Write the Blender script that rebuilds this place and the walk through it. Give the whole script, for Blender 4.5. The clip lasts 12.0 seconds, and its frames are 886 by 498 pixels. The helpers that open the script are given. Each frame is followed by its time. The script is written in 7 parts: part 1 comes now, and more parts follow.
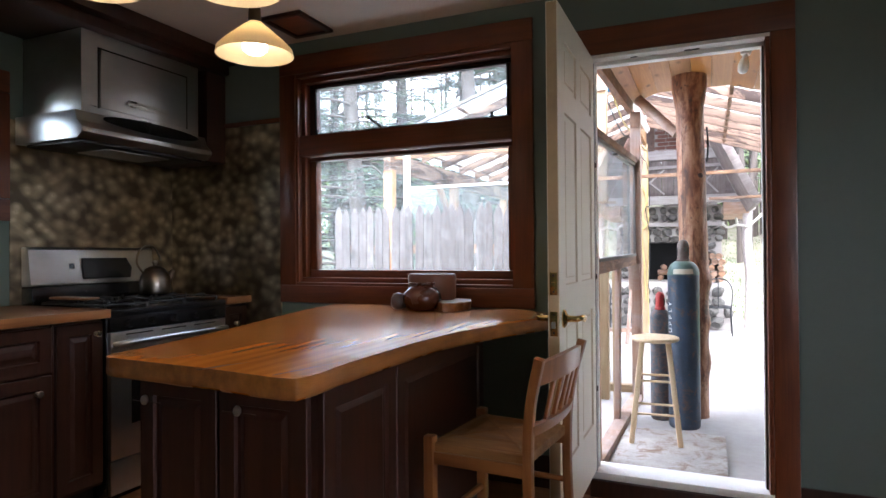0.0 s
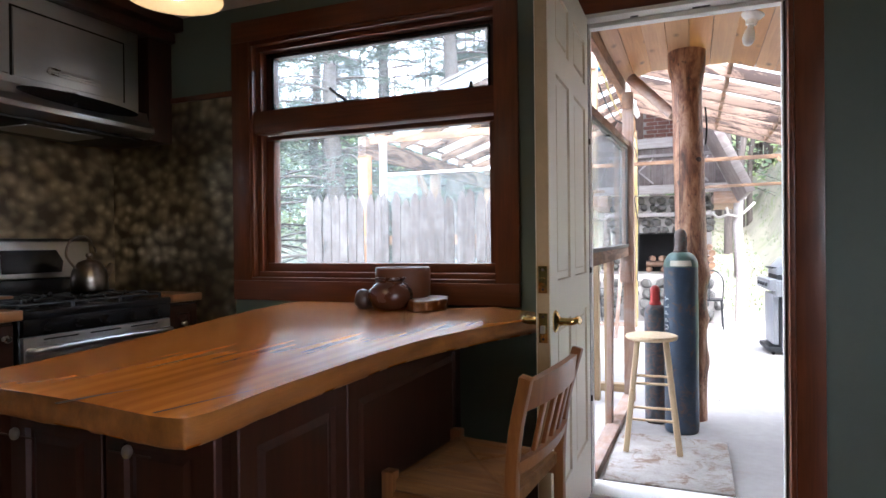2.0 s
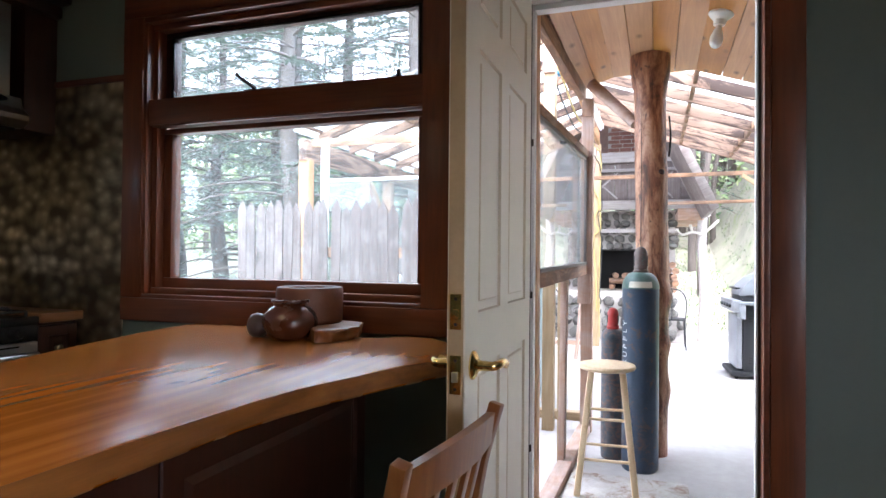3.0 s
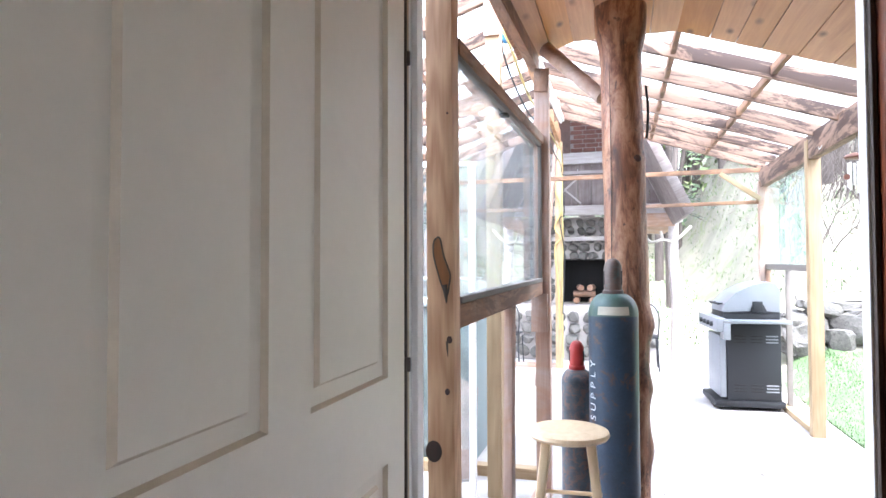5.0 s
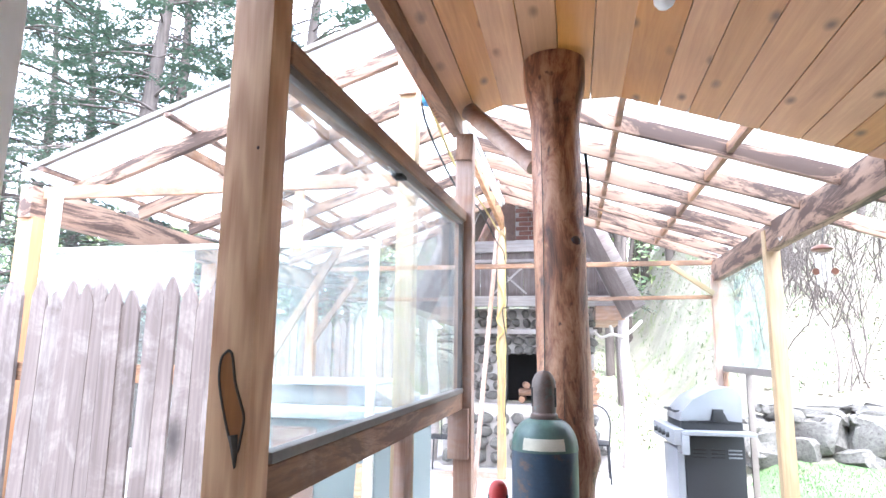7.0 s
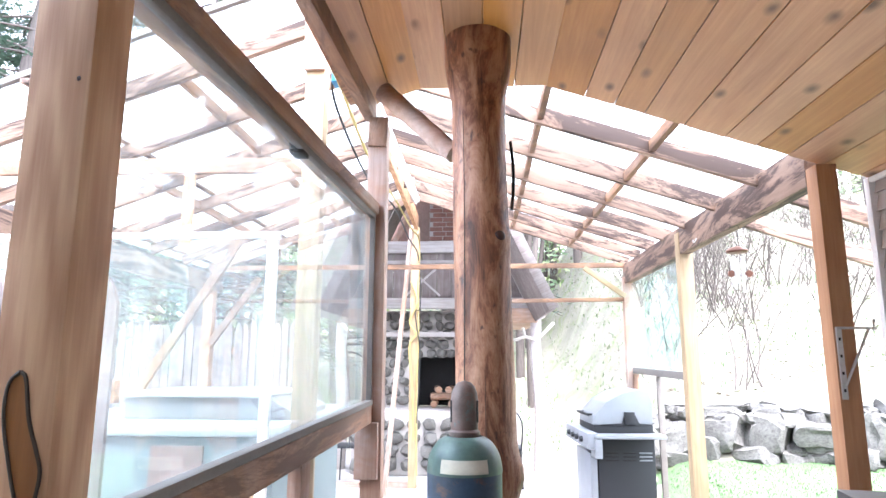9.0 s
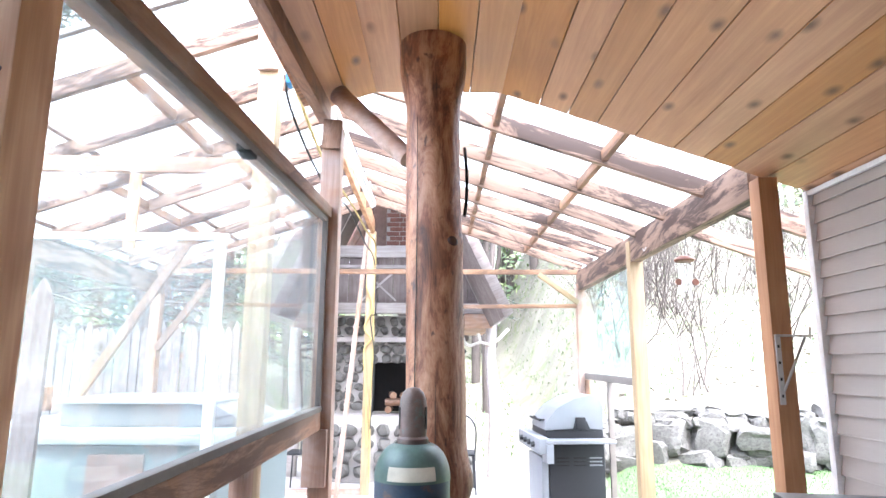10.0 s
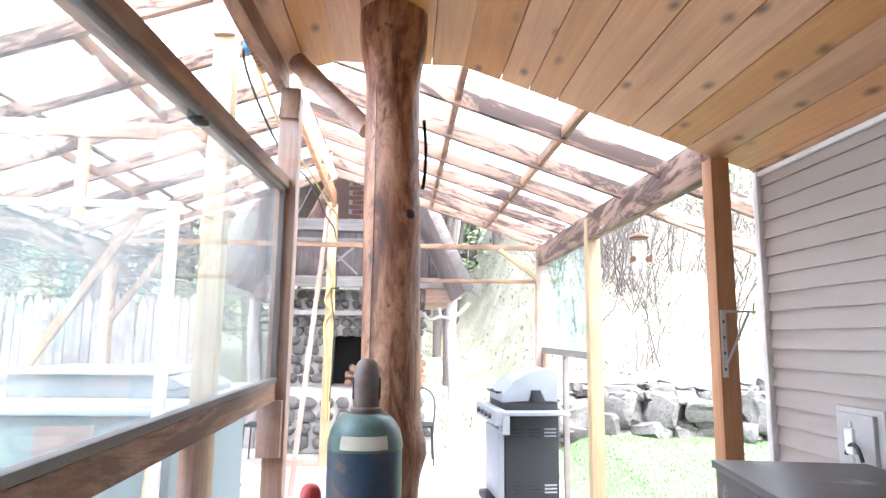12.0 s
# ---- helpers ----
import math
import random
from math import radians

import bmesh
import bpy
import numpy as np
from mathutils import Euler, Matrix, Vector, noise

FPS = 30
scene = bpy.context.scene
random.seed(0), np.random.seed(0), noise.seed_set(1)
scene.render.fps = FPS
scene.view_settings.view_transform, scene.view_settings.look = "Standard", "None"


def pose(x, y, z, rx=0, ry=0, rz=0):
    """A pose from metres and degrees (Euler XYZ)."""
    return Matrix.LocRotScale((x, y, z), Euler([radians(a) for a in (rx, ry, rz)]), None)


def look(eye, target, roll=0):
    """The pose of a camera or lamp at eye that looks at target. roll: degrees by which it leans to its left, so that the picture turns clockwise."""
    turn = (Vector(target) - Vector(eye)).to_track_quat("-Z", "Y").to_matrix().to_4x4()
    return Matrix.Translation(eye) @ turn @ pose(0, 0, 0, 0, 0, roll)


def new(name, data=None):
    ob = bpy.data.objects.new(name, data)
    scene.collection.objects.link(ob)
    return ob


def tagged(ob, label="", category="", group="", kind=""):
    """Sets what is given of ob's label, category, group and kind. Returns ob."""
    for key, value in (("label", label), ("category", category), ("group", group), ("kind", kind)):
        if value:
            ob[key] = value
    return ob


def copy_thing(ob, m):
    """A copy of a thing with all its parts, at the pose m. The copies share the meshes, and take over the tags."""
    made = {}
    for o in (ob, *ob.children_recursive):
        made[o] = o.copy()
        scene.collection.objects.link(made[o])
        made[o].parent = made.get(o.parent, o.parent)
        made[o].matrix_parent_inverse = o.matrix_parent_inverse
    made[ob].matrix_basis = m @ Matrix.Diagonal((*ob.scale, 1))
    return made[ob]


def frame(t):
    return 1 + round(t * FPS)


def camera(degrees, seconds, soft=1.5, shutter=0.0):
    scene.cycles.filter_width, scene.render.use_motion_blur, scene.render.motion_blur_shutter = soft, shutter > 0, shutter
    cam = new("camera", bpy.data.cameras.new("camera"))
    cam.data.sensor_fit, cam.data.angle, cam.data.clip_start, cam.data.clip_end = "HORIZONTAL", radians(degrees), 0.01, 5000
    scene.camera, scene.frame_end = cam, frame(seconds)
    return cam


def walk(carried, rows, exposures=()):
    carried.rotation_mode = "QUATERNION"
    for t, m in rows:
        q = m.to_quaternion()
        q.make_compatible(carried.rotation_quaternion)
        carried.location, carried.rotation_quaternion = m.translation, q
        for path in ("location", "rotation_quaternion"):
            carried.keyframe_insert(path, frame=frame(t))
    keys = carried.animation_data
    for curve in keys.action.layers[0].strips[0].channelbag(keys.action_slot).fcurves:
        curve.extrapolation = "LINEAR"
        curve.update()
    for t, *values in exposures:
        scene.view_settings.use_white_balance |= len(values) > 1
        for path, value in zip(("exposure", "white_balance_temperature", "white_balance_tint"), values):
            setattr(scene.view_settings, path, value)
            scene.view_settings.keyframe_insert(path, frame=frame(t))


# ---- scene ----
# ---- camera and walk ----
cam = camera(71.7, 12.0)
METRES, EYE, TURN = 3.22, 1.2, 23.5
ROWS = [
    (0.0, 0.0, 0.0, 0.0, 0.0, 0.42, 0.45),
    (0.5, -0.0012, 0.0126, 0.0015, -0.44, 0.6, 0.71),
    (1.0, -0.0035, 0.0434, 0.0011, -1.73, 0.21, 1.08),
    (1.5, -0.0025, 0.0788, -0.0026, -2.84, -0.06, 1.17),
    (2.0, 0.0192, 0.1275, -0.0025, -1.33, -0.33, 0.61),
    (2.5, 0.0609, 0.191, 0.0055, -2.68, 0.87, -1.07),
    (3.0, 0.0856, 0.2623, 0.0043, -4.2, 0.74, -0.54),
    (3.5, 0.1107, 0.353, 0.0099, -7.05, 1.41, 0.84),
    (5.5, 0.2427, 0.6731, 0.0184, -7.13, 2.07, -0.04),
    (6.0, 0.2753, 0.7377, 0.0255, -6.78, 3.8, -0.16),
    (6.5, 0.3089, 0.7806, 0.0403, -8.56, 8.04, -0.37),
    (7.0, 0.3263, 0.8118, 0.0439, -11.58, 9.82, -0.76),
    (9.0, 0.3485, 0.8998, 0.0503, -19.75, 10.11, -0.17),
    (9.5, 0.3526, 0.9003, 0.0511, -21.96, 10.69, -0.18),
    (10.0, 0.3562, 0.9002, 0.0511, -23.73, 10.6, -0.29),
    (10.5, 0.3601, 0.8984, 0.0506, -25.09, 9.91, -0.6),
    (11.0, 0.3623, 0.8964, 0.0498, -26.48, 9.61, -0.59),
    (11.5, 0.3622, 0.8957, 0.0489, -27.11, 9.0, -0.85),
    (12.0, 0.3624, 0.8949, 0.0485, -27.21, 8.3, -0.69),
]
EXPOSURES = [(0.0, 3.0, 6050, 13), (3.5, 3.05, 5980, 12), (4.6, 3.15, 5850, 12), (5.5, 3.15, 5900, 12), (6.5, 3.16, 5800, 12), (7.2, 3.19, 5850, 12), (9.0, 3.2, 5900, 13), (12.0, 3.16, 6050, 13)]
walk(cam, [(t, pose(0, 0, EYE, 0, 0, TURN) @ pose(METRES * x, METRES * y, METRES * z, 90 + pitch, roll, yaw)) for t, x, y, z, yaw, pitch, roll in ROWS], EXPOSURES)

# ---- world, sun and lamps ----
world = bpy.data.worlds.new("overcast_sky")
scene.world = world
world.use_nodes = True
wn = world.node_tree.nodes
sky = wn.new("ShaderNodeTexSky")
sky.sky_type, sky.sun_disc = "NISHITA", False
sky.sun_elevation, sky.sun_rotation = radians(50), radians(150)
sky.air_density, sky.dust_density, sky.ozone_density = 1.0, 4.0, 1.0
soft_sky = wn.new("ShaderNodeMix")
soft_sky.data_type = "RGBA"
soft_sky.inputs[0].default_value = 0.75
soft_sky.inputs[7].default_value = (10.6, 11.2, 12.6, 1)
world.node_tree.links.new(sky.outputs[0], soft_sky.inputs[6])
world.node_tree.links.new(soft_sky.outputs[2], wn["Background"].inputs[0])
wn["Background"].inputs[1].default_value = 0.15
sun = new("sun", bpy.data.lights.new("sun", "SUN"))
sun.data.energy, sun.data.angle, sun.data.color = 1.5, radians(20), (1, 0.98, 0.95)
sun.matrix_world = look((0, 0, 10), (-2.6, 5.4, 0))

# ---- helpers for building ----
WORLD = {None: Matrix()}


def link(ob, parent, m):
    ob.parent = parent
    if parent is not None:
        ob.matrix_parent_inverse = WORLD[parent].inverted()
    ob.matrix_basis = m
    WORLD[ob] = m.copy()
    return ob


def thing(name, at, label, category, group="", kind=""):
    """An Empty at a thing's base."""
    ob = new(name)
    ob.empty_display_size = 0.1
    link(ob, None, Matrix.Translation(at))
    return tagged(ob, label, category, group, kind)


def to_mesh(name, bm, material, smooth=40):
    bmesh.ops.recalc_face_normals(bm, faces=bm.faces)
    me = bpy.data.meshes.new(name)
    bm.to_mesh(me)
    bm.free()
    me.materials.append(material)
    if smooth:
        for p in me.polygons:
            p.use_smooth = True
        me.set_sharp_from_angle(angle=radians(smooth))
    return me


def part(name, bm, material, parent=None, label="", m=None, smooth=40):
    ob = new(name, to_mesh(name, bm, material, smooth))
    link(ob, parent, m if m is not None else Matrix())
    return tagged(ob, label)


def piece(name, mesh, parent, m):
    return link(new(name, mesh), parent, m)


def bevelled(bm, b, seg=2):
    if b > 0:
        bmesh.ops.bevel(bm, geom=list(bm.edges), offset=b, segments=seg, profile=0.6, affect="EDGES", clamp_overlap=True)
    return bm


def bx(x0, x1, y0, y1, z0, z1, b=0.003, seg=2):
    bm = bmesh.new()
    bmesh.ops.create_cube(bm, size=1, matrix=Matrix.Translation(((x0 + x1) / 2, (y0 + y1) / 2, (z0 + z1) / 2)) @ Matrix.Diagonal((abs(x1 - x0), abs(y1 - y0), abs(z1 - z0), 1)))
    return bevelled(bm, b, seg)


def join(*bms):
    out = bmesh.new()
    for bm in bms:
        me = bpy.data.meshes.new("tmp")
        bm.to_mesh(me)
        bm.free()
        out.from_mesh(me)
        bpy.data.meshes.remove(me)
    return out


def moved(bm, m):
    bmesh.ops.transform(bm, matrix=m, verts=bm.verts)
    return bm


def along(p, q, up=(0, 0, 1)):
    """The pose at p whose x axis points to q and whose z axis is near up."""
    p, q = Vector(p), Vector(q)
    x = (q - p).normalized()
    up = Vector(up)
    if abs(x.dot(up)) > 0.99:
        up = Vector((0, 1, 0))
    y = up.cross(x).normalized()
    z = x.cross(y)
    return Matrix.Translation(p) @ Matrix((x, y, z)).transposed().to_4x4()


def stick(name, p, q, w, h, material, parent=None, label="", b=0.003, wobble=0.0, up=(0, 0, 1)):
    """A board from p to q, its grain along its length; w across, h upwards."""
    L = (Vector(q) - Vector(p)).length
    bm = bx(0, L, -w / 2, w / 2, -h / 2, h / 2, b)
    return part(name, bm, material, parent, label, along(p, q, up))


def lathe(profile, seg=32, close=True):
    """Turned about z from (radius, height) pairs."""
    bm = bmesh.new()
    rings = []
    for r, z in profile:
        if r < 1e-5:
            rings.append([bm.verts.new((0, 0, z))])
        else:
            rings.append([bm.verts.new((r * math.cos(2 * math.pi * i / seg), r * math.sin(2 * math.pi * i / seg), z)) for i in range(seg)])
    for a, c in zip(rings, rings[1:]):
        for i in range(seg):
            j = (i + 1) % seg
            if len(a) == 1 and len(c) == 1:
                continue
            if len(a) == 1:
                bm.faces.new((a[0], c[i], c[j]))
            elif len(c) == 1:
                bm.faces.new((a[i], c[0], a[j]))
            else:
                bm.faces.new((a[i], a[j], c[j], c[i]))
    if close:
        for ring in (rings[0], rings[-1]):
            if len(ring) > 2:
                bm.faces.new(ring)
    return bm


def smooth_line(points, n=8):
    """Catmull-Rom through the points."""
    P = [Vector(p) for p in points]
    P = [2 * P[0] - P[1]] + P + [2 * P[-1] - P[-2]]
    out = []
    for i in range(1, len(P) - 2):
        for k in range(n):
            t = k / n
            a, b, c, d = P[i - 1 : i + 3]
            out.append(0.5 * (2 * b + (c - a) * t + (2 * a - 5 * b + 4 * c - d) * t * t + (3 * b - a - 3 * c + d) * t ** 3))
    out.append(P[-2])
    return out


def tube(points, r, seg=8, cap=True):
    """A round tube along points; r a number or one for each point."""
    P = [Vector(p) for p in points]
    R = r if isinstance(r, (list, tuple)) else [r] * len(P)
    bm = bmesh.new()
    rings = []
    side = None
    for i, p in enumerate(P):
        d = (P[min(i + 1, len(P) - 1)] - P[max(i - 1, 0)]).normalized()
        if side is None:
            side = d.orthogonal().normalized()
        side = (side - d * side.dot(d)).normalized()
        other = d.cross(side)
        rings.append([bm.verts.new(p + R[i] * (side * math.cos(2 * math.pi * k / seg) + other * math.sin(2 * math.pi * k / seg))) for k in range(seg)])
    for a, c in zip(rings, rings[1:]):
        for i in range(seg):
            j = (i + 1) % seg
            bm.faces.new((a[i], a[j], c[j], c[i]))
    if cap:
        bm.faces.new(rings[0][::-1])
        bm.faces.new(rings[-1])
    return bm


def prism(outline, z0, z1, b=0.0):
    """An upright slab over an outline of (x, y)."""
    bm = bmesh.new()
    f = bm.faces.new([bm.verts.new((x, y, z0)) for x, y in outline])
    top = bmesh.ops.extrude_face_region(bm, geom=[f])["geom"]
    bmesh.ops.translate(bm, verts=[v for v in top if isinstance(v, bmesh.types.BMVert)], vec=(0, 0, z1 - z0))
    return bevelled(bm, b)


# ---- materials ----
class Nodes:
    """A short way to write a node material."""

    def __init__(self, name, rough=0.6, metal=0.0):
        self.mat = bpy.data.materials.new(name)
        self.island = False
        self.mat.use_nodes = True
        self.t = self.mat.node_tree
        self.bsdf = self.t.nodes["Principled BSDF"]
        self.bsdf.inputs["Roughness"].default_value = rough
        self.bsdf.inputs["Metallic"].default_value = metal

    def add(self, kind, **inputs):
        n = self.t.nodes.new("ShaderNode" + kind)
        for k, v in inputs.items():
            self.put(v, n.inputs[k.replace("_", " ")])
        return n

    def put(self, v, socket):
        if isinstance(v, bpy.types.NodeSocket):
            self.t.links.new(v, socket)
        else:
            socket.default_value = v

    def chance(self):
        """A random number for each object, or for each loose piece of a joined mesh."""
        if self.island:
            return self.add("NewGeometry").outputs["Random Per Island"]
        return self.add("ObjectInfo").outputs["Random"]

    def coords(self, scale=(1, 1, 1), shift=True):
        tc = self.add("TexCoord")
        v = tc.outputs["Object"]
        if shift:
            mul = self.add("VectorMath")
            mul.operation = "MULTIPLY_ADD"
            self.put(self.chance(), mul.inputs[0])
            mul.inputs[1].default_value = (17.0, 29.0, 11.0)
            self.put(v, mul.inputs[2])
            v = mul.outputs[0]
        mp = self.add("Mapping", Vector=v)
        mp.inputs["Scale"].default_value = scale
        return mp.outputs[0]

    def noise(self, vec, scale, detail=6, rough=0.6, distort=0.0):
        n = self.add("TexNoise", Vector=vec, Scale=scale, Detail=detail, Roughness=rough, Distortion=distort)
        return n.outputs["Fac"]

    def ramp(self, fac, stops):
        n = self.add("ValToRGB", Fac=fac)
        e = n.color_ramp.elements
        while len(e) < len(stops):
            e.new(0.5)
        for el, (p, c) in zip(e, stops):
            el.position = p
            el.color = (*c, 1) if len(c) == 3 else c
        return n.outputs["Color"]

    def mix(self, fac, a, b, blend="MIX"):
        n = self.t.nodes.new("ShaderNodeMix")
        n.data_type, n.blend_type = "RGBA", blend
        for v, s in ((fac, n.inputs[0]), (a, n.inputs[6]), (b, n.inputs[7])):
            if isinstance(v, tuple) and len(v) == 3:
                v = (*v, 1)
            self.put(v, s)
        return n.outputs[2]

    def math(self, op, a, b=0.0):
        n = self.add("Math")
        n.operation = op
        self.put(a, n.inputs[0])
        self.put(b, n.inputs[1])
        return n.outputs[0]

    def done(self, color, height=None, bump=0.3, dist=0.01, rough=None):
        self.put(color if not isinstance(color, tuple) else (*color, 1), self.bsdf.inputs["Base Color"])
        if rough is not None:
            self.put(rough, self.bsdf.inputs["Roughness"])
        if height is not None:
            b = self.add("Bump", Height=height, Strength=bump, Distance=dist)
            self.put(b.outputs[0], self.bsdf.inputs["Normal"])
        return self.mat


def wood(name, dark, light, rough=0.6, axis=0, knots=0.0, weather=0.0, fine=1.0, coat=0.0, grey=(0.42, 0.38, 0.36), stain=None, vary=0.25, bump=0.25, flat=False, ring=0.07, island=False):
    """Grain along one axis (0 x, 1 y, 2 z); knots, grey weathering and dark stains by amount."""
    n = Nodes(name, rough)
    n.island = island
    s = [14.0 * fine] * 3
    s[axis] = 0.9 * fine
    grain = n.noise(n.coords(tuple(s)), 1.0, 7, 0.65, 1.2)
    s2 = [90.0 * fine] * 3
    s2[axis] = 2.5
    fibre = n.noise(n.coords(tuple(s2)), 1.0, 4, 0.7)
    broad = n.noise(n.coords((1.3, 1.3, 1.3)), 1.0, 3, 0.5)
    s5 = [5.0 * fine] * 3
    s5[axis] = 0.45 * fine
    rings = n.add("TexWave", Vector=n.coords(tuple(s5)), Scale=2.2, Distortion=9.0, Detail=3.0)
    rings.inputs["Detail Scale"].default_value = 1.2
    both = n.math("ADD", n.math("MULTIPLY", grain, 0.7 - ring), n.math("ADD", n.math("MULTIPLY", fibre, 0.3), n.math("MULTIPLY", rings.outputs["Fac"], ring)))
    c = n.ramp(both, [(0.33, dark), (0.5, tuple((a + b) / 2 for a, b in zip(dark, light))), (0.64, light)])
    c = n.mix(vary, c, n.ramp(broad, [(0.3, tuple(v * 0.55 for v in dark)), (0.7, light)]))
    bright = n.add("HueSaturation", Color=c, Value=n.math("ADD", n.math("MULTIPLY", n.chance(), vary), 1.0 - vary / 2))
    if island:
        other = n.math("FRACT", n.math("MULTIPLY", n.chance(), 7.31))
        n.put(n.math("ADD", n.math("MULTIPLY", other, 0.3), 0.82), bright.inputs["Saturation"])
    c = bright.outputs[0]
    if weather:
        w = n.noise(n.coords((2.2, 2.2, 2.2)), 1.4, 6, 0.7, 0.8)
        wf = n.ramp(w, [(0.5 - 0.3 * weather, (0, 0, 0)), (0.75 - 0.3 * weather, (1, 1, 1))])
        streak = n.ramp(both, [(0.35, tuple(v * 0.55 for v in grey)), (0.6, grey)])
        c = n.mix(n.math("MULTIPLY", wf, min(1.0, weather + 0.3)), c, streak)
    if stain:
        s3 = [5.0] * 3
        s3[axis] = 1.0
        w = n.noise(n.coords(tuple(s3)), 1.1, 6, 0.75, 1.5)
        c = n.mix(n.ramp(w, [(0.47, (0, 0, 0)), (0.56, (0.9, 0.9, 0.9))]), c, stain)
    if knots:
        s4 = [7.0] * 3
        s4[axis] = 3.4
        v = n.add("TexVoronoi", Vector=n.coords(tuple(s4)), Scale=knots)
        v.feature = "F1"
        if flat:
            v.voronoi_dimensions = "2D"
        k = n.ramp(v.outputs["Distance"], [(0.02, (1, 1, 1)), (0.06, (0.6, 0.6, 0.6)), (0.11, (0, 0, 0))])
        k = n.math("MULTIPLY", k, n.ramp(n.noise(n.coords((2.1, 2.1, 2.1)), 1.0, 2, 0.5), [(0.34, (0, 0, 0)), (0.46, (1, 1, 1))]))
        c = n.mix(n.math("MULTIPLY", k, 0.85), c, tuple(v * 0.22 for v in dark))
    if coat:
        n.bsdf.inputs["Coat Weight"].default_value = coat
        n.bsdf.inputs["Coat Roughness"].default_value = 0.18
    return n.done(c, both, bump, 0.004)


def plain(name, color, rough=0.5, metal=0.0, vary=0.12, scale=6.0, bump=0.06, spots=None, spot_at=(0.6, 0.7), axis=None, aniso=1.0):
    """A surface with soft blotches and a fine grain; spots: a second colour in patches."""
    n = Nodes(name, rough, metal)
    vec = (1, 1, 1)
    if axis is not None:
        vec = [aniso] * 3
        vec[axis] = 1.0
        vec = tuple(vec)
    a = n.noise(n.coords(vec), scale, 5, 0.6)
    g = n.noise(n.coords(vec), scale * 14, 4, 0.6)
    c = n.ramp(a, [(0.3, tuple(v * (1 - vary) for v in color)), (0.7, tuple(min(1.0, v * (1 + vary)) for v in color))])
    c = n.mix(vary * 0.6, c, n.ramp(g, [(0.35, tuple(v * 0.6 for v in color)), (0.65, tuple(min(1.0, v * 1.3) for v in color))]))
    if spots:
        w = n.noise(n.coords((1, 1, 1)), scale * 1.7, 8, 0.75, 0.6)
        c = n.mix(n.ramp(w, [(spot_at[0], (0, 0, 0)), (spot_at[1], (1, 1, 1))]), c, spots)
    r = n.math("ADD", n.math("MULTIPLY", a, 0.25), rough - 0.12)
    return n.done(c, g, bump, 0.004, r)


def glass(name, tint=(0.96, 0.98, 0.97), dirt_haze=0.05, scale=2.0, veil=0.5):
    """A pane: clear for most of its light, a mirror at a glance, with a thin film of grime that veil turns to pale
    haze.
    """
    n = Nodes(name, 0.02)
    t = n.t
    clear = n.add("BsdfTransparent", Color=(*tint, 1))
    shine = n.add("BsdfGlossy", Color=(1, 1, 1, 1), Roughness=0.01)
    film = n.add("BsdfDiffuse", Color=(0.8, 0.82, 0.82, 1))
    scatter = n.add("BsdfTranslucent", Color=(0.8, 0.84, 0.85, 1))
    dust_haze = n.add("MixShader")
    dust_haze.inputs[0].default_value = veil
    n.put(film.outputs[0], dust_haze.inputs[1])
    n.put(scatter.outputs[0], dust_haze.inputs[2])
    facing = n.add("LayerWeight", Blend=0.5)
    fres = n.math("ADD", n.math("MULTIPLY", n.math("POWER", facing.outputs["Facing"], 5.0), 0.9), 0.04)
    m1 = n.add("MixShader")
    n.put(fres, m1.inputs[0])
    n.put(clear.outputs[0], m1.inputs[1])
    n.put(shine.outputs[0], m1.inputs[2])
    m2 = n.add("MixShader")
    f = n.noise(n.coords((scale, scale, scale * 0.4)), 1.3, 6, 0.65, 0.8)
    n.put(n.math("MULTIPLY", n.ramp(f, [(0.3, (0.3, 0.3, 0.3)), (0.75, (1, 1, 1))]), dirt_haze), m2.inputs[0])
    n.put(m1.outputs[0], m2.inputs[1])
    n.put(dust_haze.outputs[0], m2.inputs[2])
    t.links.new(m2.outputs[0], t.nodes["Material Output"].inputs["Surface"])
    return n.mat


def glow(name, color, strength):
    n = Nodes(name)
    n.bsdf.inputs["Emission Color"].default_value = (*color, 1)
    n.bsdf.inputs["Emission Strength"].default_value = strength
    return n.done(color)

M_WALL = plain("sage_wall_paint", (0.12, 0.158, 0.136), 0.6, vary=0.06, scale=3, bump=0.1)
M_CEIL = plain("ceiling_paint", (0.62, 0.58, 0.52), 0.8, vary=0.05, scale=4, bump=0.15)
M_TRIM = wood("red_brown_trim", (0.075, 0.018, 0.006), (0.185, 0.05, 0.016), 0.38, axis=0, fine=0.8, coat=0.2, vary=0.12, bump=0.06)
M_CAB = wood("dark_cabinet_wood", (0.016, 0.0045, 0.002), (0.048, 0.013, 0.006), 0.42, axis=2, fine=0.8, coat=0.1, vary=0.15, bump=0.08)
M_FLOORW = wood("orange_floor_boards", (0.2, 0.075, 0.025), (0.42, 0.19, 0.07), 0.35, axis=0, coat=0.3, bump=0.1)
M_SLAB = wood("live_edge_slab", (0.21, 0.052, 0.006), (0.57, 0.2, 0.03), 0.24, axis=1, fine=0.5, coat=0.25, vary=0.4, bump=0.05, ring=0.12)
M_BARK = wood("live_edge_bark", (0.03, 0.01, 0.004), (0.46, 0.17, 0.035), 0.4, axis=1, fine=0.6, ring=0.05, vary=0.4, bump=0.5)
M_BUTCHER = wood("butcher_block", (0.16, 0.055, 0.016), (0.36, 0.15, 0.05), 0.35, axis=1, coat=0.3, bump=0.06)
M_WHITE = plain("white_door_paint", (0.72, 0.665, 0.545), 0.4, vary=0.05, scale=3, bump=0.05)
M_FRAME_WHITE = plain("white_frame_paint", (0.78, 0.77, 0.74), 0.5, vary=0.08, scale=5)
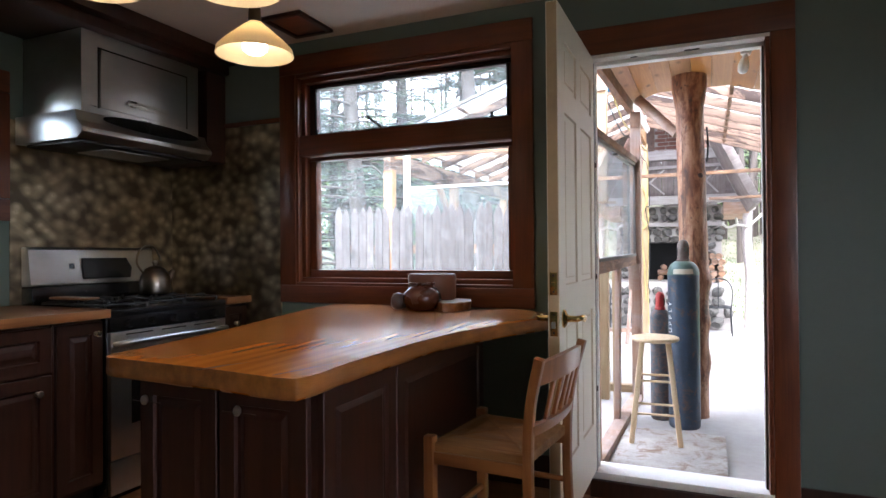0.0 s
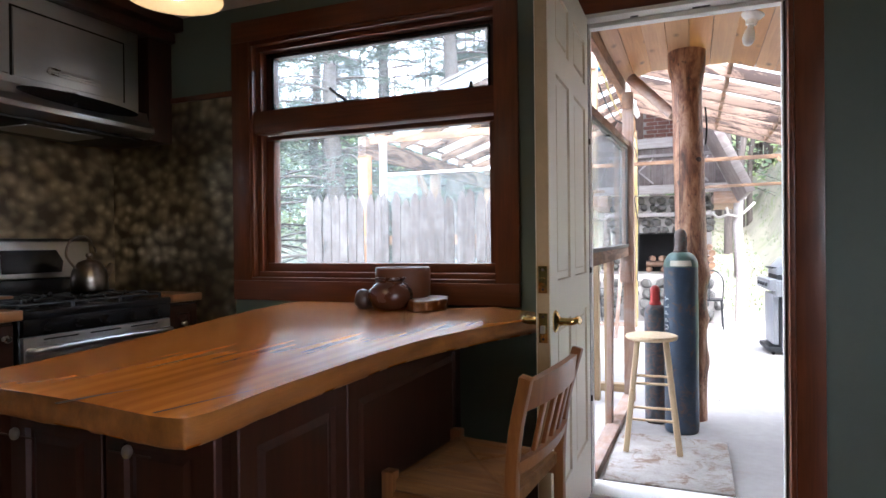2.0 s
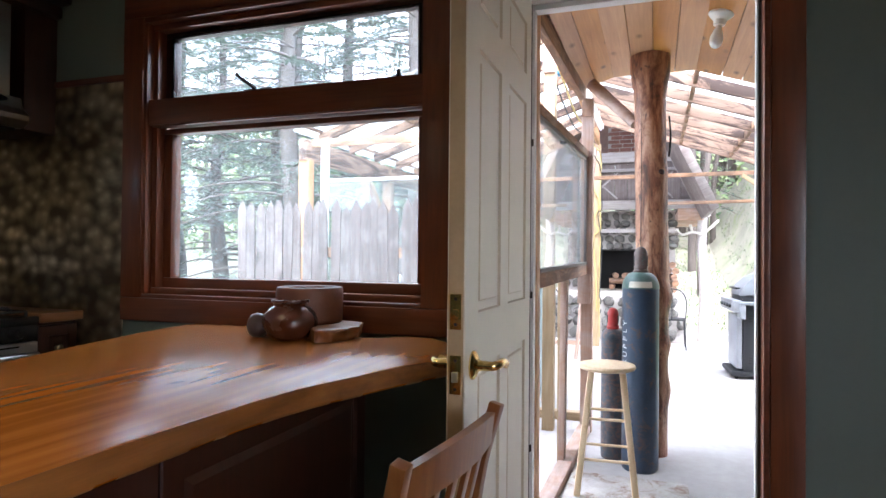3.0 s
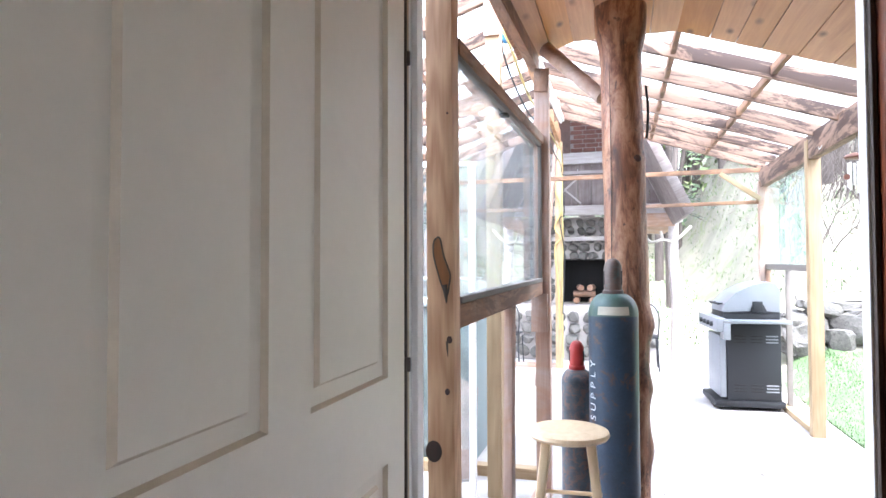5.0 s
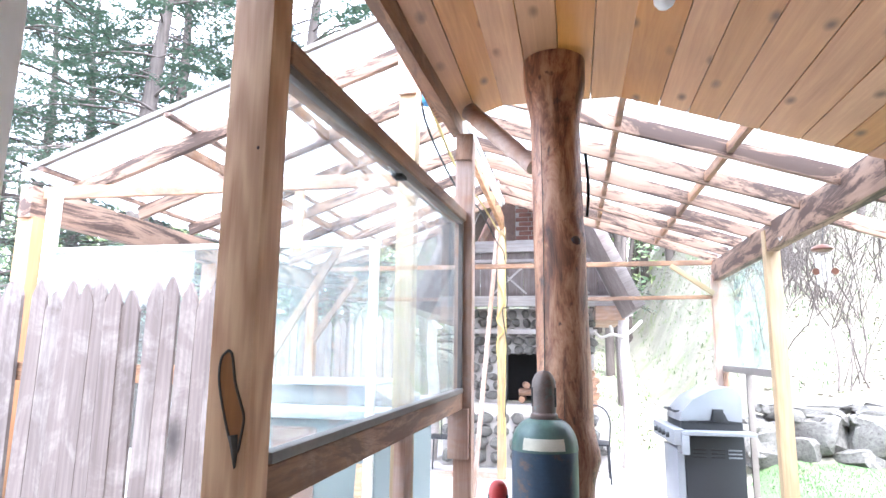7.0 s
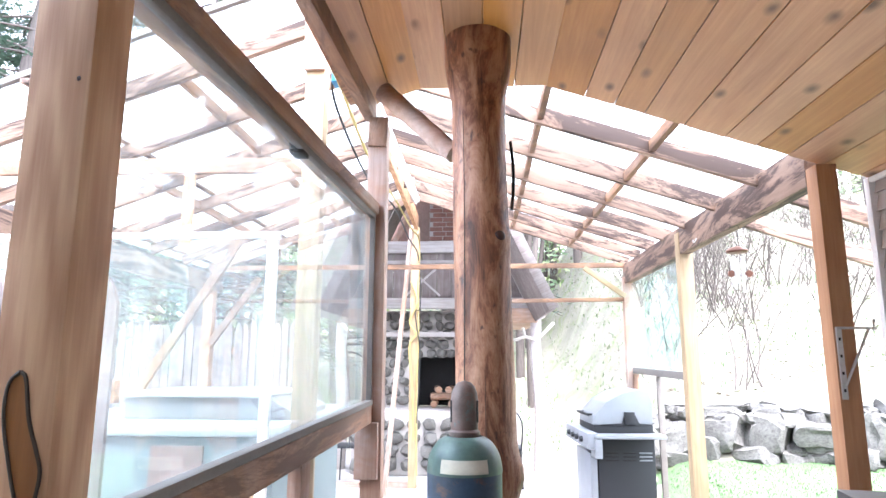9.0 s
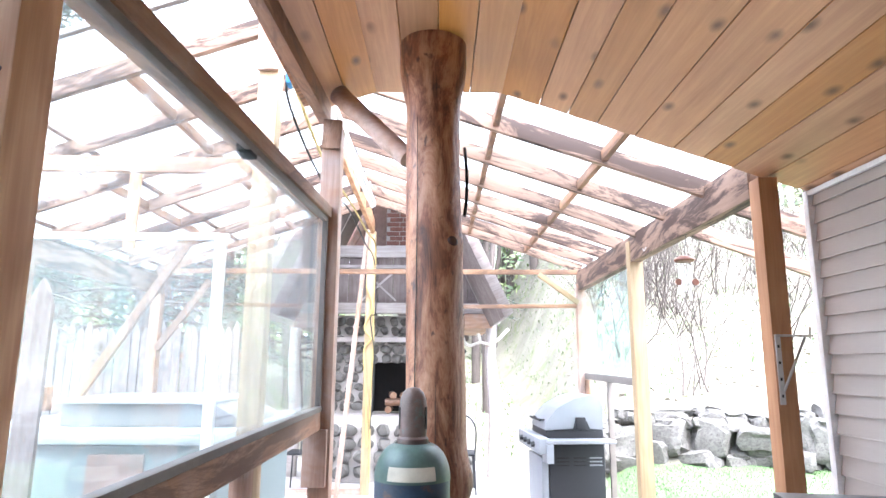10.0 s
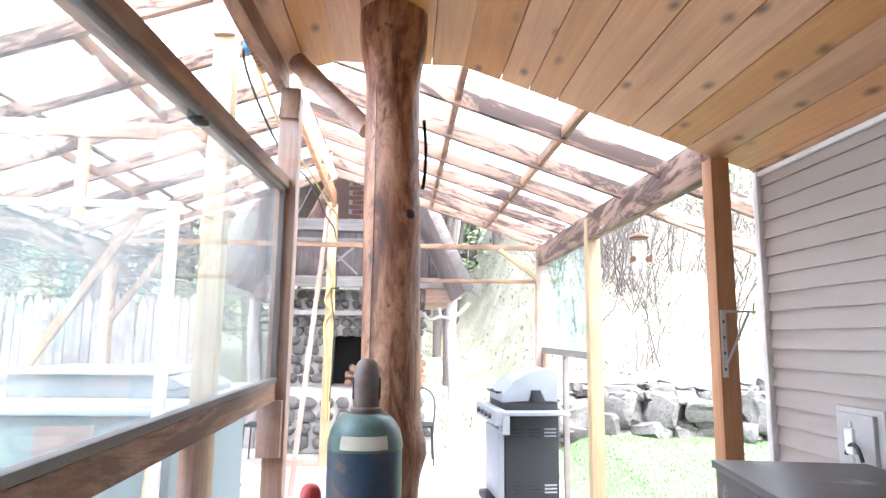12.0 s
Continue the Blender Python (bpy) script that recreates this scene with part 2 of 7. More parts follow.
M_SEAL = plain("brown_weatherstrip", (0.045, 0.03, 0.02), 0.7)
M_BRASS = plain("polished_brass", (0.78, 0.55, 0.2), 0.18, 1.0, vary=0.08)
n = Nodes("brushed_stainless", 0.3, 1.0)
brush = n.noise(n.coords((3, 3, 260)), 1.0, 3, 0.6)
smear = n.noise(n.coords((2, 2, 3)), 1.5, 4, 0.6)
M_STEEL = n.done(n.ramp(smear, [(0.3, (0.5, 0.5, 0.5)), (0.7, (0.64, 0.64, 0.63))]), brush, 0.02, 0.001, n.math("ADD", n.math("MULTIPLY", smear, 0.2), n.math("ADD", n.math("MULTIPLY", brush, 0.12), 0.16)))
M_NICKEL = plain("satin_nickel", (0.6, 0.58, 0.54), 0.3, 1.0)
M_BLACK = plain("black_enamel", (0.008, 0.008, 0.009), 0.22, vary=0.2)
M_IRON = plain("cast_iron", (0.015, 0.015, 0.016), 0.5, bump=0.3)
M_DARK = plain("dark_void", (0.01, 0.009, 0.008), 0.8)
M_CONC = plain("worn_concrete", (0.36, 0.335, 0.315), 0.85, vary=0.18, scale=1.2, bump=0.3, spots=(0.34, 0.28, 0.23), spot_at=(0.62, 0.8))
M_MAT = plain("rough_stone_slab", (0.36, 0.33, 0.3), 0.9, vary=0.3, scale=4, bump=0.6, spots=(0.2, 0.13, 0.09), spot_at=(0.5, 0.62))
M_PINE = wood("knotty_pine", (0.36, 0.145, 0.042), (0.57, 0.285, 0.1), 0.45, axis=1, knots=0.62, ring=0.03, vary=0.3, bump=0.12, flat=True, island=True)
M_POST = wood("new_fir_post", (0.36, 0.17, 0.08), (0.6, 0.36, 0.2), 0.6, axis=0, knots=0.35, fine=1.3, vary=0.15, bump=0.15, ring=0.2)
M_OLD = wood("weathered_lumber", (0.19, 0.088, 0.045), (0.4, 0.22, 0.125), 0.75, axis=0, weather=0.18, vary=0.3, grey=(0.4, 0.34, 0.3), stain=(0.15, 0.085, 0.055), bump=0.5)
M_RAFTER = wood("stained_rafter", (0.2, 0.115, 0.08), (0.36, 0.235, 0.17), 0.7, axis=0, vary=0.35, stain=(0.035, 0.017, 0.013), bump=0.3)
M_YELLOW = wood("treated_yellow_post", (0.27, 0.18, 0.095), (0.42, 0.31, 0.185), 0.65, axis=0, vary=0.1, bump=0.2)
n = Nodes("peeled_log", 0.5)
blot = n.noise(n.coords((11, 11, 3.2)), 1.0, 9, 0.75, 0.7)
fibre = n.noise(n.coords((60, 60, 3)), 1.0, 5, 0.7)
speck = n.noise(n.coords((34, 34, 18)), 1.0, 4, 0.6)
c = n.ramp(blot, [(0.38, (0.045, 0.017, 0.011)), (0.46, (0.2, 0.07, 0.034)), (0.52, (0.36, 0.165, 0.088)), (0.66, (0.56, 0.32, 0.2))])
c = n.mix(0.22, c, n.ramp(fibre, [(0.35, (0.08, 0.03, 0.015)), (0.65, (0.32, 0.15, 0.075))]))
c = n.mix(n.ramp(speck, [(0.61, (0, 0, 0)), (0.69, (0.85, 0.85, 0.85))]), c, (0.05, 0.025, 0.018))
M_LOG = n.done(c, n.math("ADD", blot, n.math("MULTIPLY", fibre, 0.5)), 0.5, 0.008)
M_GREYWOOD = wood("grey_picket", (0.07, 0.053, 0.049), (0.15, 0.12, 0.113), 0.85, axis=2, knots=0.3, weather=0.08, vary=0.22, bump=0.5)
M_STOOLW = wood("pale_stool_wood", (0.6, 0.42, 0.24), (0.74, 0.57, 0.37), 0.5, axis=2, fine=0.7, vary=0.08, bump=0.05)
M_CHAIRW = wood("honey_chair_wood", (0.17, 0.056, 0.013), (0.29, 0.112, 0.03), 0.4, axis=2, coat=0.3, vary=0.1, bump=0.06)
M_RUSH = wood("woven_rush", (0.12, 0.048, 0.011), (0.25, 0.115, 0.032), 0.75, axis=0, fine=1.6, vary=0.2, bump=0.8)
# Pale haze over the bright outdoor view is put into this pane's film
M_PANE = glass("window_glass", (0.93, 0.98, 0.99), dirt_haze=0.095, scale=0.6, veil=0.9)
M_DUSTY = glass("dusty_glass", (0.93, 0.97, 0.97), dirt_haze=0.09)
M_TEALGLASS = glass("teal_edge_glass", (0.8, 0.93, 0.92), dirt_haze=0.04)
M_SIDING = plain("beige_vinyl_siding", (0.365, 0.32, 0.285), 0.6, vary=0.05, scale=2, bump=0.1, axis=1, aniso=5.0)
M_SIDTRIM = plain("white_vinyl_trim", (0.72, 0.7, 0.69), 0.5)
M_CYL = plain("green_blue_cylinder_paint", (0.03, 0.05, 0.082), 0.4, vary=0.4, scale=6, bump=0.15, spots=(0.1, 0.062, 0.05), spot_at=(0.54, 0.62))
M_GRASS = plain("spring_grass_ground", (0.2, 0.185, 0.14), 0.95, vary=0.3, scale=0.9, bump=0.6, spots=(0.14, 0.17, 0.07), spot_at=(0.5, 0.66))
M_STONE = plain("field_stone", (0.125, 0.116, 0.105), 0.85, vary=0.4, scale=6, bump=0.9, spots=(0.04, 0.035, 0.031), spot_at=(0.5, 0.66))

# translucent corrugated roofing
n = Nodes("translucent_roofing", 0.4)
tr = n.add("BsdfTranslucent", Color=(0.6, 0.62, 0.62, 1))
tp = n.add("BsdfTransparent", Color=(0.62, 0.64, 0.64, 1))
ms = n.add("MixShader")
ms.inputs[0].default_value = 0.55
n.put(tr.outputs[0], ms.inputs[1])
n.put(tp.outputs[0], ms.inputs[2])
n.t.links.new(ms.outputs[0], n.t.nodes["Material Output"].inputs["Surface"])
M_ROOF = n.mat

# brushed swirls on the steel behind the range, their warm highlights put into the colour
n = Nodes("swirled_steel", 0.32, 1.0)
wob = n.noise(n.coords((1, 1, 1)), 5.0, 3, 0.5)
v = n.add("TexVoronoi", Vector=n.coords((1, 1, 1.25)), Scale=15.0)
v.feature = "SMOOTH_F1"
arc = n.noise(n.coords((1, 1, 1)), 3.0, 5, 0.6, 2.5)
blot = n.noise(n.coords((1, 1, 1)), 2.2, 4, 0.6, 1.0)
c = n.ramp(n.math("ADD", n.math("MULTIPLY", v.outputs["Distance"], 0.75), n.math("MULTIPLY", arc, 0.5)), [(0.25, (0.52, 0.425, 0.28)), (0.5, (0.31, 0.25, 0.165)), (0.72, (0.14, 0.112, 0.08))])
r = n.math("ADD", n.math("MULTIPLY", v.outputs["Distance"], 0.5), 0.26)
M_SWIRL = n.done(c, v.outputs["Distance"], 0.22, 0.02, r)

# ---- the large structure ----
WY0, WY1 = 3.09, 3.195
X_W, X_E, Y_S, Z_C = -3.35, 2.2, -2.2, 2.5
GZ = -0.147
DX0, DX1, DZ0, DZ1 = -0.53, 0.235, 0.12, 2.155
WX0, WX1, WZ0, WZ1 = -2.33, -0.885, 1.0, 2.31


def structure(name, bm, mat, label, category="wall"):
    ob = part(name, bm, mat)
    return tagged(ob, label, category, kind="structure")


structure("wall_north", join(
    bx(X_W - 0.15, WX0, WY0, WY1, GZ - 0.1, 2.9, 0), bx(WX0, WX1, WY0, WY1, GZ - 0.1, WZ0, 0), bx(WX0, WX1, WY0, WY1, WZ1, 2.9, 0),
    bx(WX1, DX0 - 0.02, WY0, WY1, GZ - 0.1, 2.9, 0), bx(DX0 - 0.02, DX1 + 0.02, WY0, WY1, DZ1 + 0.02, 2.9, 0),
    bx(DX0 - 0.02, DX1 + 0.02, WY0, WY1, GZ - 0.1, 0.04, 0), bx(DX1 + 0.02, X_E + 0.15, WY0, WY1, GZ - 0.1, 2.9, 0)), M_WALL, "sage green painted kitchen wall with a window and a door")
# Small west opening is added so that daylight reaches the hood side
structure("wall_west", join(bx(X_W - 0.15, X_W, Y_S - 0.15, 1.6, -0.1, 2.9, 0), bx(X_W - 0.15, X_W, 1.6, 1.9, -0.1, 1.5, 0), bx(X_W - 0.15, X_W, 1.6, 1.9, 2.05, 2.9, 0), bx(X_W - 0.15, X_W, 1.9, WY0, -0.1, 2.9, 0)), M_WALL, "sage green painted kitchen wall with an added opening beyond the range")
# East opening is out of view, added to let daylight in from the right
structure("wall_east", join(bx(X_E, X_E + 0.15, Y_S - 0.15, -1.3, -0.1, 2.9, 0), bx(X_E, X_E + 0.15, -1.3, 0.4, -0.1, 0.95, 0), bx(X_E, X_E + 0.15, -1.3, 0.4, 2.15, 2.9, 0), bx(X_E, X_E + 0.15, 0.4, WY0, -0.1, 2.9, 0)), M_WALL, "sage green painted wall with an unseen opening added for daylight")
structure("wall_south", bx(X_W, X_E, Y_S - 0.15, Y_S, -0.1, 2.9, 0), M_WALL, "plain sage green painted wall")
structure("ceiling", bx(X_W, X_E, Y_S, WY0, Z_C, Z_C + 0.12, 0), M_CEIL, "off-white painted kitchen ceiling", "ceiling")
floor = structure("floor", bx(X_W, X_E, Y_S, WY0, -0.1, -0.012, 0), M_DARK, "orange wooden board floor", "floor")
board = to_mesh("floor_board", bx(0, 1.83, 0, 0.083, -0.012, 0, 0.002, 1), M_FLOORW)
for i in range(64):
    for j in range(3):
        piece("floor_board", board, floor, pose(X_W + 0.005 + 1.84 * j + 0.0, Y_S + 0.004 + 0.0825 * i, 0)) if Y_S + 0.0825 * (i + 1) < WY0 else None


def thing_structure(name, at, label, category):
    return thing(name, at, label, category, kind="structure")


# window: casing, frame, two sashes
win = thing_structure("window_1", (-1.63, WY0, 0.9), "red-brown wooden window with an awning pane above a fixed pane", "window")


def flat_frame(x0, x1, z0, z1, wx, wz0, wz1, y0, y1, name, parent, mat=None, b=0.006):
    """Four boards round an opening in a wall that faces -y."""
    mat = mat or M_TRIM
    stick(name, (x0, (y0 + y1) / 2, z1 - wz1 / 2), (x1, (y0 + y1) / 2, z1 - wz1 / 2), y1 - y0, wz1, mat, parent, b=b)
    if wz0 > 0:
        stick(name, (x0, (y0 + y1) / 2, z0 + wz0 / 2), (x1, (y0 + y1) / 2, z0 + wz0 / 2), y1 - y0, wz0, mat, parent, b=b)
    for x in (x0 + wx / 2, x1 - wx / 2):
        stick(name, (x, (y0 + y1) / 2, z0 + wz0), (x, (y0 + y1) / 2, z1 - wz1), y1 - y0, wx, mat, parent, b=b, up=(1, 0, 0))


flat_frame(-2.43, -0.825, 0.91, 2.415, 0.115, 0.105, 0.115, WY0 - 0.022, WY0 - 0.0005, "casing", win)
flat_frame(WX0, WX1, WZ0, WZ1, 0.032, 0.032, 0.032, WY0 - 0.012, WY0 + 0.05, "jamb", win)
flat_frame(WX0 + 0.03, WX1 - 0.03, WZ0 + 0.03, WZ1 - 0.03, 0.03, 0.03, 0.03, WY0 + 0.025, WY0 + 0.085, "stop", win)
flat_frame(WX0 + 0.055, WX1 - 0.055, WZ0 + 0.055, 1.80, 0.05, 0.05, 0.025, WY0 + 0.07, WY0 + 0.13, "sash_frame", win)
stick("mullion", (WX0 + 0.03, WY0 + 0.055, 1.865), (WX1 - 0.03, WY0 + 0.055, 1.865), 0.11, 0.12, M_TRIM, win, b=0.008)
stick("bead", (WX0 + 0.04, WY0 + 0.03, 1.81), (WX1 - 0.04, WY0 + 0.03, 1.81), 0.05, 0.02, M_TRIM, win, b=0.004)
flat_frame(WX0 + 0.055, WX1 - 0.055, 1.925, WZ1 - 0.055, 0.05, 0.016, 0.03, WY0 + 0.075, WY0 + 0.125, "awning_frame", win, M_CAB)
flat_frame(WX0 + 0.098, WX1 - 0.098, 1.934, WZ1 - 0.078, 0.012, 0.012, 0.012, WY0 + 0.07, WY0 + 0.0745, "gasket", win, M_BLACK, b=0.001)
for z0, z1 in ((1.085, 1.785), (1.935, 2.235)):
    p = part("pane", bx(WX0 + 0.09, WX1 - 0.09, WY0 + 0.094, WY0 + 0.1, z0, z1, 0), M_PANE, win)
    p.visible_shadow = False
# awning crank and two catches
part("crank", join(bx(-1.80, -1.66, WY0 + 0.03, WY0 + 0.075, 1.925, 1.94, 0.003), tube([(-1.74, WY0 + 0.04, 1.935), (-1.76, WY0 + 0.02, 1.955), (-1.80, WY0 - 0.0, 1.985), (-1.815, WY0 - 0.005, 2.0)], [0.009, 0.008, 0.007, 0.008])), M_BLACK, win, "black crank handle")
for x in (-2.2, -1.07):
    part("catch", join(bx(x - 0.012, x + 0.012, WY0 + 0.04, WY0 + 0.075, 1.925, 1.945, 0.003), bx(x - 0.007, x + 0.007, WY0 + 0.04, WY0 + 0.055, 1.925, 1.965, 0.003)), M_BLACK, win)

# second window, added beside the range in the west wall to light the hood
win2 = thing_structure("window_2", (X_W, 1.22, 1.0), "red-brown wooden window added over the counter to light the hood", "window")
for z in (1.443, 2.107):
    stick("casing", (X_W + 0.011, 1.48, z), (X_W + 0.011, 2.025, z), 0.021, 0.115, M_TRIM, win2, b=0.006)
for y in (1.5375, 1.9675):
    stick("casing", (X_W + 0.011, y, 1.502), (X_W + 0.011, y, 2.048), 0.021, 0.115, M_TRIM, win2, b=0.006, up=(0, 1, 0))
for z in (1.52, 2.03):
    stick("sash_frame", (X_W - 0.08, 1.6, z), (X_W - 0.08, 1.9, z), 0.06, 0.04, M_TRIM, win2)
for y in (1.62, 1.88):
    stick("sash_frame", (X_W - 0.08, y, 1.54), (X_W - 0.08, y, 2.01), 0.06, 0.04, M_TRIM, win2, up=(0, 1, 0))
p = part("pane", bx(X_W - 0.084, X_W - 0.078, 1.64, 1.86, 1.54, 2.01, 0), M_PANE, win2)
p.visible_shadow = False

# door frame and casing
dfr = thing_structure("door_frame_1", (-0.15, WY0, 0.0), "red-brown door casing round a worn white frame", "door frame")
stick("casing", (DX0 - 0.02 - 0.115, WY0 - 0.012, DZ1 + 0.02 + 0.065), (DX1 + 0.02 + 0.1, WY0 - 0.012, DZ1 + 0.02 + 0.065), 0.022, 0.13, M_TRIM, dfr, b=0.006)
for x in (DX0 - 0.02 - 0.05, DX1 + 0.02 + 0.05):
    stick("casing", (x, WY0 - 0.012, 0), (x, WY0 - 0.012, DZ1 + 0.02), 0.022, 0.1, M_TRIM, dfr, b=0.006, up=(1, 0, 0))
for x, y0, y1, w, m in ((DX1 + 0.01, WY0 - 0.02, WY0 + 0.05, 0.018, M_TRIM), (DX1 + 0.011, WY0 + 0.05, WY1 + 0.02, 0.022, M_FRAME_WHITE), (DX0 - 0.011, WY0 - 0.02, WY1 + 0.02, 0.02, M_FRAME_WHITE)):
    part("jamb", bx(x - w / 2, x + w / 2, y0, y1, DZ0, DZ1, 0.002), m, dfr)
part("stop", bx(DX1 - 0.012, DX1, WY0 + 0.055, WY0 + 0.09, DZ0, DZ1 - 0.02, 0.002), M_FRAME_WHITE, dfr)
part("stop", bx(DX0, DX0 + 0.012, WY0 + 0.055, WY0 + 0.09, DZ0, DZ1 - 0.02, 0.002), M_FRAME_WHITE, dfr)
M_TAN = plain("bare_tan_edge", (0.42, 0.31, 0.18), 0.5, vary=0.12, scale=8)
part("seal", bx(DX0 - 0.001, DX0 + 0.012, 3.082, 3.088, DZ0, DZ1 - 0.02, 0.001), M_SEAL, dfr, "dark brown rubber seal")
part("seal", bx(DX0 - 0.001, DX0 + 0.009, 3.0885, 3.106, DZ0, DZ1 - 0.02, 0.002), M_TAN, dfr, "tan foam seal")
part("seal", bx(DX1 - 0.008, DX1 - 0.001, WY0 + 0.04, WY0 + 0.054, DZ0, DZ1 - 0.02, 0.001), M_SEAL, dfr, "dark brown rubber seal")
part("strike", bx(DX0 - 0.002, DX0 + 0.0015, 3.107, 3.124, 1.058, 1.09, 0), M_DARK, dfr, "small black slot in the jamb")
part("head", bx(DX0 - 0.02, DX1 + 0.02, WY0 - 0.018, WY1 + 0.02, DZ1, DZ1 + 0.018, 0.002), M_FRAME_WHITE, dfr)
part("head_stop", bx(DX0, DX1, WY0 + 0.05, WY0 + 0.1, DZ1 - 0.02, DZ1, 0.002), M_FRAME_WHITE, dfr)
part("threshold", bx(DX0 - 0.02, DX1 + 0.02, WY0 - 0.02, WY1 + 0.05, 0.085, DZ0, 0.006), M_FRAME_WHITE, dfr, "worn white painted threshold")
part("riser", bx(DX0 - 0.02, DX1 + 0.02, WY0 - 0.035, WY0 + 0.02, 0.0, 0.084, 0.004), M_CAB, dfr, "dark wooden step below the threshold")
for x, y in ((-0.33, 0.03), (-0.085, 0.03), (-0.05, 0.03)):
    part("strike", bx(x - 0.016, x + 0.016, WY0 + y - 0.004, WY0 + y + 0.01, DZ1 - 0.002, DZ1 + 0.001, 0), M_DARK, dfr)
for x0, x1 in ((X_W + 0.62, DX0 - 0.135), (DX1 + 0.12, X_E)):
    structure("baseboard", bx(x0, x1, WY0 - 0.016, WY0 - 0.0005, 0.0, 0.165, 0.004), M_CAB, "dark wooden baseboard", "baseboard")

# open door leaf, hinged at the frame, swung square into the room
LX0, LX1, LY0, LY1 = -0.562, -0.518, 2.285, 3.07
door = thing_structure("door_1", (-0.54, 2.7, DZ0), "open white six-panel door with brass lever handles", "door")


def door_leaf():
    """A leaf with panels sunk into both faces."""
    W, H, T = LY1 - LY0, DZ1 - DZ0 - 0.015, LX1 - LX0
    ys = [0, 0.115, 0.35, 0.445, 0.706, W]
    zs = [0, 0.24, 0.80, 0.94, 1.62, 1.72, H - 0.12, H]
    bms = []
    for s in (0, 1):
        bm = bmesh.new()
        for i in range(len(ys) - 1):
            for j in range(len(zs) - 1):
                y0, y1, z0, z1 = ys[i], ys[i + 1], zs[j], zs[j + 1]
                x = T if s else 0.0
                panel = i in (1, 3) and j in (1, 3, 5)
                if not panel:
                    bm.faces.new([bm.verts.new((x, y, z)) for y, z in ((y0, z0), (y1, z0), (y1, z1), (y0, z1))])
                    continue
                loops = []
                for inset, d in ((0, 0), (0.004, 0.008), (0.016, 0.01), (0.026, 0.01), (0.031, 0.004), (0.058, 0.002)):
                    xx = x - d if s else x + d
                    loops.append([bm.verts.new((xx, y, z)) for y, z in ((y0 + inset, z0 + inset), (y1 - inset, z0 + inset), (y1 - inset, z1 - inset), (y0 + inset, z1 - inset))])
                for a, b in zip(loops, loops[1:]):
                    for k in range(4):
                        bm.faces.new((a[k], a[(k + 1) % 4], b[(k + 1) % 4], b[k]))
                bm.faces.new(loops[-1])
        bms.append(bm)
    rim = bmesh.new()
    c = [(0, 0), (W, 0), (W, H), (0, H)]
    for k in range(4):
        (ya, za), (yb, zb) = c[k], c[(k + 1) % 4]
        rim.faces.new([rim.verts.new(p) for p in ((0, ya, za), (T, ya, za), (T, yb, zb), (0, yb, zb))])
    bm = join(*bms, rim)
    bmesh.ops.remove_doubles(bm, verts=bm.verts, dist=0.0005)
    return bm


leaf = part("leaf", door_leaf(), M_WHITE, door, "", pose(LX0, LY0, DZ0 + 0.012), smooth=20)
# Tan second colour: yellowing plus the shading of the panel grooves, painted in
leaf.data.materials.append(plain("yellowed_groove_shade", (0.57, 0.48, 0.34), 0.45, vary=0.1, scale=9))
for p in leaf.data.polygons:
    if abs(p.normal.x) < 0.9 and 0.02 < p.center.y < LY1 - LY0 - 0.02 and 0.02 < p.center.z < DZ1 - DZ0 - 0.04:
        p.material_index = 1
part("edge", bx(LX0 + 0.003, LX1 - 0.003, LY0 - 0.0015, LY0 + 0.001, DZ0 + 0.014, DZ1 - 0.006, 0), M_TAN, door, "bare tan door edge")
KZ = 0.945
for s in (-1, 1):
    x = LX1 if s > 0 else LX0
    part("rosette", moved(lathe([(0.0, 0), (0.036, 0.0), (0.036, 0.004), (0.03, 0.009), (0.022, 0.012), (0.014, 0.016), (0.012, 0.03), (0.0, 0.03)], 28), pose(x, LY0 + 0.07, KZ, 0, 90 * s, 0)), M_BRASS, door, "polished brass rosette")
    pts = smooth_line([(x + s * 0.028, LY0 + 0.07, KZ), (x + s * 0.05, LY0 + 0.07, KZ), (x + s * 0.062, LY0 + 0.085, KZ + 0.002), (x + s * 0.064, LY0 + 0.12, KZ + 0.004), (x + s * 0.062, LY0 + 0.15, KZ - 0.002), (x + s * 0.06, LY0 + 0.17, KZ - 0.012), (x + s * 0.06, LY0 + 0.178, KZ - 0.004)], 5)
    k = len(pts)
    part("lever", tube(pts, [0.0125 - 0.004 * i / k for i in range(k)], 12), M_BRASS, door, "polished brass lever handle")
for z, h in ((KZ, 0.06), (KZ + 0.15, 0.055)):
    plate = part("latch_plate", bx(LX0 + 0.008, LX1 - 0.008, LY0 - 0.004, LY0 + 0.003, z - h, z + h * 0.55, 0.001), M_BRASS, door, "tarnished brass plate")
    part("bolt", bx(LX0 + 0.015, LX1 - 0.015, LY0 - 0.006 if z > KZ else LY0 - 0.014, LY0, z - 0.03, z - 0.006, 0.002), M_NICKEL if z == KZ else M_BRASS, plate)
    for dz in (-h + 0.012, h * 0.55 - 0.012):
        part("screw", moved(lathe([(0, 0), (0.0045, 0), (0.004, 0.0015), (0, 0.002)], 10), pose((LX0 + LX1) / 2, LY0 - 0.0038, z + dz, 90, 0, 0)), M_SEAL, plate)
for z in (0.53, 1.08, 1.63):
    part("hinge", join(moved(lathe([(0, -0.012), (0.005, -0.012), (0.005, 0.012), (0, 0.012)], 10), pose(LX1 + 0.004, LY1 + 0.008, z)), bx(LX1 - 0.03, LX1 + 0.004, LY1, LY1 + 0.004, z - 0.012, z + 0.012, 0)), M_SEAL, door, "dark steel hinge")

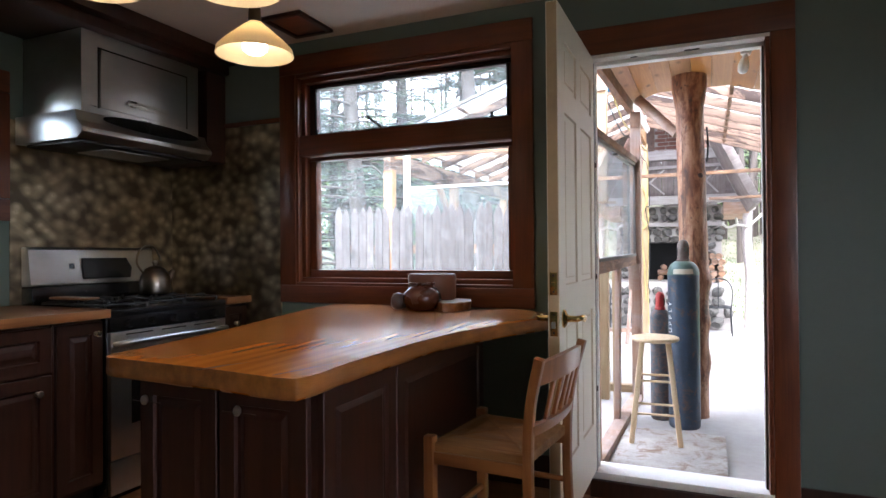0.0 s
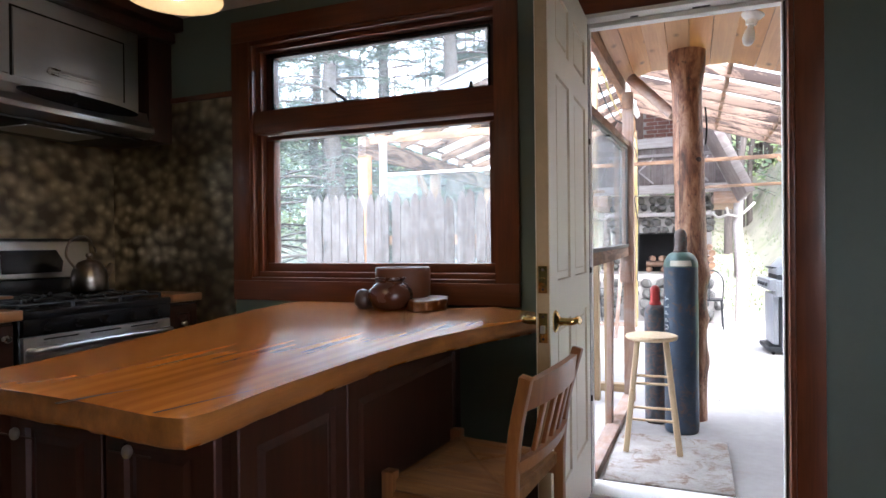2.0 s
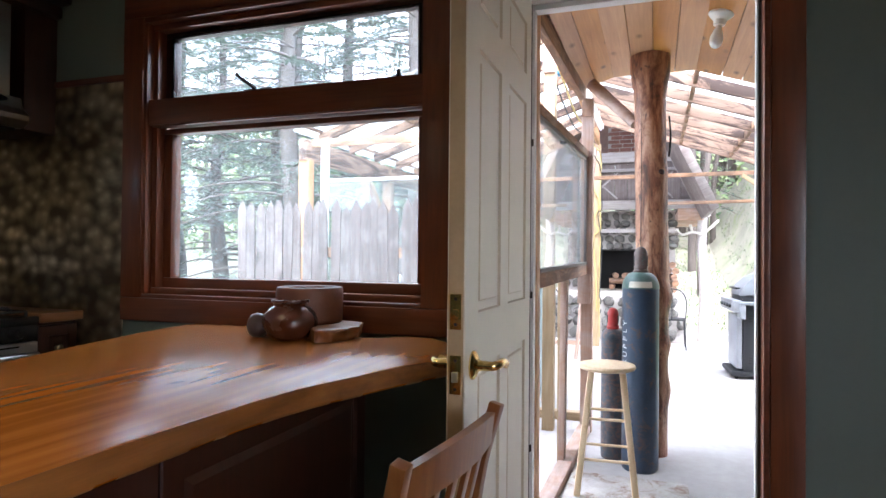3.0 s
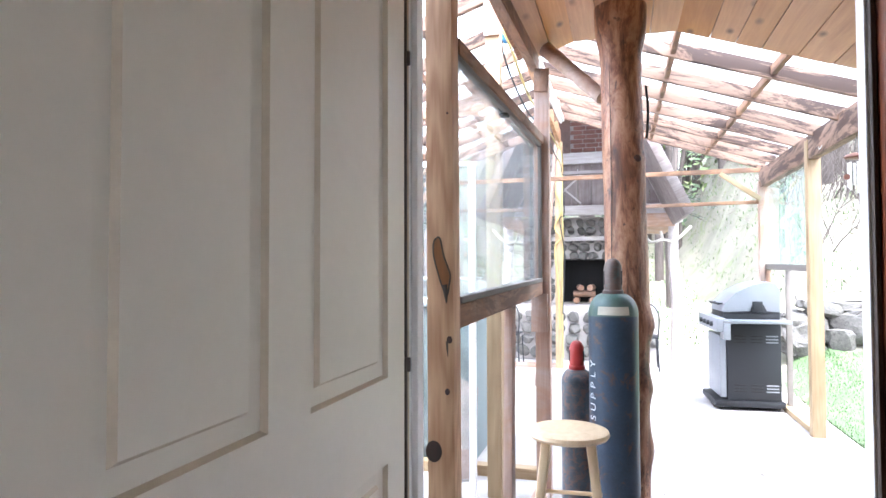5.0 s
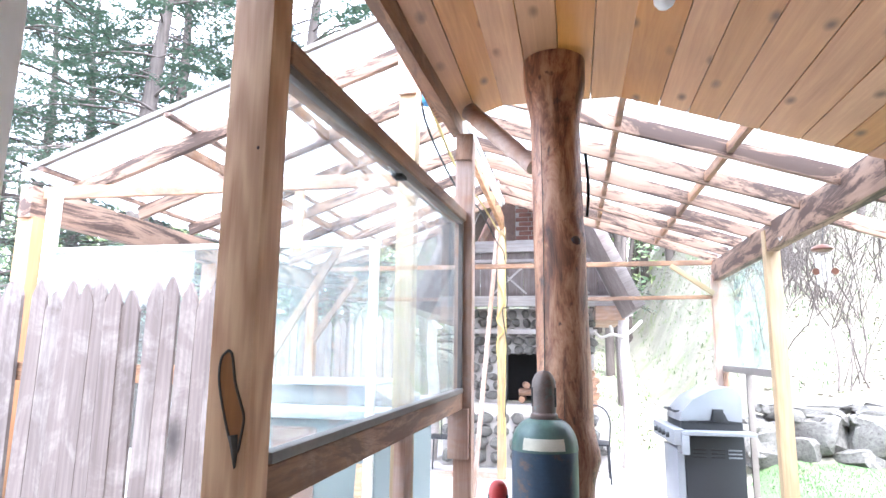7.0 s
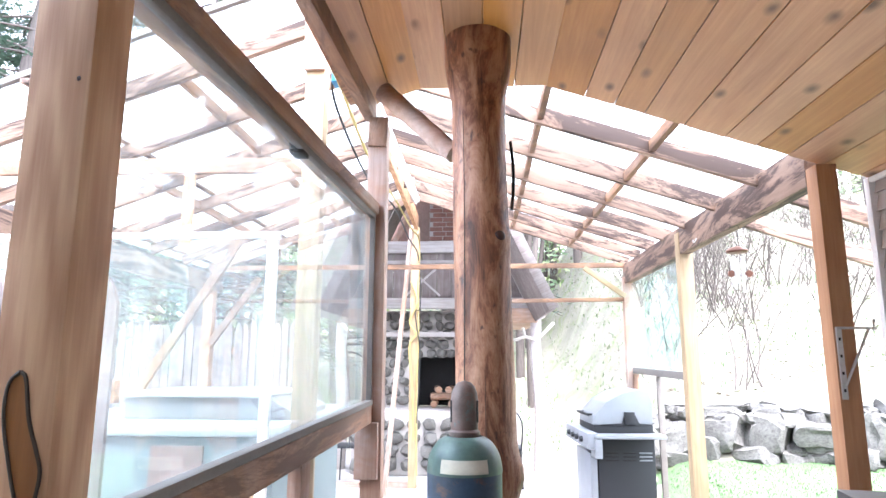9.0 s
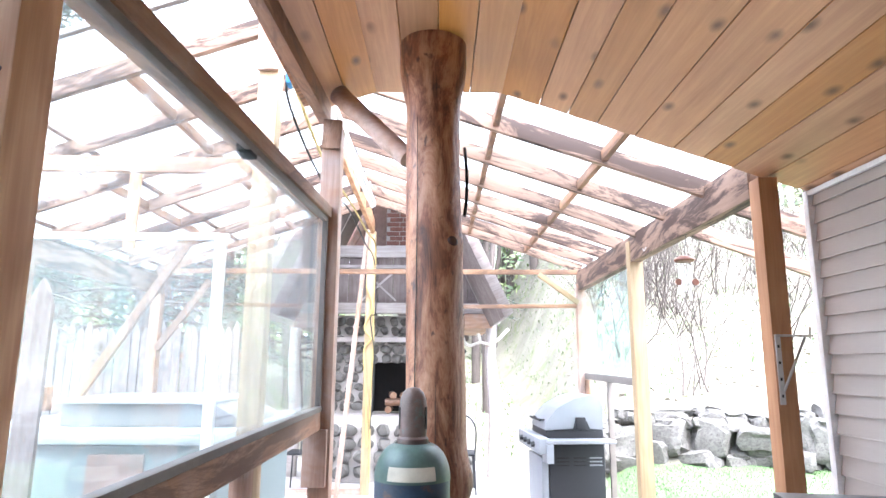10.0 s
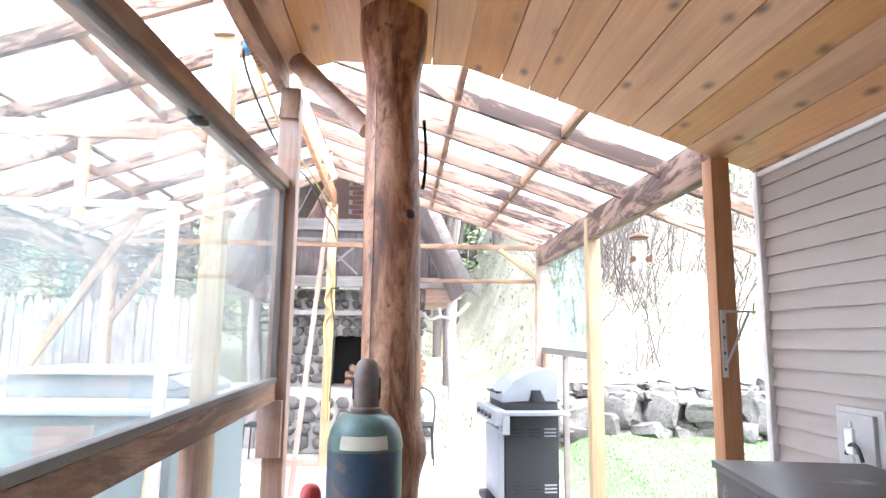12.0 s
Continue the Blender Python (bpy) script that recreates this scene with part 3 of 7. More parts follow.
# ---- outdoors: ground, porch ceiling, siding ----
def ramp(v, a, b):
    t = min(1.0, max(0.0, (v - a) / (b - a)))
    return t * t * (3 - 2 * t)


def ground_z(x, y):
    """Flat by the house, a lawn that climbs to the stone wall, a leafy bank above it, and gentler woods straight ahead."""
    y0, y = y, y + 0.5 * min(max(0.0, x - 2.4), 6)
    lawn = 0.15 * min(max(0.0, y - 8.3), 2.9) + 0.42 * ramp(y, 11.25, 11.6) + 0.4 * min(max(0.0, y - 11.5), 16)
    y = y0
    ahead = 0.15 * max(0.0, min(y, 21) - 13.4) + 0.3 * min(max(0.0, y - 21), 16)
    left = 0.12 * max(0.0, min(y, 40) - 15)
    s = ramp(x, 1.5, 2.3 + 0.12 * max(0.0, y - 10))
    l = ramp(-x, 3.0, 8.0)
    z = lawn * s + ahead * (1 - s) * (1 - l) + left * l
    z += (0.05 + 0.03 * max(0.0, min(y - 11, 10))) * noise.noise(Vector((x * 0.6, y * 0.6, 0))) * ramp(y, 7, 12)
    return GZ - 0.03 + z


bm = bmesh.new()
def spaced(a, b, near, k):
    return [math.copysign(abs(u) ** k, u) for u in np.linspace(-(abs(a) ** (1 / k)), b ** (1 / k), near)]
gx, gy = spaced(-220, 220, 150, 2.4), [3.3 + (i / 150) ** 2.4 * 260 for i in range(151)]
grid = [[bm.verts.new((x, y, ground_z(x, y))) for x in gx] for y in gy]
for a, b in zip(grid, grid[1:]):
    for i in range(len(gx) - 1):
        bm.faces.new((a[i], a[i + 1], b[i + 1], b[i]))
structure("ground", bm, M_GRASS, "pale spring lawn and leaf-strewn bank", "ground")
structure("ground", bx(-220, 220, -220, 3.3, GZ - 0.4, GZ - 0.2, 0), M_GRASS, "ground under and behind the house", "ground")
structure("pavement", prism([(-7.5, 3.197), (1.62, 3.197), (1.62, 9.3), (1.35, 11.5), (1.2, 13.2), (-3.2, 13.6), (-7.5, 11.6)], GZ - 0.12, GZ, 0.0), M_CONC, "worn pale concrete patio slab", "pavement")
mat = part("stone_slab", bx(-0.58, 0.09, 3.87, 4.78, GZ, GZ + 0.04, 0.008), M_MAT)
tagged(mat, "flat rough stone slab lying before the door", "stone slab")

# pine-board porch ceiling: two slopes about a ridge above the log
CY0, CY1 = WY1, 5.87


def ceil_z(x):
    """Two slopes down from a level strip along the ridge."""
    return 2.643 - 0.34 * max(0.0, x - 0.18, -0.42 - x)


bms = []
seams = (-0.66, -0.552, -0.42, -0.27, -0.12, 0.03, 0.18, 0.359, 0.495, 0.631, 0.809, 0.987, 1.124, 1.261, 1.41, 1.56, 1.7, 1.84, 1.98)
edges = list(zip(seams, seams[1:]))
for x0, x1 in edges:
    z0, z1 = ceil_z(x0), ceil_z(x1)
    L = math.hypot(x1 - x0, z1 - z0)
    y_end = CY1 + random.uniform(-0.006, 0.006)
    m = along((x0, CY0, z0), (x1, CY0, z1))
    b = bx(0.0014, L - (0.0014 if x1 not in (-0.42, 0.18) else -0.004), 0, y_end - CY0, 0.0, 0.018, 0.002, 1)
    bms.append(moved(b, m))
pc = part("porch_ceiling", join(*bms), M_PINE)
tagged(pc, "knotty pine boards with dark knots under the porch roof", "ceiling", kind="structure")
decks = []
for x0, x1 in ((-0.72, -0.42), (-0.42, 0.18), (0.18, 2.05)):
    m = along((x0, CY0, ceil_z(x0)), (x1, CY0, ceil_z(x1)))
    decks.append(moved(bx(-0.03, math.hypot(x1 - x0, ceil_z(x1) - ceil_z(x0)) + 0.03, 0, CY1 - CY0 - 0.01, 0.03, 0.09, 0), m))
roofdeck = join(*decks)
tagged(part("porch_roof", roofdeck, M_OLD), "solid wooden deck of the porch roof", "roof", kind="structure")
stick("porch_beam", (-0.735, WY1, 2.515), (-0.655, 5.86, 2.525), 0.05, 0.10, M_OLD)
tagged(bpy.data.objects["porch_beam"], "weathered grey-brown beam along the porch edge", "beam", kind="structure")

# clapboard wall of the house wing
SX, SY = 1.588, 5.87
lap = 0.0842
wing = structure("wall_wing", join(bx(SX + 0.03, 6, WY1 + 0.002, SY - 0.02, GZ - 0.2, 2.9, 0)), M_SIDTRIM, "house wing clad in beige vinyl clapboards")
cb = bmesh.new()
vs = [cb.verts.new(p) for p in ((0.012, 0, 0), (-0.006, 0, 0.0), (-0.004, 0, 0.004), (0.012, 0, lap + 0.004), (0.012, -2.59, 0), (-0.006, -2.59, 0), (-0.004, -2.59, 0.004), (0.012, -2.59, lap + 0.004))]
for f in ((0, 1, 5, 4), (1, 2, 6, 5), (2, 3, 7, 6), (0, 3, 2, 1), (4, 5, 6, 7)):
    cb.faces.new([vs[k] for k in f])
cb = to_mesh("clapboard", cb, M_SIDING, 0)
for k in range(29):
    if GZ + lap * (k + 1) < 2.13:
        piece("clapboard", cb, wing, pose(SX + 0.018, SY - 0.025, GZ + 0.045 + lap * k))
part("corner_trim", bx(SX - 0.006, SX + 0.03, SY - 0.025, SY + 0.012, GZ, 2.16, 0.004), M_SIDTRIM, wing, "white vinyl corner trim")
part("top_trim", bx(SX - 0.004, SX + 0.015, CY0, SY - 0.026, 2.135, 2.158, 0.003), M_SIDTRIM, wing)

# ---- log post, cylinders, stool ----
def log_post():
    H = 2.665 - GZ
    bm = bmesh.new()
    seg, n = 40, 70
    rings = []
    for i in range(n + 1):
        t = i / n
        z = GZ + H * t
        r = 0.104 + 0.006 * t + 0.028 * ramp(z, 2.34, 2.56) - 0.003 * math.sin(t * 9)
        cx, cy = -0.118 - 0.016 * t + 0.008 * math.sin(t * 5), 5.44
        ring = []
        for k in range(seg):
            a = 2 * math.pi * k / seg
            rr = r * (1 + 0.035 * noise.noise(Vector((math.cos(a) * 2, math.sin(a) * 2, z * 2.2))) + 0.012 * noise.noise(Vector((math.cos(a) * 9, math.sin(a) * 9, z * 5))))
            for ka, kz, kr, h in ((-0.6, 1.81, 0.05, 0.014), (-0.25, 0.95, 0.07, 0.03), (-0.2, 0.62, 0.06, 0.02), (0.1, 0.3, 0.08, 0.02)):
                d = math.hypot(((a - ka + math.pi) % (2 * math.pi) - math.pi) * r, z - kz)
                rr += h * math.exp(-((d / kr) ** 2))
            ring.append(bm.verts.new((cx + rr * math.cos(a), cy + rr * math.sin(a), z)))
        rings.append(ring)
    for a, b in zip(rings, rings[1:]):
        for k in range(seg):
            bm.faces.new((a[k], a[(k + 1) % seg], b[(k + 1) % seg], b[k]))
    bm.faces.new(rings[0])
    bm.faces.new(rings[-1])
    return bm


log = thing("log_post", (-0.12, 5.44, GZ), "peeled knotty log post holding up the porch ceiling", "post")
part("trunk", log_post(), M_LOG, log, smooth=60)
for a0, z0, z1, w in ((-2.2, 0.3, 2.3, 0.0022), (-1.5, 0.2, 1.3, 0.0018)):
    line = [(-0.118 - 0.016 * (z - GZ) / 2.85 + 0.1145 * math.cos(a0 + 0.03 * math.sin(z * 4)), 5.44 + 0.1145 * math.sin(a0 + 0.03 * math.sin(z * 4)), z) for z in [z0 + (z1 - z0) * k / 14 for k in range(15)]]
    part("drying_crack", tube(line, [w * (0.4 + 0.6 * math.sin(math.pi * (k + 0.5) / 15)) for k in range(15)], 6), M_SEAL, log, "thin dark drying crack")
part("branch_knot", moved(lathe([(0, 0.004), (0.013, 0.004), (0.018, 0.002), (0.022, -0.004), (0.0, -0.006)], 16), pose(-0.06, 5.345, 1.815, 68, 0, 30)), M_CAB, log, "dark round branch knot")

def gas_cylinder(name_label, x, y, r, body_h, neck_h, cap_h, cap_r, cap_label, body_mat, cap_mat, group):
    c = thing("gas_cylinder", (x, y, GZ), name_label, "gas cylinder", group)
    at = pose(x, y, GZ)
    h = neck_h - body_h
    prof = [(0.0, 0), (r - 0.01, 0.0), (r - 0.001, 0.012), (r, 0.05)] + [(r, 0.1 + (body_h - 0.1) * k / 6) for k in range(7)]
    prof += [(cap_r * 0.95 + (r - cap_r * 0.95) * math.cos(a), body_h + h * math.sin(a)) for a in [k * 0.157 for k in range(1, 11)]] + [(cap_r * 0.95, neck_h + 0.02), (0.0, neck_h + 0.02)]
    part("body", lathe(prof, 44), body_mat, c, m=at)
    part("neck_ring", lathe([(cap_r * 0.7, neck_h - 0.003), (cap_r * 1.06, neck_h - 0.003), (cap_r * 1.12, neck_h + 0.004), (cap_r * 1.12, neck_h + 0.016), (cap_r * 0.98, neck_h + 0.022), (cap_r * 0.7, neck_h + 0.022)], 28), cap_mat, c, m=at)
    z = neck_h + 0.02
    cap = part("cap", lathe([(0.0, z), (cap_r * 0.96, z), (cap_r, z + 0.02), (cap_r, z + cap_h * 0.6), (cap_r * 0.93, z + cap_h * 0.76), (cap_r * 0.74, z + cap_h * 0.89), (cap_r * 0.45, z + cap_h * 0.97), (0.0, z + cap_h)], 28), cap_mat, c, cap_label, m=at)
    for a in (200, 340):
        part("vent_slot", moved(bx(-0.006, 0.006, -0.002, 0.002, -cap_h * 0.22, cap_h * 0.22, 0.0015), pose(cap_r * math.cos(radians(a)), cap_r * math.sin(radians(a)), z + cap_h * 0.38, 0, 0, a + 90)), M_DARK, cap, m=at)
    return c


M_RUSTCAP = plain("rusty_cap", (0.13, 0.085, 0.07), 0.5, vary=0.4, scale=14, bump=0.15, spots=(0.09, 0.13, 0.12), spot_at=(0.56, 0.68))
M_REDCAP = plain("red_cap_paint", (0.42, 0.035, 0.03), 0.45, vary=0.2, scale=14, spots=(0.12, 0.05, 0.04), spot_at=(0.64, 0.74))
M_RUSTBODY = plain("rust_flaked_paint", (0.07, 0.085, 0.1), 0.6, vary=0.4, scale=16, bump=0.3, spots=(0.16, 0.1, 0.085), spot_at=(0.46, 0.58))
big = gas_cylinder("tall worn green and blue gas cylinder with a rusty cap", -0.188, 5.08, 0.115, 1.165, 1.27, 0.15, 0.043, "domed rusty brown cap", M_CYL, M_RUSTCAP, "gas cylinders")
n = Nodes("green_shoulder_paint", 0.4)
gn = n.noise(n.coords((1, 1, 1)), 9, 6, 0.7)
M_SHOULDER = n.done(n.ramp(gn, [(0.3, (0.045, 0.08, 0.07)), (0.55, (0.085, 0.14, 0.115)), (0.68, (0.15, 0.09, 0.07))]), gn, 0.1, 0.004)
part("shoulder", lathe([(0.0425 + 0.0740 * math.cos(a), 1.168 + 0.106 * math.sin(a)) for a in [k * 0.157 for k in range(0, 10)]], 44, False), M_SHOULDER, big, "flaking green painted shoulder", m=pose(-0.188, 5.08, GZ))
M_LABEL = plain("worn_paper_label", (0.55, 0.5, 0.4), 0.7, vary=0.15, scale=20, spots=(0.62, 0.42, 0.16), spot_at=(0.66, 0.74))
lb = bmesh.new()
rows = []
for k in range(13):
    a = radians(-126 + k * 6.2)
    rows.append([lb.verts.new(((0.0435 + 0.0745 * math.cos(e)) * math.cos(a), (0.0435 + 0.0745 * math.cos(e)) * math.sin(a), 1.168 + 0.106 * math.sin(e))) for e in (0.08, 0.28, 0.46)])
for u, w in zip(rows, rows[1:]):
    for k in range(2):
        lb.faces.new((u[k], w[k], w[k + 1], u[k + 1]))
label = part("paper_label", lb, M_LABEL, big, "torn paper label", m=pose(-0.188, 5.08, GZ))
M_CHALK = plain("white_stencil_paint", (0.75, 0.77, 0.78), 0.7)


def lettering(text, size, m, mat, parent, name="lettering"):
    """Raised writing with the built-in font, as a mesh."""
    cu = bpy.data.curves.new(name, "FONT")
    cu.body, cu.size, cu.extrude, cu.align_x, cu.align_y = text, size, 0.0004, "CENTER", "CENTER"
    tmp = new("tmp_text", cu)
    me = bpy.data.meshes.new_from_object(tmp.evaluated_get(bpy.context.evaluated_depsgraph_get()))
    bpy.data.objects.remove(tmp)
    me.materials.clear()
    me.materials.append(mat)
    ob = new(name, me)
    link(ob, parent, m)
    return ob


for k, ch in enumerate("SUPPLY"):
    a = -143
    lettering(ch, 0.056, pose(-0.188, 5.08, GZ) @ pose(0.1158 * math.cos(radians(a)), 0.1158 * math.sin(radians(a)), 0.695 + 0.05 * k, 0, 0, a + 90) @ pose(0, 0, 0, 90, 0, 0) @ pose(0, 0, 0, 0, 0, 90), M_CHALK, big)
gas_cylinder("short rusted gas cylinder with a red cap", -0.372, 5.25, 0.078, 0.81, 0.88, 0.125, 0.037, "chipped red painted cap", M_RUSTBODY, M_REDCAP, "gas cylinders")

# stool
def stool():
    s = thing("stool", (0, 0, 0), "pale round-topped wooden bar stool on the stone slab", "stool")
    H = 0.715
    part("seat", lathe([(0, H - 0.034), (0.14, H - 0.034), (0.155, H - 0.028), (0.161, H - 0.017), (0.157, H - 0.005), (0.145, H), (0, H - 0.003)], 48), M_STOOLW, s)
    legs = {}
    for sx in (-1, 1):
        for sy in (-1, 1):
            p, q = (0.158 * sx, 0.175 * sy, 0.0), (0.085 * sx, 0.085 * sy, H - 0.033)
            legs[sx, sy] = (Vector(p), Vector(q))
            stick("leg", p, q, 0.036, 0.036, M_STOOLW_X, s, b=0.008, up=(1, 0, 0))
    for zz, axis in ((0.2, 0), (0.25, 1), (0.42, 0), (0.38, 1)):
        for e in (-1, 1):
            a, b = (legs[-1, e], legs[1, e]) if axis == 0 else (legs[e, -1], legs[e, 1])
            t = zz / (H - 0.033)
            pa, pb = a[0].lerp(a[1], t), b[0].lerp(b[1], t)
            ext = (pb - pa).normalized() * 0.02
            part("rung", tube([pa - ext, pb + ext], 0.0085, 12), M_STOOLW_X, s)
    return s


M_STOOLW_X = wood("pale_stool_legs", (0.6, 0.42, 0.24), (0.74, 0.57, 0.37), 0.5, axis=0, fine=0.7, vary=0.08, bump=0.05)
st = stool()
st.matrix_basis = pose(-0.358, 4.55, GZ + 0.04, 0, 0, 4)

# ---- glass partition beside the door ----
gp = thing("glass_partition", (-0.65, 4.8, GZ), "wooden porch partition with a large dusty glass pane", "partition")
PX = -0.655
near_post = stick("near_post", (-0.668, 3.86, GZ), (-0.68, 3.86, 2.5), 0.08, 0.084, M_POST, gp, "new knotty fir post", up=(1, 0, 0))
loop = smooth_line([(-0.680, 3.819, 1.345), (-0.693, 3.819, 1.33), (-0.694, 3.819, 1.29), (-0.680, 3.819, 1.235), (-0.665, 3.819, 1.19), (-0.652, 3.819, 1.17), (-0.645, 3.819, 1.2), (-0.642, 3.819, 1.23), (-0.650, 3.819, 1.255), (-0.663, 3.819, 1.29), (-0.672, 3.819, 1.335), (-0.680, 3.819, 1.345)], 6)
fill = bmesh.new()
fill.faces.new([fill.verts.new((p.x, 3.8188, p.z)) for p in loop[:-1]])
part("knot_face", fill, M_CHAIRW, gp, "reddish bare knot face", smooth=0)
part("knot_scar", tube(loop, 0.0026, 6), M_SEAL, gp, "dark bark-edged scar")
part("knot_scar", tube([(-0.660, 3.8195, 1.2), (-0.656, 3.8195, 1.175), (-0.654, 3.8195, 1.145)], [0.009, 0.007, 0.002], 8), M_SEAL, gp)
for x, z, r_ in ((-0.645, 1.035, 0.009), (-0.652, 0.88, 0.008), (-0.695, 0.7, 0.026), (-0.65, 1.72, 0.003)):
    part("knot", moved(lathe([(0, 0.0012), (r_ * 0.7, 0.001), (r_, 0.0), (0, -0.001)], 14), pose(x, 3.8198, z, 90, 0, 0) @ Matrix.Diagonal((1.0, 1.25, 1, 1))), M_CAB, gp, "dark knot")
part("knot_crack", tube([(-0.653, 3.8195, 1.03), (-0.651, 3.8195, 1.0), (-0.650, 3.8195, 0.985)], [0.004, 0.003, 0.001], 6), M_SEAL, gp)
stick("top_rail", (PX - 0.018, 3.902, 1.952), (PX + 0.015, 5.805, 2.033), 0.085, 0.05, M_OLD, gp)
M_GREYSTRIP = plain("grey_glazing_strip", (0.16, 0.14, 0.125), 0.7, vary=0.2)
stick("glazing_strip", (PX + 0.01, 3.902, 1.916), (PX + 0.033, 5.80, 1.997), 0.02, 0.022, M_GREYSTRIP, gp)
stick("glazing_strip", (PX + 0.015, 3.902, 1.15), (PX + 0.035, 5.80, 1.175), 0.03, 0.022, M_GREYSTRIP, gp)
stick("glazing_strip", (PX + 0.033, 5.79, 1.16), (PX + 0.033, 5.79, 2.03), 0.022, 0.022, M_GREYSTRIP, gp, up=(1, 0, 0))
stick("bottom_rail", (PX - 0.008, 3.902, 1.098), (PX + 0.015, 5.83, 1.125), 0.06, 0.075, M_OLD, gp)
pane = part("pane", prism([(0, 0), (1.9, 0.012), (1.9, 0.838), (0, 0.762)], 0, 0.006), M_DUSTY, gp, "large dusty glass pane", Matrix.Translation((PX + 0.003, 3.902, 1.152)) @ Matrix(((0, 0, 1, 0), (1, 0, 0, 0), (0, 1, 0, 0), (0, 0, 0, 1))))
pane.visible_shadow = False
M_OLDP = wood("brown_weathered_post", (0.24, 0.13, 0.085), (0.44, 0.28, 0.2), 0.75, axis=0, weather=0.35, vary=0.25, grey=(0.46, 0.4, 0.37), bump=0.4)
stick("far_post", (-0.612, 5.85, GZ), (-0.612, 5.85, 2.455), 0.09, 0.088, M_OLDP, gp, up=(1, 0, 0))
stick("splice_board", (-0.612, 5.796, 2.33), (-0.605, 5.796, 2.47), 0.018, 0.088, M_OLD, gp, up=(1, 0, 0))
stick("splice_board", (-0.628, 5.79, 0.86), (-0.628, 5.79, 1.09), 0.03, 0.098, M_OLDP, gp, up=(1, 0, 0))
stick("stud", (-0.668, 4.92, GZ), (-0.652, 4.9, 1.08), 0.088, 0.04, M_OLDP, gp, up=(1, 0, 0))
stick("stud", (-0.69, 5.07, GZ), (-0.69, 5.05, 1.075), 0.088, 0.05, M_YELLOW, gp, "pale treated stud", up=(1, 0, 0))
stick("stud", (-0.69, 3.95, GZ), (-0.69, 3.94, 1.06), 0.05, 0.03, M_OLDP, gp, up=(1, 0, 0))
stick("sill_plate", (-0.66, 3.902, GZ + 0.03), (-0.62, 5.8, GZ + 0.03), 0.09, 0.06, M_OLDP, gp)
part("latch_block", bx(-0.668, -0.628, 4.72, 4.78, 1.93, 1.96, 0.002), M_DARK, gp, "small dark block under the rail")
# log brace from the porch corner to the log post
lb_ = thing("log_brace", (-0.28, 5.55, 2.2), "slanting peeled log brace against the log post", "brace")
part("pole", tube(smooth_line([(-0.57, 5.72, 2.56), (-0.46, 5.66, 2.437), (-0.35, 5.59, 2.313), (-0.24, 5.52, 2.19)], 6), [0.047, 0.045, 0.044, 0.045, 0.046, 0.044, 0.043, 0.042, 0.043, 0.044, 0.042, 0.041, 0.042, 0.043, 0.042, 0.041, 0.04, 0.041, 0.04], 18), M_OLDP, lb_)
# bulb holder on the porch ceiling
M_PORC = plain("white_porcelain", (0.8, 0.79, 0.76), 0.3, vary=0.04)
M_BULBGLASS = plain("frosted_bulb", (0.82, 0.82, 0.8), 0.35, vary=0.03)
ph = thing("porch_lamp", (0.252, 4.68, 2.4), "white porcelain bulb holder with an unlit bulb", "lamp")
tilt = Matrix.Translation((0.252, 4.68, ceil_z(0.252))) @ pose(0, 0, 0, 180, 10, 0) @ Matrix.Diagonal((1.2, 1.2, 1.45, 1))
part("holder", lathe([(0, 0), (0.055, 0), (0.057, 0.008), (0.048, 0.018), (0.03, 0.03), (0.026, 0.05), (0.0, 0.05)], 28), M_PORC, ph, m=tilt)
part("bulb", lathe([(0.013, 0.045), (0.014, 0.06), (0.022, 0.075), (0.029, 0.095), (0.03, 0.11), (0.025, 0.128), (0.014, 0.138), (0, 0.14)], 24), M_BULBGLASS, ph, "frosted glass bulb", m=tilt)

# ---- greenhouse roof of clear corrugated sheets on stained rafters ----
GR_X, GR_Z, SLR = -0.85, 3.1, 0.345
gh = thing("greenhouse_roof", (-0.9, 7.6, GZ), "timber-framed patio roof with clear corrugated sheets", "roof")


def roof_z(x):
    return GR_Z - SLR * abs(x - GR_X)


def east_z(x, y):
    """The middle of the rafters on the side of the eave beam."""
    return 2.315 + 0.33 * (1.38 - x) + 0.022 * (y - 6.39)


raf_y = [5.98 + 0.6 * k for k in range(7)]
east_y = [6.39, 7.0, 7.6, 8.13, 8.64, 9.12, 9.58]
for y in raf_y:
    stick("rafter", (GR_X - 0.02, y, roof_z(GR_X - 0.02)), (-3.12, y, roof_z(-3.12)), 0.04, 0.09, M_RAFTER, gh)
for y in east_y:
    stick("rafter", (GR_X + 0.02, y, east_z(GR_X + 0.02, y)), (1.40, y, east_z(1.40, y)), 0.04, 0.098, M_RAFTER, gh)
for y in east_y[:2]:
    stick("rafter", (1.40, y + 0.05, roof_z(1.40) - 0.03), (2.5, y + 0.05, roof_z(2.5) - 0.03), 0.04, 0.1, M_RAFTER, gh)
for x in (-1.7, -2.4):
    for y0, y1 in zip(raf_y, raf_y[1:]):
        stick("blocking", (x, y0 + 0.02, roof_z(x)), (x, y1 - 0.02, roof_z(x)), 0.035, 0.06, M_OLD, gh)
for x in (0.2, 0.8):
    for y0, y1 in zip([5.9] + east_y, east_y):
        stick("blocking", (x, y0 + 0.02, east_z(x, y0)), (x, y1 - 0.02, east_z(x, y1)), 0.035, 0.06, M_OLD, gh)
for x in (-3.1, -2.3, -1.5, -0.9):
    stick("batten", (x, 5.7, roof_z(x) + 0.06), (x, 9.7, roof_z(x) + 0.06), 0.04, 0.025, M_RAFTER, gh)
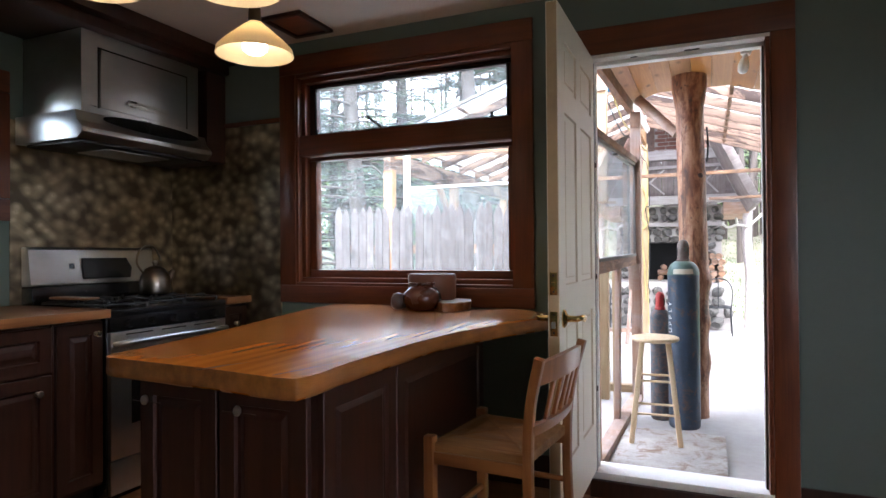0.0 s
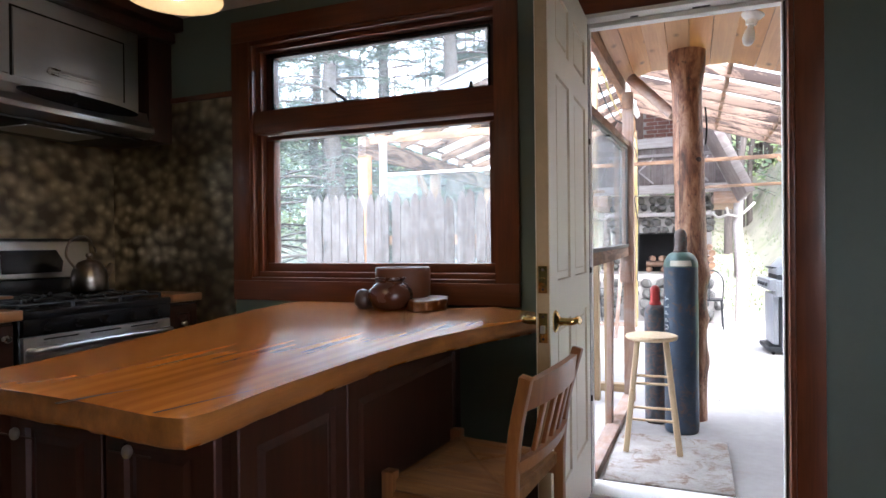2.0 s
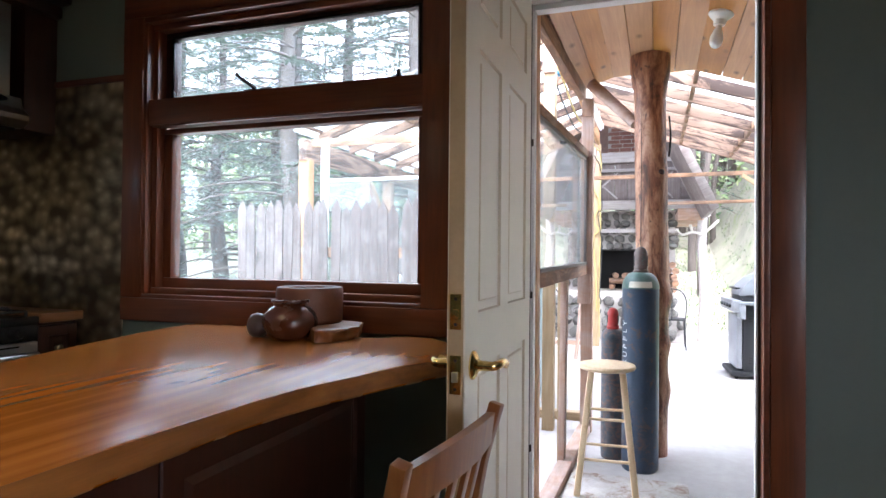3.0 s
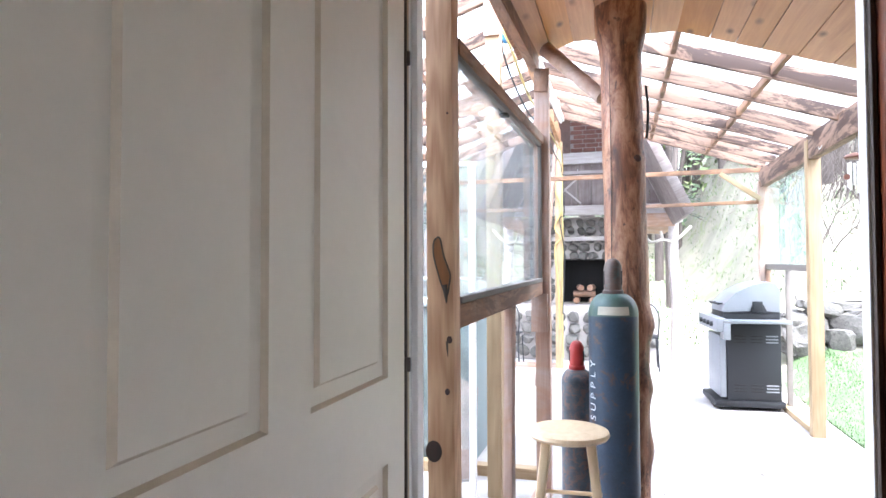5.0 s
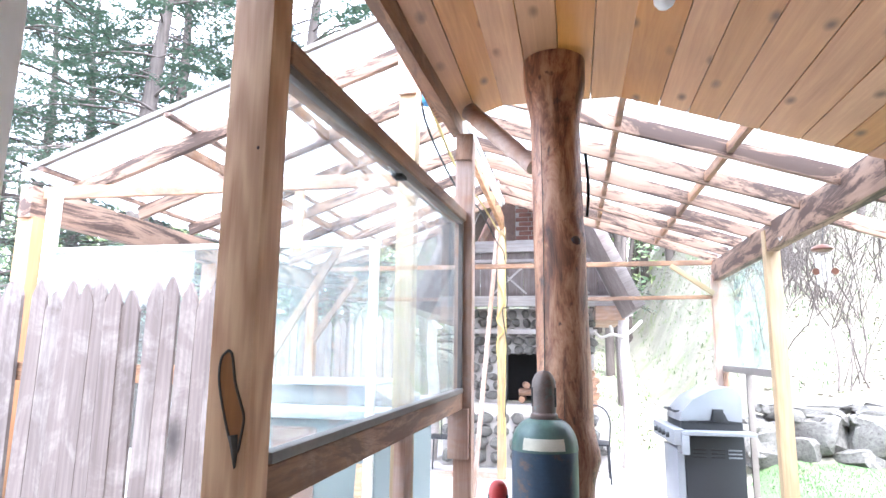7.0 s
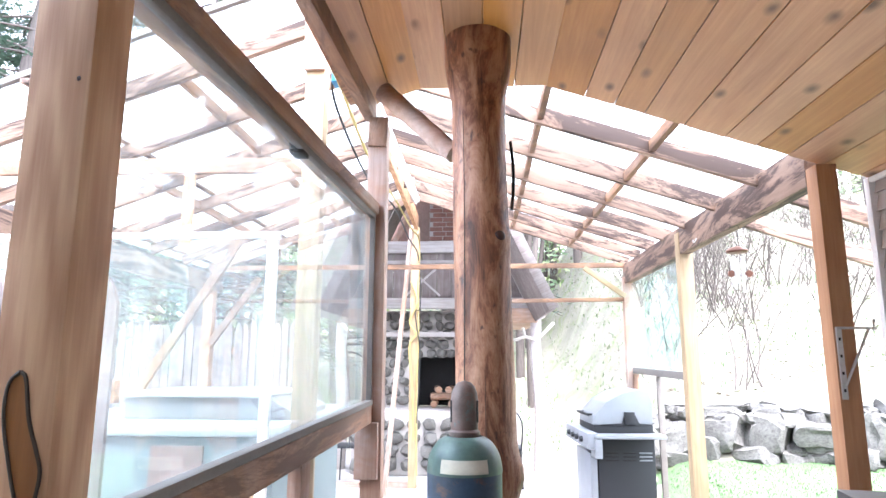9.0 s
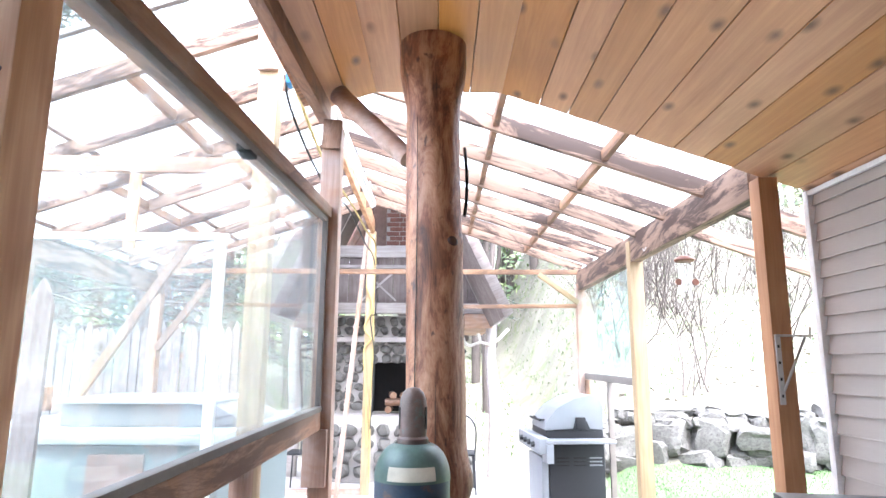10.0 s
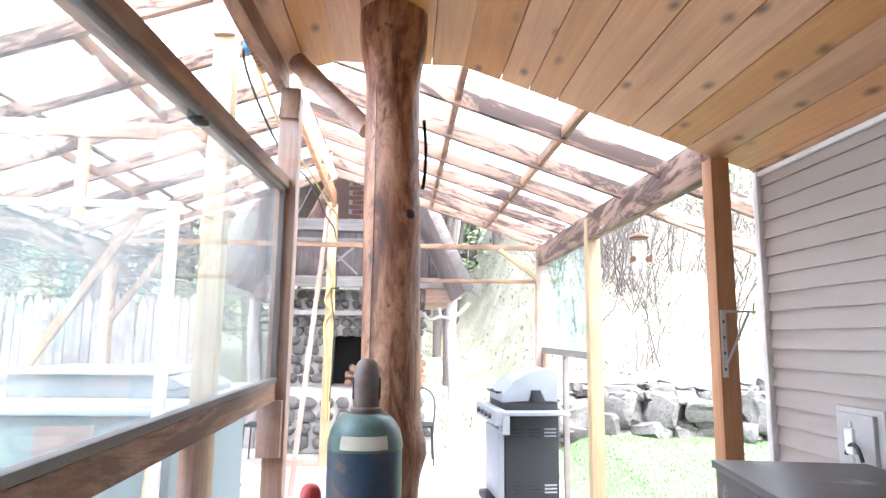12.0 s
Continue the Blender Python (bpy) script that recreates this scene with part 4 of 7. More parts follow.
stick("fascia_strip", (GR_X, 5.72, GR_Z + 0.1), (-3.2, 5.72, roof_z(-3.2) + 0.1), 0.03, 0.03, M_GREYSTRIP, gh)
stick("ridge_beam", (GR_X, 5.72, GR_Z - 0.05), (-0.97, 10.75, GR_Z - 0.03), 0.045, 0.19, M_POST, gh)
stick("eave_beam", (1.38, 5.9, 2.235), (1.38, 9.62, 2.235), 0.075, 0.2, M_RAFTER, gh)
stick("eave_beam", (-3.05, 5.58, 2.155), (-3.05, 9.7, 2.155), 0.08, 0.18, M_RAFTER, gh)


def corrugated(x0, x1, y0, y1):
    """A waved sheet whose waves run down the slope."""
    bm = bmesh.new()
    ny = int((y1 - y0) / 0.018)
    rows = []
    for j in range(ny + 1):
        y = y0 + (y1 - y0) * j / ny
        w = 0.008 * math.sin(j * math.pi / 2)
        rows.append([bm.verts.new((x, y, roof_z(x) + 0.085 + w)) for x in (x0, (x0 + x1) / 2, x1)])
    for a, b in zip(rows, rows[1:]):
        for k in range(2):
            bm.faces.new((a[k], a[k + 1], b[k + 1], b[k]))
    return bm


for x0, x1 in ((GR_X - 0.01, -3.25), (GR_X + 0.01, 1.62)):
    for y0, y1 in ((5.7 if x1 < 0 else 5.9, 7.9), (7.86, 9.75)):
        sh = part("roof_sheet", corrugated(x0, x1, y0, y1), M_ROOF, gh, "clear corrugated plastic sheet")
# posts
stick("tall_post", (-0.9, 5.78, GZ), (-0.9, 5.78, GR_Z - 0.1), 0.09, 0.09, M_YELLOW, gh, "tall pale treated post", up=(1, 0, 0))
stick("splice_board", (-0.9, 5.72, 2.68), (-0.9, 5.72, 3.06), 0.025, 0.1, M_OLDP, gh, up=(1, 0, 0))
stick("yellow_post", (-0.985, 10.7, GZ), (-0.975, 10.7, 3.0), 0.1, 0.1, M_YELLOW, gh, "yellow treated post with cords", up=(1, 0, 0))
stick("eave_post", (1.385, 7.77, GZ), (1.385, 7.77, 2.3), 0.09, 0.1, M_YELLOW, gh, "yellow treated post", up=(1, 0, 0))
stick("far_post", (1.37, 9.58, GZ), (1.37, 9.58, 2.2), 0.09, 0.09, M_OLDP, gh, up=(1, 0, 0))
M_BRPOST = wood("brown_porch_post", (0.28, 0.12, 0.05), (0.42, 0.21, 0.1), 0.65, axis=0, knots=0.5, vary=0.1, bump=0.2)
stick("porch_post", (1.378, 5.845, GZ), (1.384, 5.845, 2.21), 0.09, 0.088, M_BRPOST, gh, "brown knotty porch post", up=(1, 0, 0))
stick("corner_post", (-3.05, 5.64, GZ), (-3.05, 5.64, 2.07), 0.09, 0.1, M_BRPOST, gh, up=(1, 0, 0))
stick("far_post", (-3.05, 9.5, GZ), (-3.05, 9.5, 2.07), 0.1, 0.1, M_OLD, gh, up=(1, 0, 0))
stick("far_post", (-3.05, 7.4, GZ), (-3.05, 7.4, 2.07), 0.1, 0.1, M_OLD, gh, up=(1, 0, 0))
stick("tie_beam", (-3.0, 5.66, 2.215), (-0.95, 5.74, 2.225), 0.035, 0.07, M_OLD, gh)
stick("tie_beam", (-3.05, 9.58, 2.32), (1.36, 9.58, 2.33), 0.04, 0.05, M_OLD, gh)
stick("tie_beam", (0.0, 9.58, 1.955), (1.33, 9.58, 1.97), 0.035, 0.04, M_OLD, gh)
stick("knee_brace", (0.93, 9.55, 2.3), (1.34, 9.55, 2.0), 0.04, 0.05, M_YELLOW, gh)
stick("knee_brace", (-3.0, 9.45, 1.5), (-2.5, 9.45, 2.2), 0.04, 0.07, M_OLD, gh)
stick("knee_brace", (-2.9, 7.4, 0.6), (-1.9, 7.4, 2.2), 0.04, 0.06, M_OLD, gh)
stick("knee_brace", (-3.0, 7.4, 1.4), (-3.02, 6.8, 2.05), 0.05, 0.07, M_OLD, gh)
stick("hung_board", (-1.75, 6.3, 1.95), (-1.75, 6.3, 2.5), 0.02, 0.06, M_POST, gh, up=(1, 0, 0))
stick("sill_timber", (-2.6, 6.1, GZ + 0.035), (-0.66, 6.16, GZ + 0.035), 0.09, 0.07, M_YELLOW, gh, "mossy yellow sill timber")
stick("sill_timber", (-2.6, 10.62, GZ + 0.03), (-1.04, 10.72, GZ + 0.03), 0.08, 0.06, M_OLDP, gh)
stick("sill_timber", (1.385, 7.83, GZ + 0.025), (1.375, 9.52, GZ + 0.025), 0.06, 0.05, M_YELLOW, gh)
# leaning pole beside the far post, tube lamp, cords
lean = thing("leaning_pole", (-1.08, 9.8, GZ), "thin brown pole leaning against the ridge", "pole")
stick("pole", (-1.12, 9.3, GZ), (-0.93, 9.9, 2.85), 0.04, 0.04, M_OLDP, lean)
tl = thing("tube_lamp", (-0.78, 7.6, 2.75), "white unlit fluorescent tube lamp under the ridge", "lamp")
part("housing", bx(-0.80, -0.74, 6.35, 8.9, 2.86, 2.91, 0.008), M_PORC, tl)
part("tube", tube([(-0.77, 6.4, 2.845), (-0.77, 8.85, 2.845)], 0.013, 12), M_BULBGLASS, tl)
for y in (6.6, 8.6):
    part("hanger", bx(-0.775, -0.765, y, y + 0.02, 2.9, 3.03, 0.001), M_NICKEL, tl)
M_CORD = plain("yellow_cord", (0.42, 0.32, 0.12), 0.6)
M_BLUE = plain("blue_plastic", (0.02, 0.16, 0.34), 0.4)
M_CABLE = plain("black_cable", (0.012, 0.012, 0.012), 0.5)
cord = thing("extension_cord", (-0.8, 6.6, 2.6), "yellow extension cord with a blue outlet box under the roof", "cord")
part("outlet_box", bx(-0.885, -0.80, 5.96, 6.04, 2.735, 2.80, 0.01), M_BLUE, cord, "blue plastic outlet box")
part("cord", tube(smooth_line([(-0.82, 5.95, 2.9), (-0.88, 5.93, 2.82), (-0.84, 6.0, 2.72), (-0.82, 6.6, 2.58), (-0.84, 7.4, 2.62), (-0.88, 8.4, 2.72), (-0.9, 9.6, 2.75), (-0.92, 10.62, 2.8), (-0.93, 10.63, 2.2), (-0.92, 10.63, 1.6), (-0.94, 10.63, 0.9), (-0.93, 10.64, 0.0)], 8), 0.009), M_CORD, cord)
part("cord", tube(smooth_line([(-0.85, 5.97, 2.88), (-0.9, 6.1, 2.7), (-0.86, 6.9, 2.5), (-0.86, 8.0, 2.6), (-0.9, 9.4, 2.6), (-0.93, 10.62, 2.6), (-0.9, 10.62, 2.0), (-0.96, 10.62, 1.9), (-0.9, 10.62, 1.4), (-0.93, 10.62, 0.6)], 8), 0.007), M_CABLE, cord)
part("cord", tube(smooth_line([(-1.02, 10.63, 2.3), (-0.94, 10.62, 2.05), (-1.03, 10.63, 1.8), (-0.95, 10.62, 1.65), (-1.03, 10.63, 1.5), (-0.99, 10.62, 1.0), (-0.97, 10.63, 0.4)], 8), 0.012), M_CORD, cord)
vine = thing("hanging_strap", (0.0, 5.45, 2.0), "short black strap hanging on the log post", "strap")
part("strap", tube(smooth_line([(-0.012, 5.47, 2.22), (-0.004, 5.45, 2.1), (-0.006, 5.45, 2.0), (-0.014, 5.44, 1.93)], 6), 0.007), M_CABLE, vine)

# glass panel beside the barbecue
sp = thing("glass_screen", (1.4, 8.7, GZ), "glass wind screen in a weathered frame between posts", "screen")
pr = part("pane", bx(1.395, 1.403, 7.83, 9.52, 1.27, 2.12, 0.001), M_TEALGLASS, sp)
pr.visible_shadow = False
stick("frame", (1.4, 7.83, 1.235), (1.4, 9.53, 1.25), 0.05, 0.06, M_GREYSTRIP, sp)
stick("stud", (1.41, 8.72, GZ), (1.41, 8.72, 1.21), 0.035, 0.05, M_GREYSTRIP, sp, up=(1, 0, 0))
stick("stud", (1.4, 9.5, GZ), (1.4, 9.5, 1.21), 0.04, 0.06, M_OLD, sp, up=(1, 0, 0))

# glass panel behind the picket fence
wp = thing("white_glass_panel", (-2.0, 5.5, GZ), "white-framed glass panel standing behind the fence", "glass panel")
part("frame", bx(-2.78, -0.95, 5.5, 5.53, 1.845, 1.87, 0.004), M_FRAME_WHITE, wp)
part("frame", bx(-2.82, -2.76, 5.5, 5.54, GZ, 2.19, 0.004), M_FRAME_WHITE, wp)
part("frame", bx(-1.0, -0.96, 5.5, 5.53, GZ, 1.844, 0.004), M_FRAME_WHITE, wp)
pp = part("pane", bx(-2.76, -1.0, 5.51, 5.516, 0.2, 1.845, 0), M_DUSTY, wp)
pp.visible_shadow = False

# ---- picket fence ----
def picket_mesh(w, h, t):
    bm = bmesh.new()
    out = [(-w / 2, 0), (w / 2, 0), (w / 2, h - w * 1.1), (w * 0.28, h - w * 0.5), (0, h), (-w * 0.28, h - w * 0.5), (-w / 2, h - w * 1.1)]
    f = bm.faces.new([bm.verts.new((x, 0, z)) for x, z in out])
    ext = bmesh.ops.extrude_face_region(bm, geom=[f])["geom"]
    bmesh.ops.translate(bm, verts=[v for v in ext if isinstance(v, bmesh.types.BMVert)], vec=(0, t, 0))
    return to_mesh("picket", bm, M_GREYWOOD, 0)


def fence(name_label, p, q, h, w, pitch, seed, group=""):
    rnd = random.Random(seed)
    p, q = Vector(p), Vector(q)
    L = (q - p).length
    f = thing("picket_fence", ((p.x + q.x) / 2, (p.y + q.y) / 2, p.z), name_label, "fence", group)
    ang = math.degrees(math.atan2(q.y - p.y, q.x - p.x))
    meshes = [picket_mesh(w * s, h + d, 0.018) for s, d in ((1.0, 0.0), (0.94, 0.03), (1.05, -0.03), (0.98, 0.015))]
    for i in range(int(L / pitch)):
        at = p + (q - p) * ((i + 0.5) * pitch / L)
        piece("picket", rnd.choice(meshes), f, pose(at.x, at.y, p.z, rnd.uniform(-0.6, 0.6), rnd.uniform(-0.7, 0.7), ang + rnd.uniform(-2.5, 2.5)))
    d = (q - p).normalized()
    side = Vector((-d.y, d.x, 0)) * 0.045
    for z in (0.35, h - 0.4):
        stick("rail", p + side + Vector((0, 0, z)), q + side + Vector((0, 0, z)), 0.035, 0.08, M_OLD, f)
    return f


fence("tall weathered grey picket fence with pointed boards", (-3.42, 5.2, GZ), (-1.42, 5.2, GZ), 1.79, 0.082, 0.0865, 3, "picket fences")
fence("far dark weathered picket fence behind the patio", (-5.5, 11.2, GZ), (-2.4, 11.0, GZ), 2.0, 0.1, 0.11, 4, "picket fences")

# ---- chest, boards and box in the greenhouse ----
M_TUB = plain("pale_blue_panel", (0.13, 0.155, 0.155), 0.55, vary=0.08, scale=3)
M_LID = plain("white_lid", (0.34, 0.355, 0.36), 0.5, vary=0.06, scale=4)
M_BROWNPANEL = wood("dark_brown_panel", (0.1, 0.05, 0.035), (0.2, 0.11, 0.08), 0.5, axis=2, vary=0.2, bump=0.1)
tub = thing("hot_tub", (-1.9, 6.9, GZ), "pale blue boxed hot tub with a white lid", "hot tub")
part("body", bx(-2.55, -1.17, 6.22, 7.6, GZ, 0.968, 0.02), M_TUB, tub)
part("lid", bx(-2.6, -1.13, 6.18, 7.64, 0.972, 1.03, 0.02), M_LID, tub, "white lid")
chest = thing("storage_box", (-1.65, 6.8, 1.031), "grey slope-ended box with a pale top on the hot tub lid", "box")
M_BOXGREY = plain("grey_box", (0.16, 0.155, 0.15), 0.6)
turn = Matrix(((1, 0, 0, 0), (0, 0, -1, 0), (0, 1, 0, 0), (0, 0, 0, 1)))
part("body", prism([(-2.1, 1.032), (-1.15, 1.032), (-1.15, 1.07), (-1.3, 1.15), (-2.1, 1.15)], -7.15, -6.45, 0.008), M_BOXGREY, chest, m=turn)
part("lid", bx(-2.16, -1.29, 6.42, 7.18, 1.151, 1.17, 0.006), M_LID, chest, "pale lid")
bp = part("plywood_sheet", bx(-0.13, 0.13, -0.01, 0.01, 0, 1.08, 0.003), M_BROWNPANEL, m=pose(-1.64, 6.13, GZ, -2, 0, 3))
tagged(bp, "dark brown wooden panel leaning on the tub", "panel")
M_CHIP = plain("chipped_grey_board", (0.3, 0.24, 0.22), 0.8, vary=0.3, scale=12, spots=(0.46, 0.44, 0.43), bump=0.4)
br = part("broken_board", prism([(-0.1, 0), (0.09, 0.02), (0.1, 0.6), (-0.02, 0.66), (-0.03, 0.57), (-0.1, 0.53)], 0, 0.03, 0.002), M_CHIP, m=pose(-1.17, 5.98, GZ, 76, 0, 8))
tagged(br, "broken chipped grey board leaning on the tub", "board")
ns = part("narrow_board", bx(-0.02, 0.02, -0.012, 0.012, 0, 0.9, 0.003), M_POST, m=pose(-1.25, 6.05, GZ, -9, 0, 0))
tagged(ns, "narrow pale board leaning on the tub", "board")
box2 = part("brown_box", bx(-2.05, -1.7, 8.9, 9.5, GZ, 0.55, 0.015), plain("brown_plastic", (0.1, 0.065, 0.055), 0.55))
tagged(box2, "dark brown box on the patio", "box")
planter = part("planter", moved(lathe([(0, 0), (0.15, 0), (0.2, 0.3), (0.215, 0.32), (0.19, 0.32), (0.17, 0.26), (0, 0.26)], 28), pose(-1.55, 8.3, GZ)), plain("brown_clay", (0.14, 0.08, 0.06), 0.7))
tagged(planter, "round brown clay planter on the patio", "planter")

# ---- barbecue ----
M_CHAR = plain("dark_grey_steel", (0.009, 0.0095, 0.012), 0.5, vary=0.15)
M_LIGHTGREY = plain("light_grey_enamel", (0.2, 0.205, 0.22), 0.35, vary=0.05)
bq = thing("barbecue", (0.98, 8.85, GZ), "grey gas barbecue with a domed hood on a dark cart", "barbecue")
BM = pose(1.05, 8.9, GZ, 0, 0, 4)


def bpart(name, bm, mat, label="", parent=None):
    return part(name, bm, mat, parent or bq, label, BM)


cab = bpart("cart", bx(-0.235, 0.25, -0.28, 0.28, 0.1, 0.84, 0.008), M_CHAR, "dark steel cart")
bpart("front_door", bx(-0.3, -0.24, -0.27, 0.27, 0.12, 0.72, 0.01), M_LIGHTGREY)
bpart("base", bx(-0.36, 0.28, -0.31, 0.31, 0.035, 0.098, 0.02), M_CHAR)
for x in (-0.3, 0.22):
    for y in (-0.26, 0.26):
        bpart("caster", moved(lathe([(0, -0.012), (0.02, -0.012), (0.022, 0), (0.02, 0.012), (0, 0.012)], 14), pose(x, y, 0.022, 90, 0, 0)), M_BLACK)
for z in (0.18, 0.655):
    for x in (-0.12, 0.03, 0.17):
        for k in range(3):
            bpart("vent_slot", bx(x - 0.055, x + 0.055, -0.2835, -0.279, z + k * 0.03, z + k * 0.03 + 0.012, 0.001), M_LIGHTGREY if x > 0.1 else M_DARK)
shelf = bpart("side_shelf", bx(-0.3, 0.3, -0.46, -0.285, 0.855, 0.885, 0.008), M_LIGHTGREY, "light grey side shelf")
bpart("side_shelf", bx(-0.3, 0.3, 0.285, 0.46, 0.855, 0.885, 0.008), M_LIGHTGREY)
bpart("shelf_bracket", prism([(-0.3, -0.46), (-0.24, -0.46), (-0.24, -0.29), (-0.3, -0.29)], 0.70, 0.854, 0.004), M_LIGHTGREY)
bpart("control_panel", bx(-0.36, -0.262, -0.44, 0.44, 0.77, 0.9, 0.015), M_LIGHTGREY)
for y in (-0.25, -0.08, 0.08, 0.25):
    bpart("knob", moved(lathe([(0, 0), (0.025, 0), (0.022, 0.025), (0, 0.027)], 16), pose(-0.36, y, 0.835, 0, -90, 0)), M_CHAR)
bpart("firebox", bx(-0.26, 0.25, -0.27, 0.27, 0.845, 0.95, 0.01), M_CHAR)
hood = [(-0.27, 0.95), (-0.25, 1.03), (-0.15, 1.14), (0.0, 1.22), (0.14, 1.25), (0.225, 1.235), (0.255, 1.15), (0.25, 0.95)]
hm = Matrix(((1, 0, 0, 0), (0, 0, -1, 0), (0, 1, 0, 0), (0, 0, 0, 1)))
lid = bpart("hood", moved(prism(hood, -0.27, 0.27, 0.015), hm), M_LIGHTGREY, "domed light grey hood")
bpart("hood_hinge", bx(0.0, 0.09, -0.30, -0.268, 0.955, 1.06, 0.01), M_CHAR)
bpart("hood_trim", moved(prism([(-0.2, 0.955), (-0.02, 0.965), (0.0, 1.03), (0.1, 1.03), (0.13, 0.965), (0.24, 0.955), (0.24, 0.945), (-0.2, 0.945)], 0.27, 0.278, 0.002), hm), M_CHAR)
bpart("handle", join(tube([(-0.29, -0.2, 1.03), (-0.29, 0.2, 1.03)], 0.012), tube([(-0.24, -0.17, 1.03), (-0.29, -0.17, 1.03)], 0.008), tube([(-0.24, 0.17, 1.03), (-0.29, 0.17, 1.03)], 0.008)), M_CHAR)

# ---- bracket, wind chime, outlet, black cabinet at the wing ----
M_ZINC = plain("worn_zinc", (0.5, 0.48, 0.45), 0.45, 0.8, vary=0.2)
bk = thing("shelf_bracket", (1.38, 5.79, 1.2), "zinc folding shelf bracket screwed to the post", "bracket")
part("plate", bx(1.345, 1.368, 5.792, 5.7985, 1.2, 1.495, 0.001), M_ZINC, bk)
part("arm", bx(1.345, 1.51, 5.785, 5.799, 1.487, 1.497, 0.001), M_ZINC, bk)
part("strut", tube([(1.36, 5.792, 1.25), (1.475, 5.79, 1.488)], 0.006, 8), M_ZINC, bk)
part("hook", tube([(1.495, 5.79, 1.478), (1.5, 5.79, 1.53)], 0.005, 8), M_ZINC, bk)
for z in (1.23, 1.3, 1.37, 1.44):
    part("hole", bx(1.352, 1.36, 5.790, 5.793, z, z + 0.012, 0), M_DARK, bk)
wc = thing("wind_chime", (1.35, 6.75, 2.1), "wooden wind chime with metal tubes hanging from the beam", "wind chime")
CH = pose(1.36, 6.75, 1.78)
M_CHIMEW = plain("brown_chime_wood", (0.16, 0.06, 0.035), 0.5)
part("cap", lathe([(0, 0.2), (0.05, 0.195), (0.062, 0.205), (0.05, 0.22), (0.02, 0.232), (0, 0.235)], 24), M_CHIMEW, wc, m=CH)
for k in range(5):
    a = 2 * math.pi * k / 5
    L = 0.13 + 0.02 * k
    part("tube", tube([(0.035 * math.cos(a), 0.035 * math.sin(a), 0.17), (0.035 * math.cos(a), 0.035 * math.sin(a), 0.17 - L)], 0.007, 10), M_NICKEL, wc, m=CH)
for x in (-0.05, 0.05):
    part("disc", moved(lathe([(0, -0.005), (0.02, -0.005), (0.02, 0.005), (0, 0.005)], 20), pose(x, -0.02, 0.07, 90, 0, 0)), M_CHIMEW, wc, m=CH)
part("cord", tube([(0, 0, 0.23), (0.02, 0, 0.36)], 0.002, 5), M_CABLE, wc, m=CH)
hk = part("hook", tube(smooth_line([(1.34, 7.35, 2.18), (1.33, 7.35, 2.16), (1.32, 7.35, 2.15), (1.315, 7.35, 2.17)], 4), 0.004), M_ZINC)
tagged(hk, "small zinc hook in the beam", "hook")
ol = thing("outlet_box", (1.59, 5.29, 1.0), "grey outdoor switch box on the clapboards", "switch box")
M_GREYBOX = plain("grey_plastic", (0.42, 0.4, 0.38), 0.5)
part("backplate", bx(1.575, 1.596, 5.17, 5.41, 0.9, 1.125, 0.006), M_GREYBOX, ol)
part("cover", bx(1.555, 1.575, 5.2, 5.385, 0.915, 1.105, 0.006), M_GREYBOX, ol)
part("switch", bx(1.542, 1.556, 5.29, 5.33, 0.96, 1.05, 0.003), M_PORC, ol, "white rocker switch")
for z in (0.94, 1.065):
    part("screw", moved(lathe([(0, 0), (0.012, 0), (0.01, 0.004), (0, 0.004)], 12), pose(1.555, 5.31, z, 0, -90, 0)), M_ZINC, ol)
bc = thing("black_cabinet", (1.28, 5.0, GZ), "worn black steel cabinet standing by the clapboard wall", "cabinet")
BC = pose(1.0, 5.26, 0, 0, 0, -9)
M_BLKTOP = plain("worn_black_top", (0.042, 0.038, 0.036), 0.42, vary=0.35, scale=5, spots=(0.26, 0.25, 0.24), spot_at=(0.6, 0.68), bump=0.15)
part("body", bx(0.012, 0.5, -0.62, -0.012, GZ, 0.925, 0.006), M_BLKTOP, bc, m=BC)
part("top", bx(0, 0.515, -0.64, 0, 0.926, 0.952, 0.005), M_BLKTOP, bc, "scratched black top", m=BC)
part("latch", bx(0.2, 0.26, -0.645, -0.62, 0.953, 0.965, 0.003), M_ZINC, bc, m=BC)
part("cable", tube(smooth_line([(1.5, 5.19, 0.955), (1.51, 5.22, 0.99), (1.53, 5.27, 1.0), (1.55, 5.32, 0.985), (1.545, 5.33, 0.955)], 6), 0.007), M_CABLE, bc)

# ---- kitchen ----
def cabinet_door(name, x0, x1, z0, z1, y, parent, mat=None, face="y"):
    """A panelled front facing -y (or, turned by face 'x', facing +x): one mesh with a sunk field and a raised panel."""
    mat = mat or M_CAB
    bm = bmesh.new()
    w = min(0.055, (x1 - x0) * 0.24)
    loops = []
    for inset, yy in ((0, y + 0.02), (0, y + 0.003), (0.003, y), (w, y), (w + 0.004, y + 0.011), (w + 0.014, y + 0.011), (w + 0.032, y + 0.004)):
        loops.append([bm.verts.new((a, yy, c)) for a, c in ((x0 + inset, z0 + inset), (x1 - inset, z0 + inset), (x1 - inset, z1 - inset), (x0 + inset, z1 - inset))])
    for p, q in zip(loops, loops[1:]):
        for k in range(4):
            bm.faces.new((p[k], p[(k + 1) % 4], q[(k + 1) % 4], q[k]))
    bm.faces.new(loops[-1])
    bm.faces.new(loops[0][::-1])
    m = Matrix() if face == "y" else Matrix(((0, -1, 0, 0), (1, 0, 0, 0), (0, 0, 1, 0), (0, 0, 0, 1)))
    return part(name, bm, mat, parent, m=m, smooth=20)


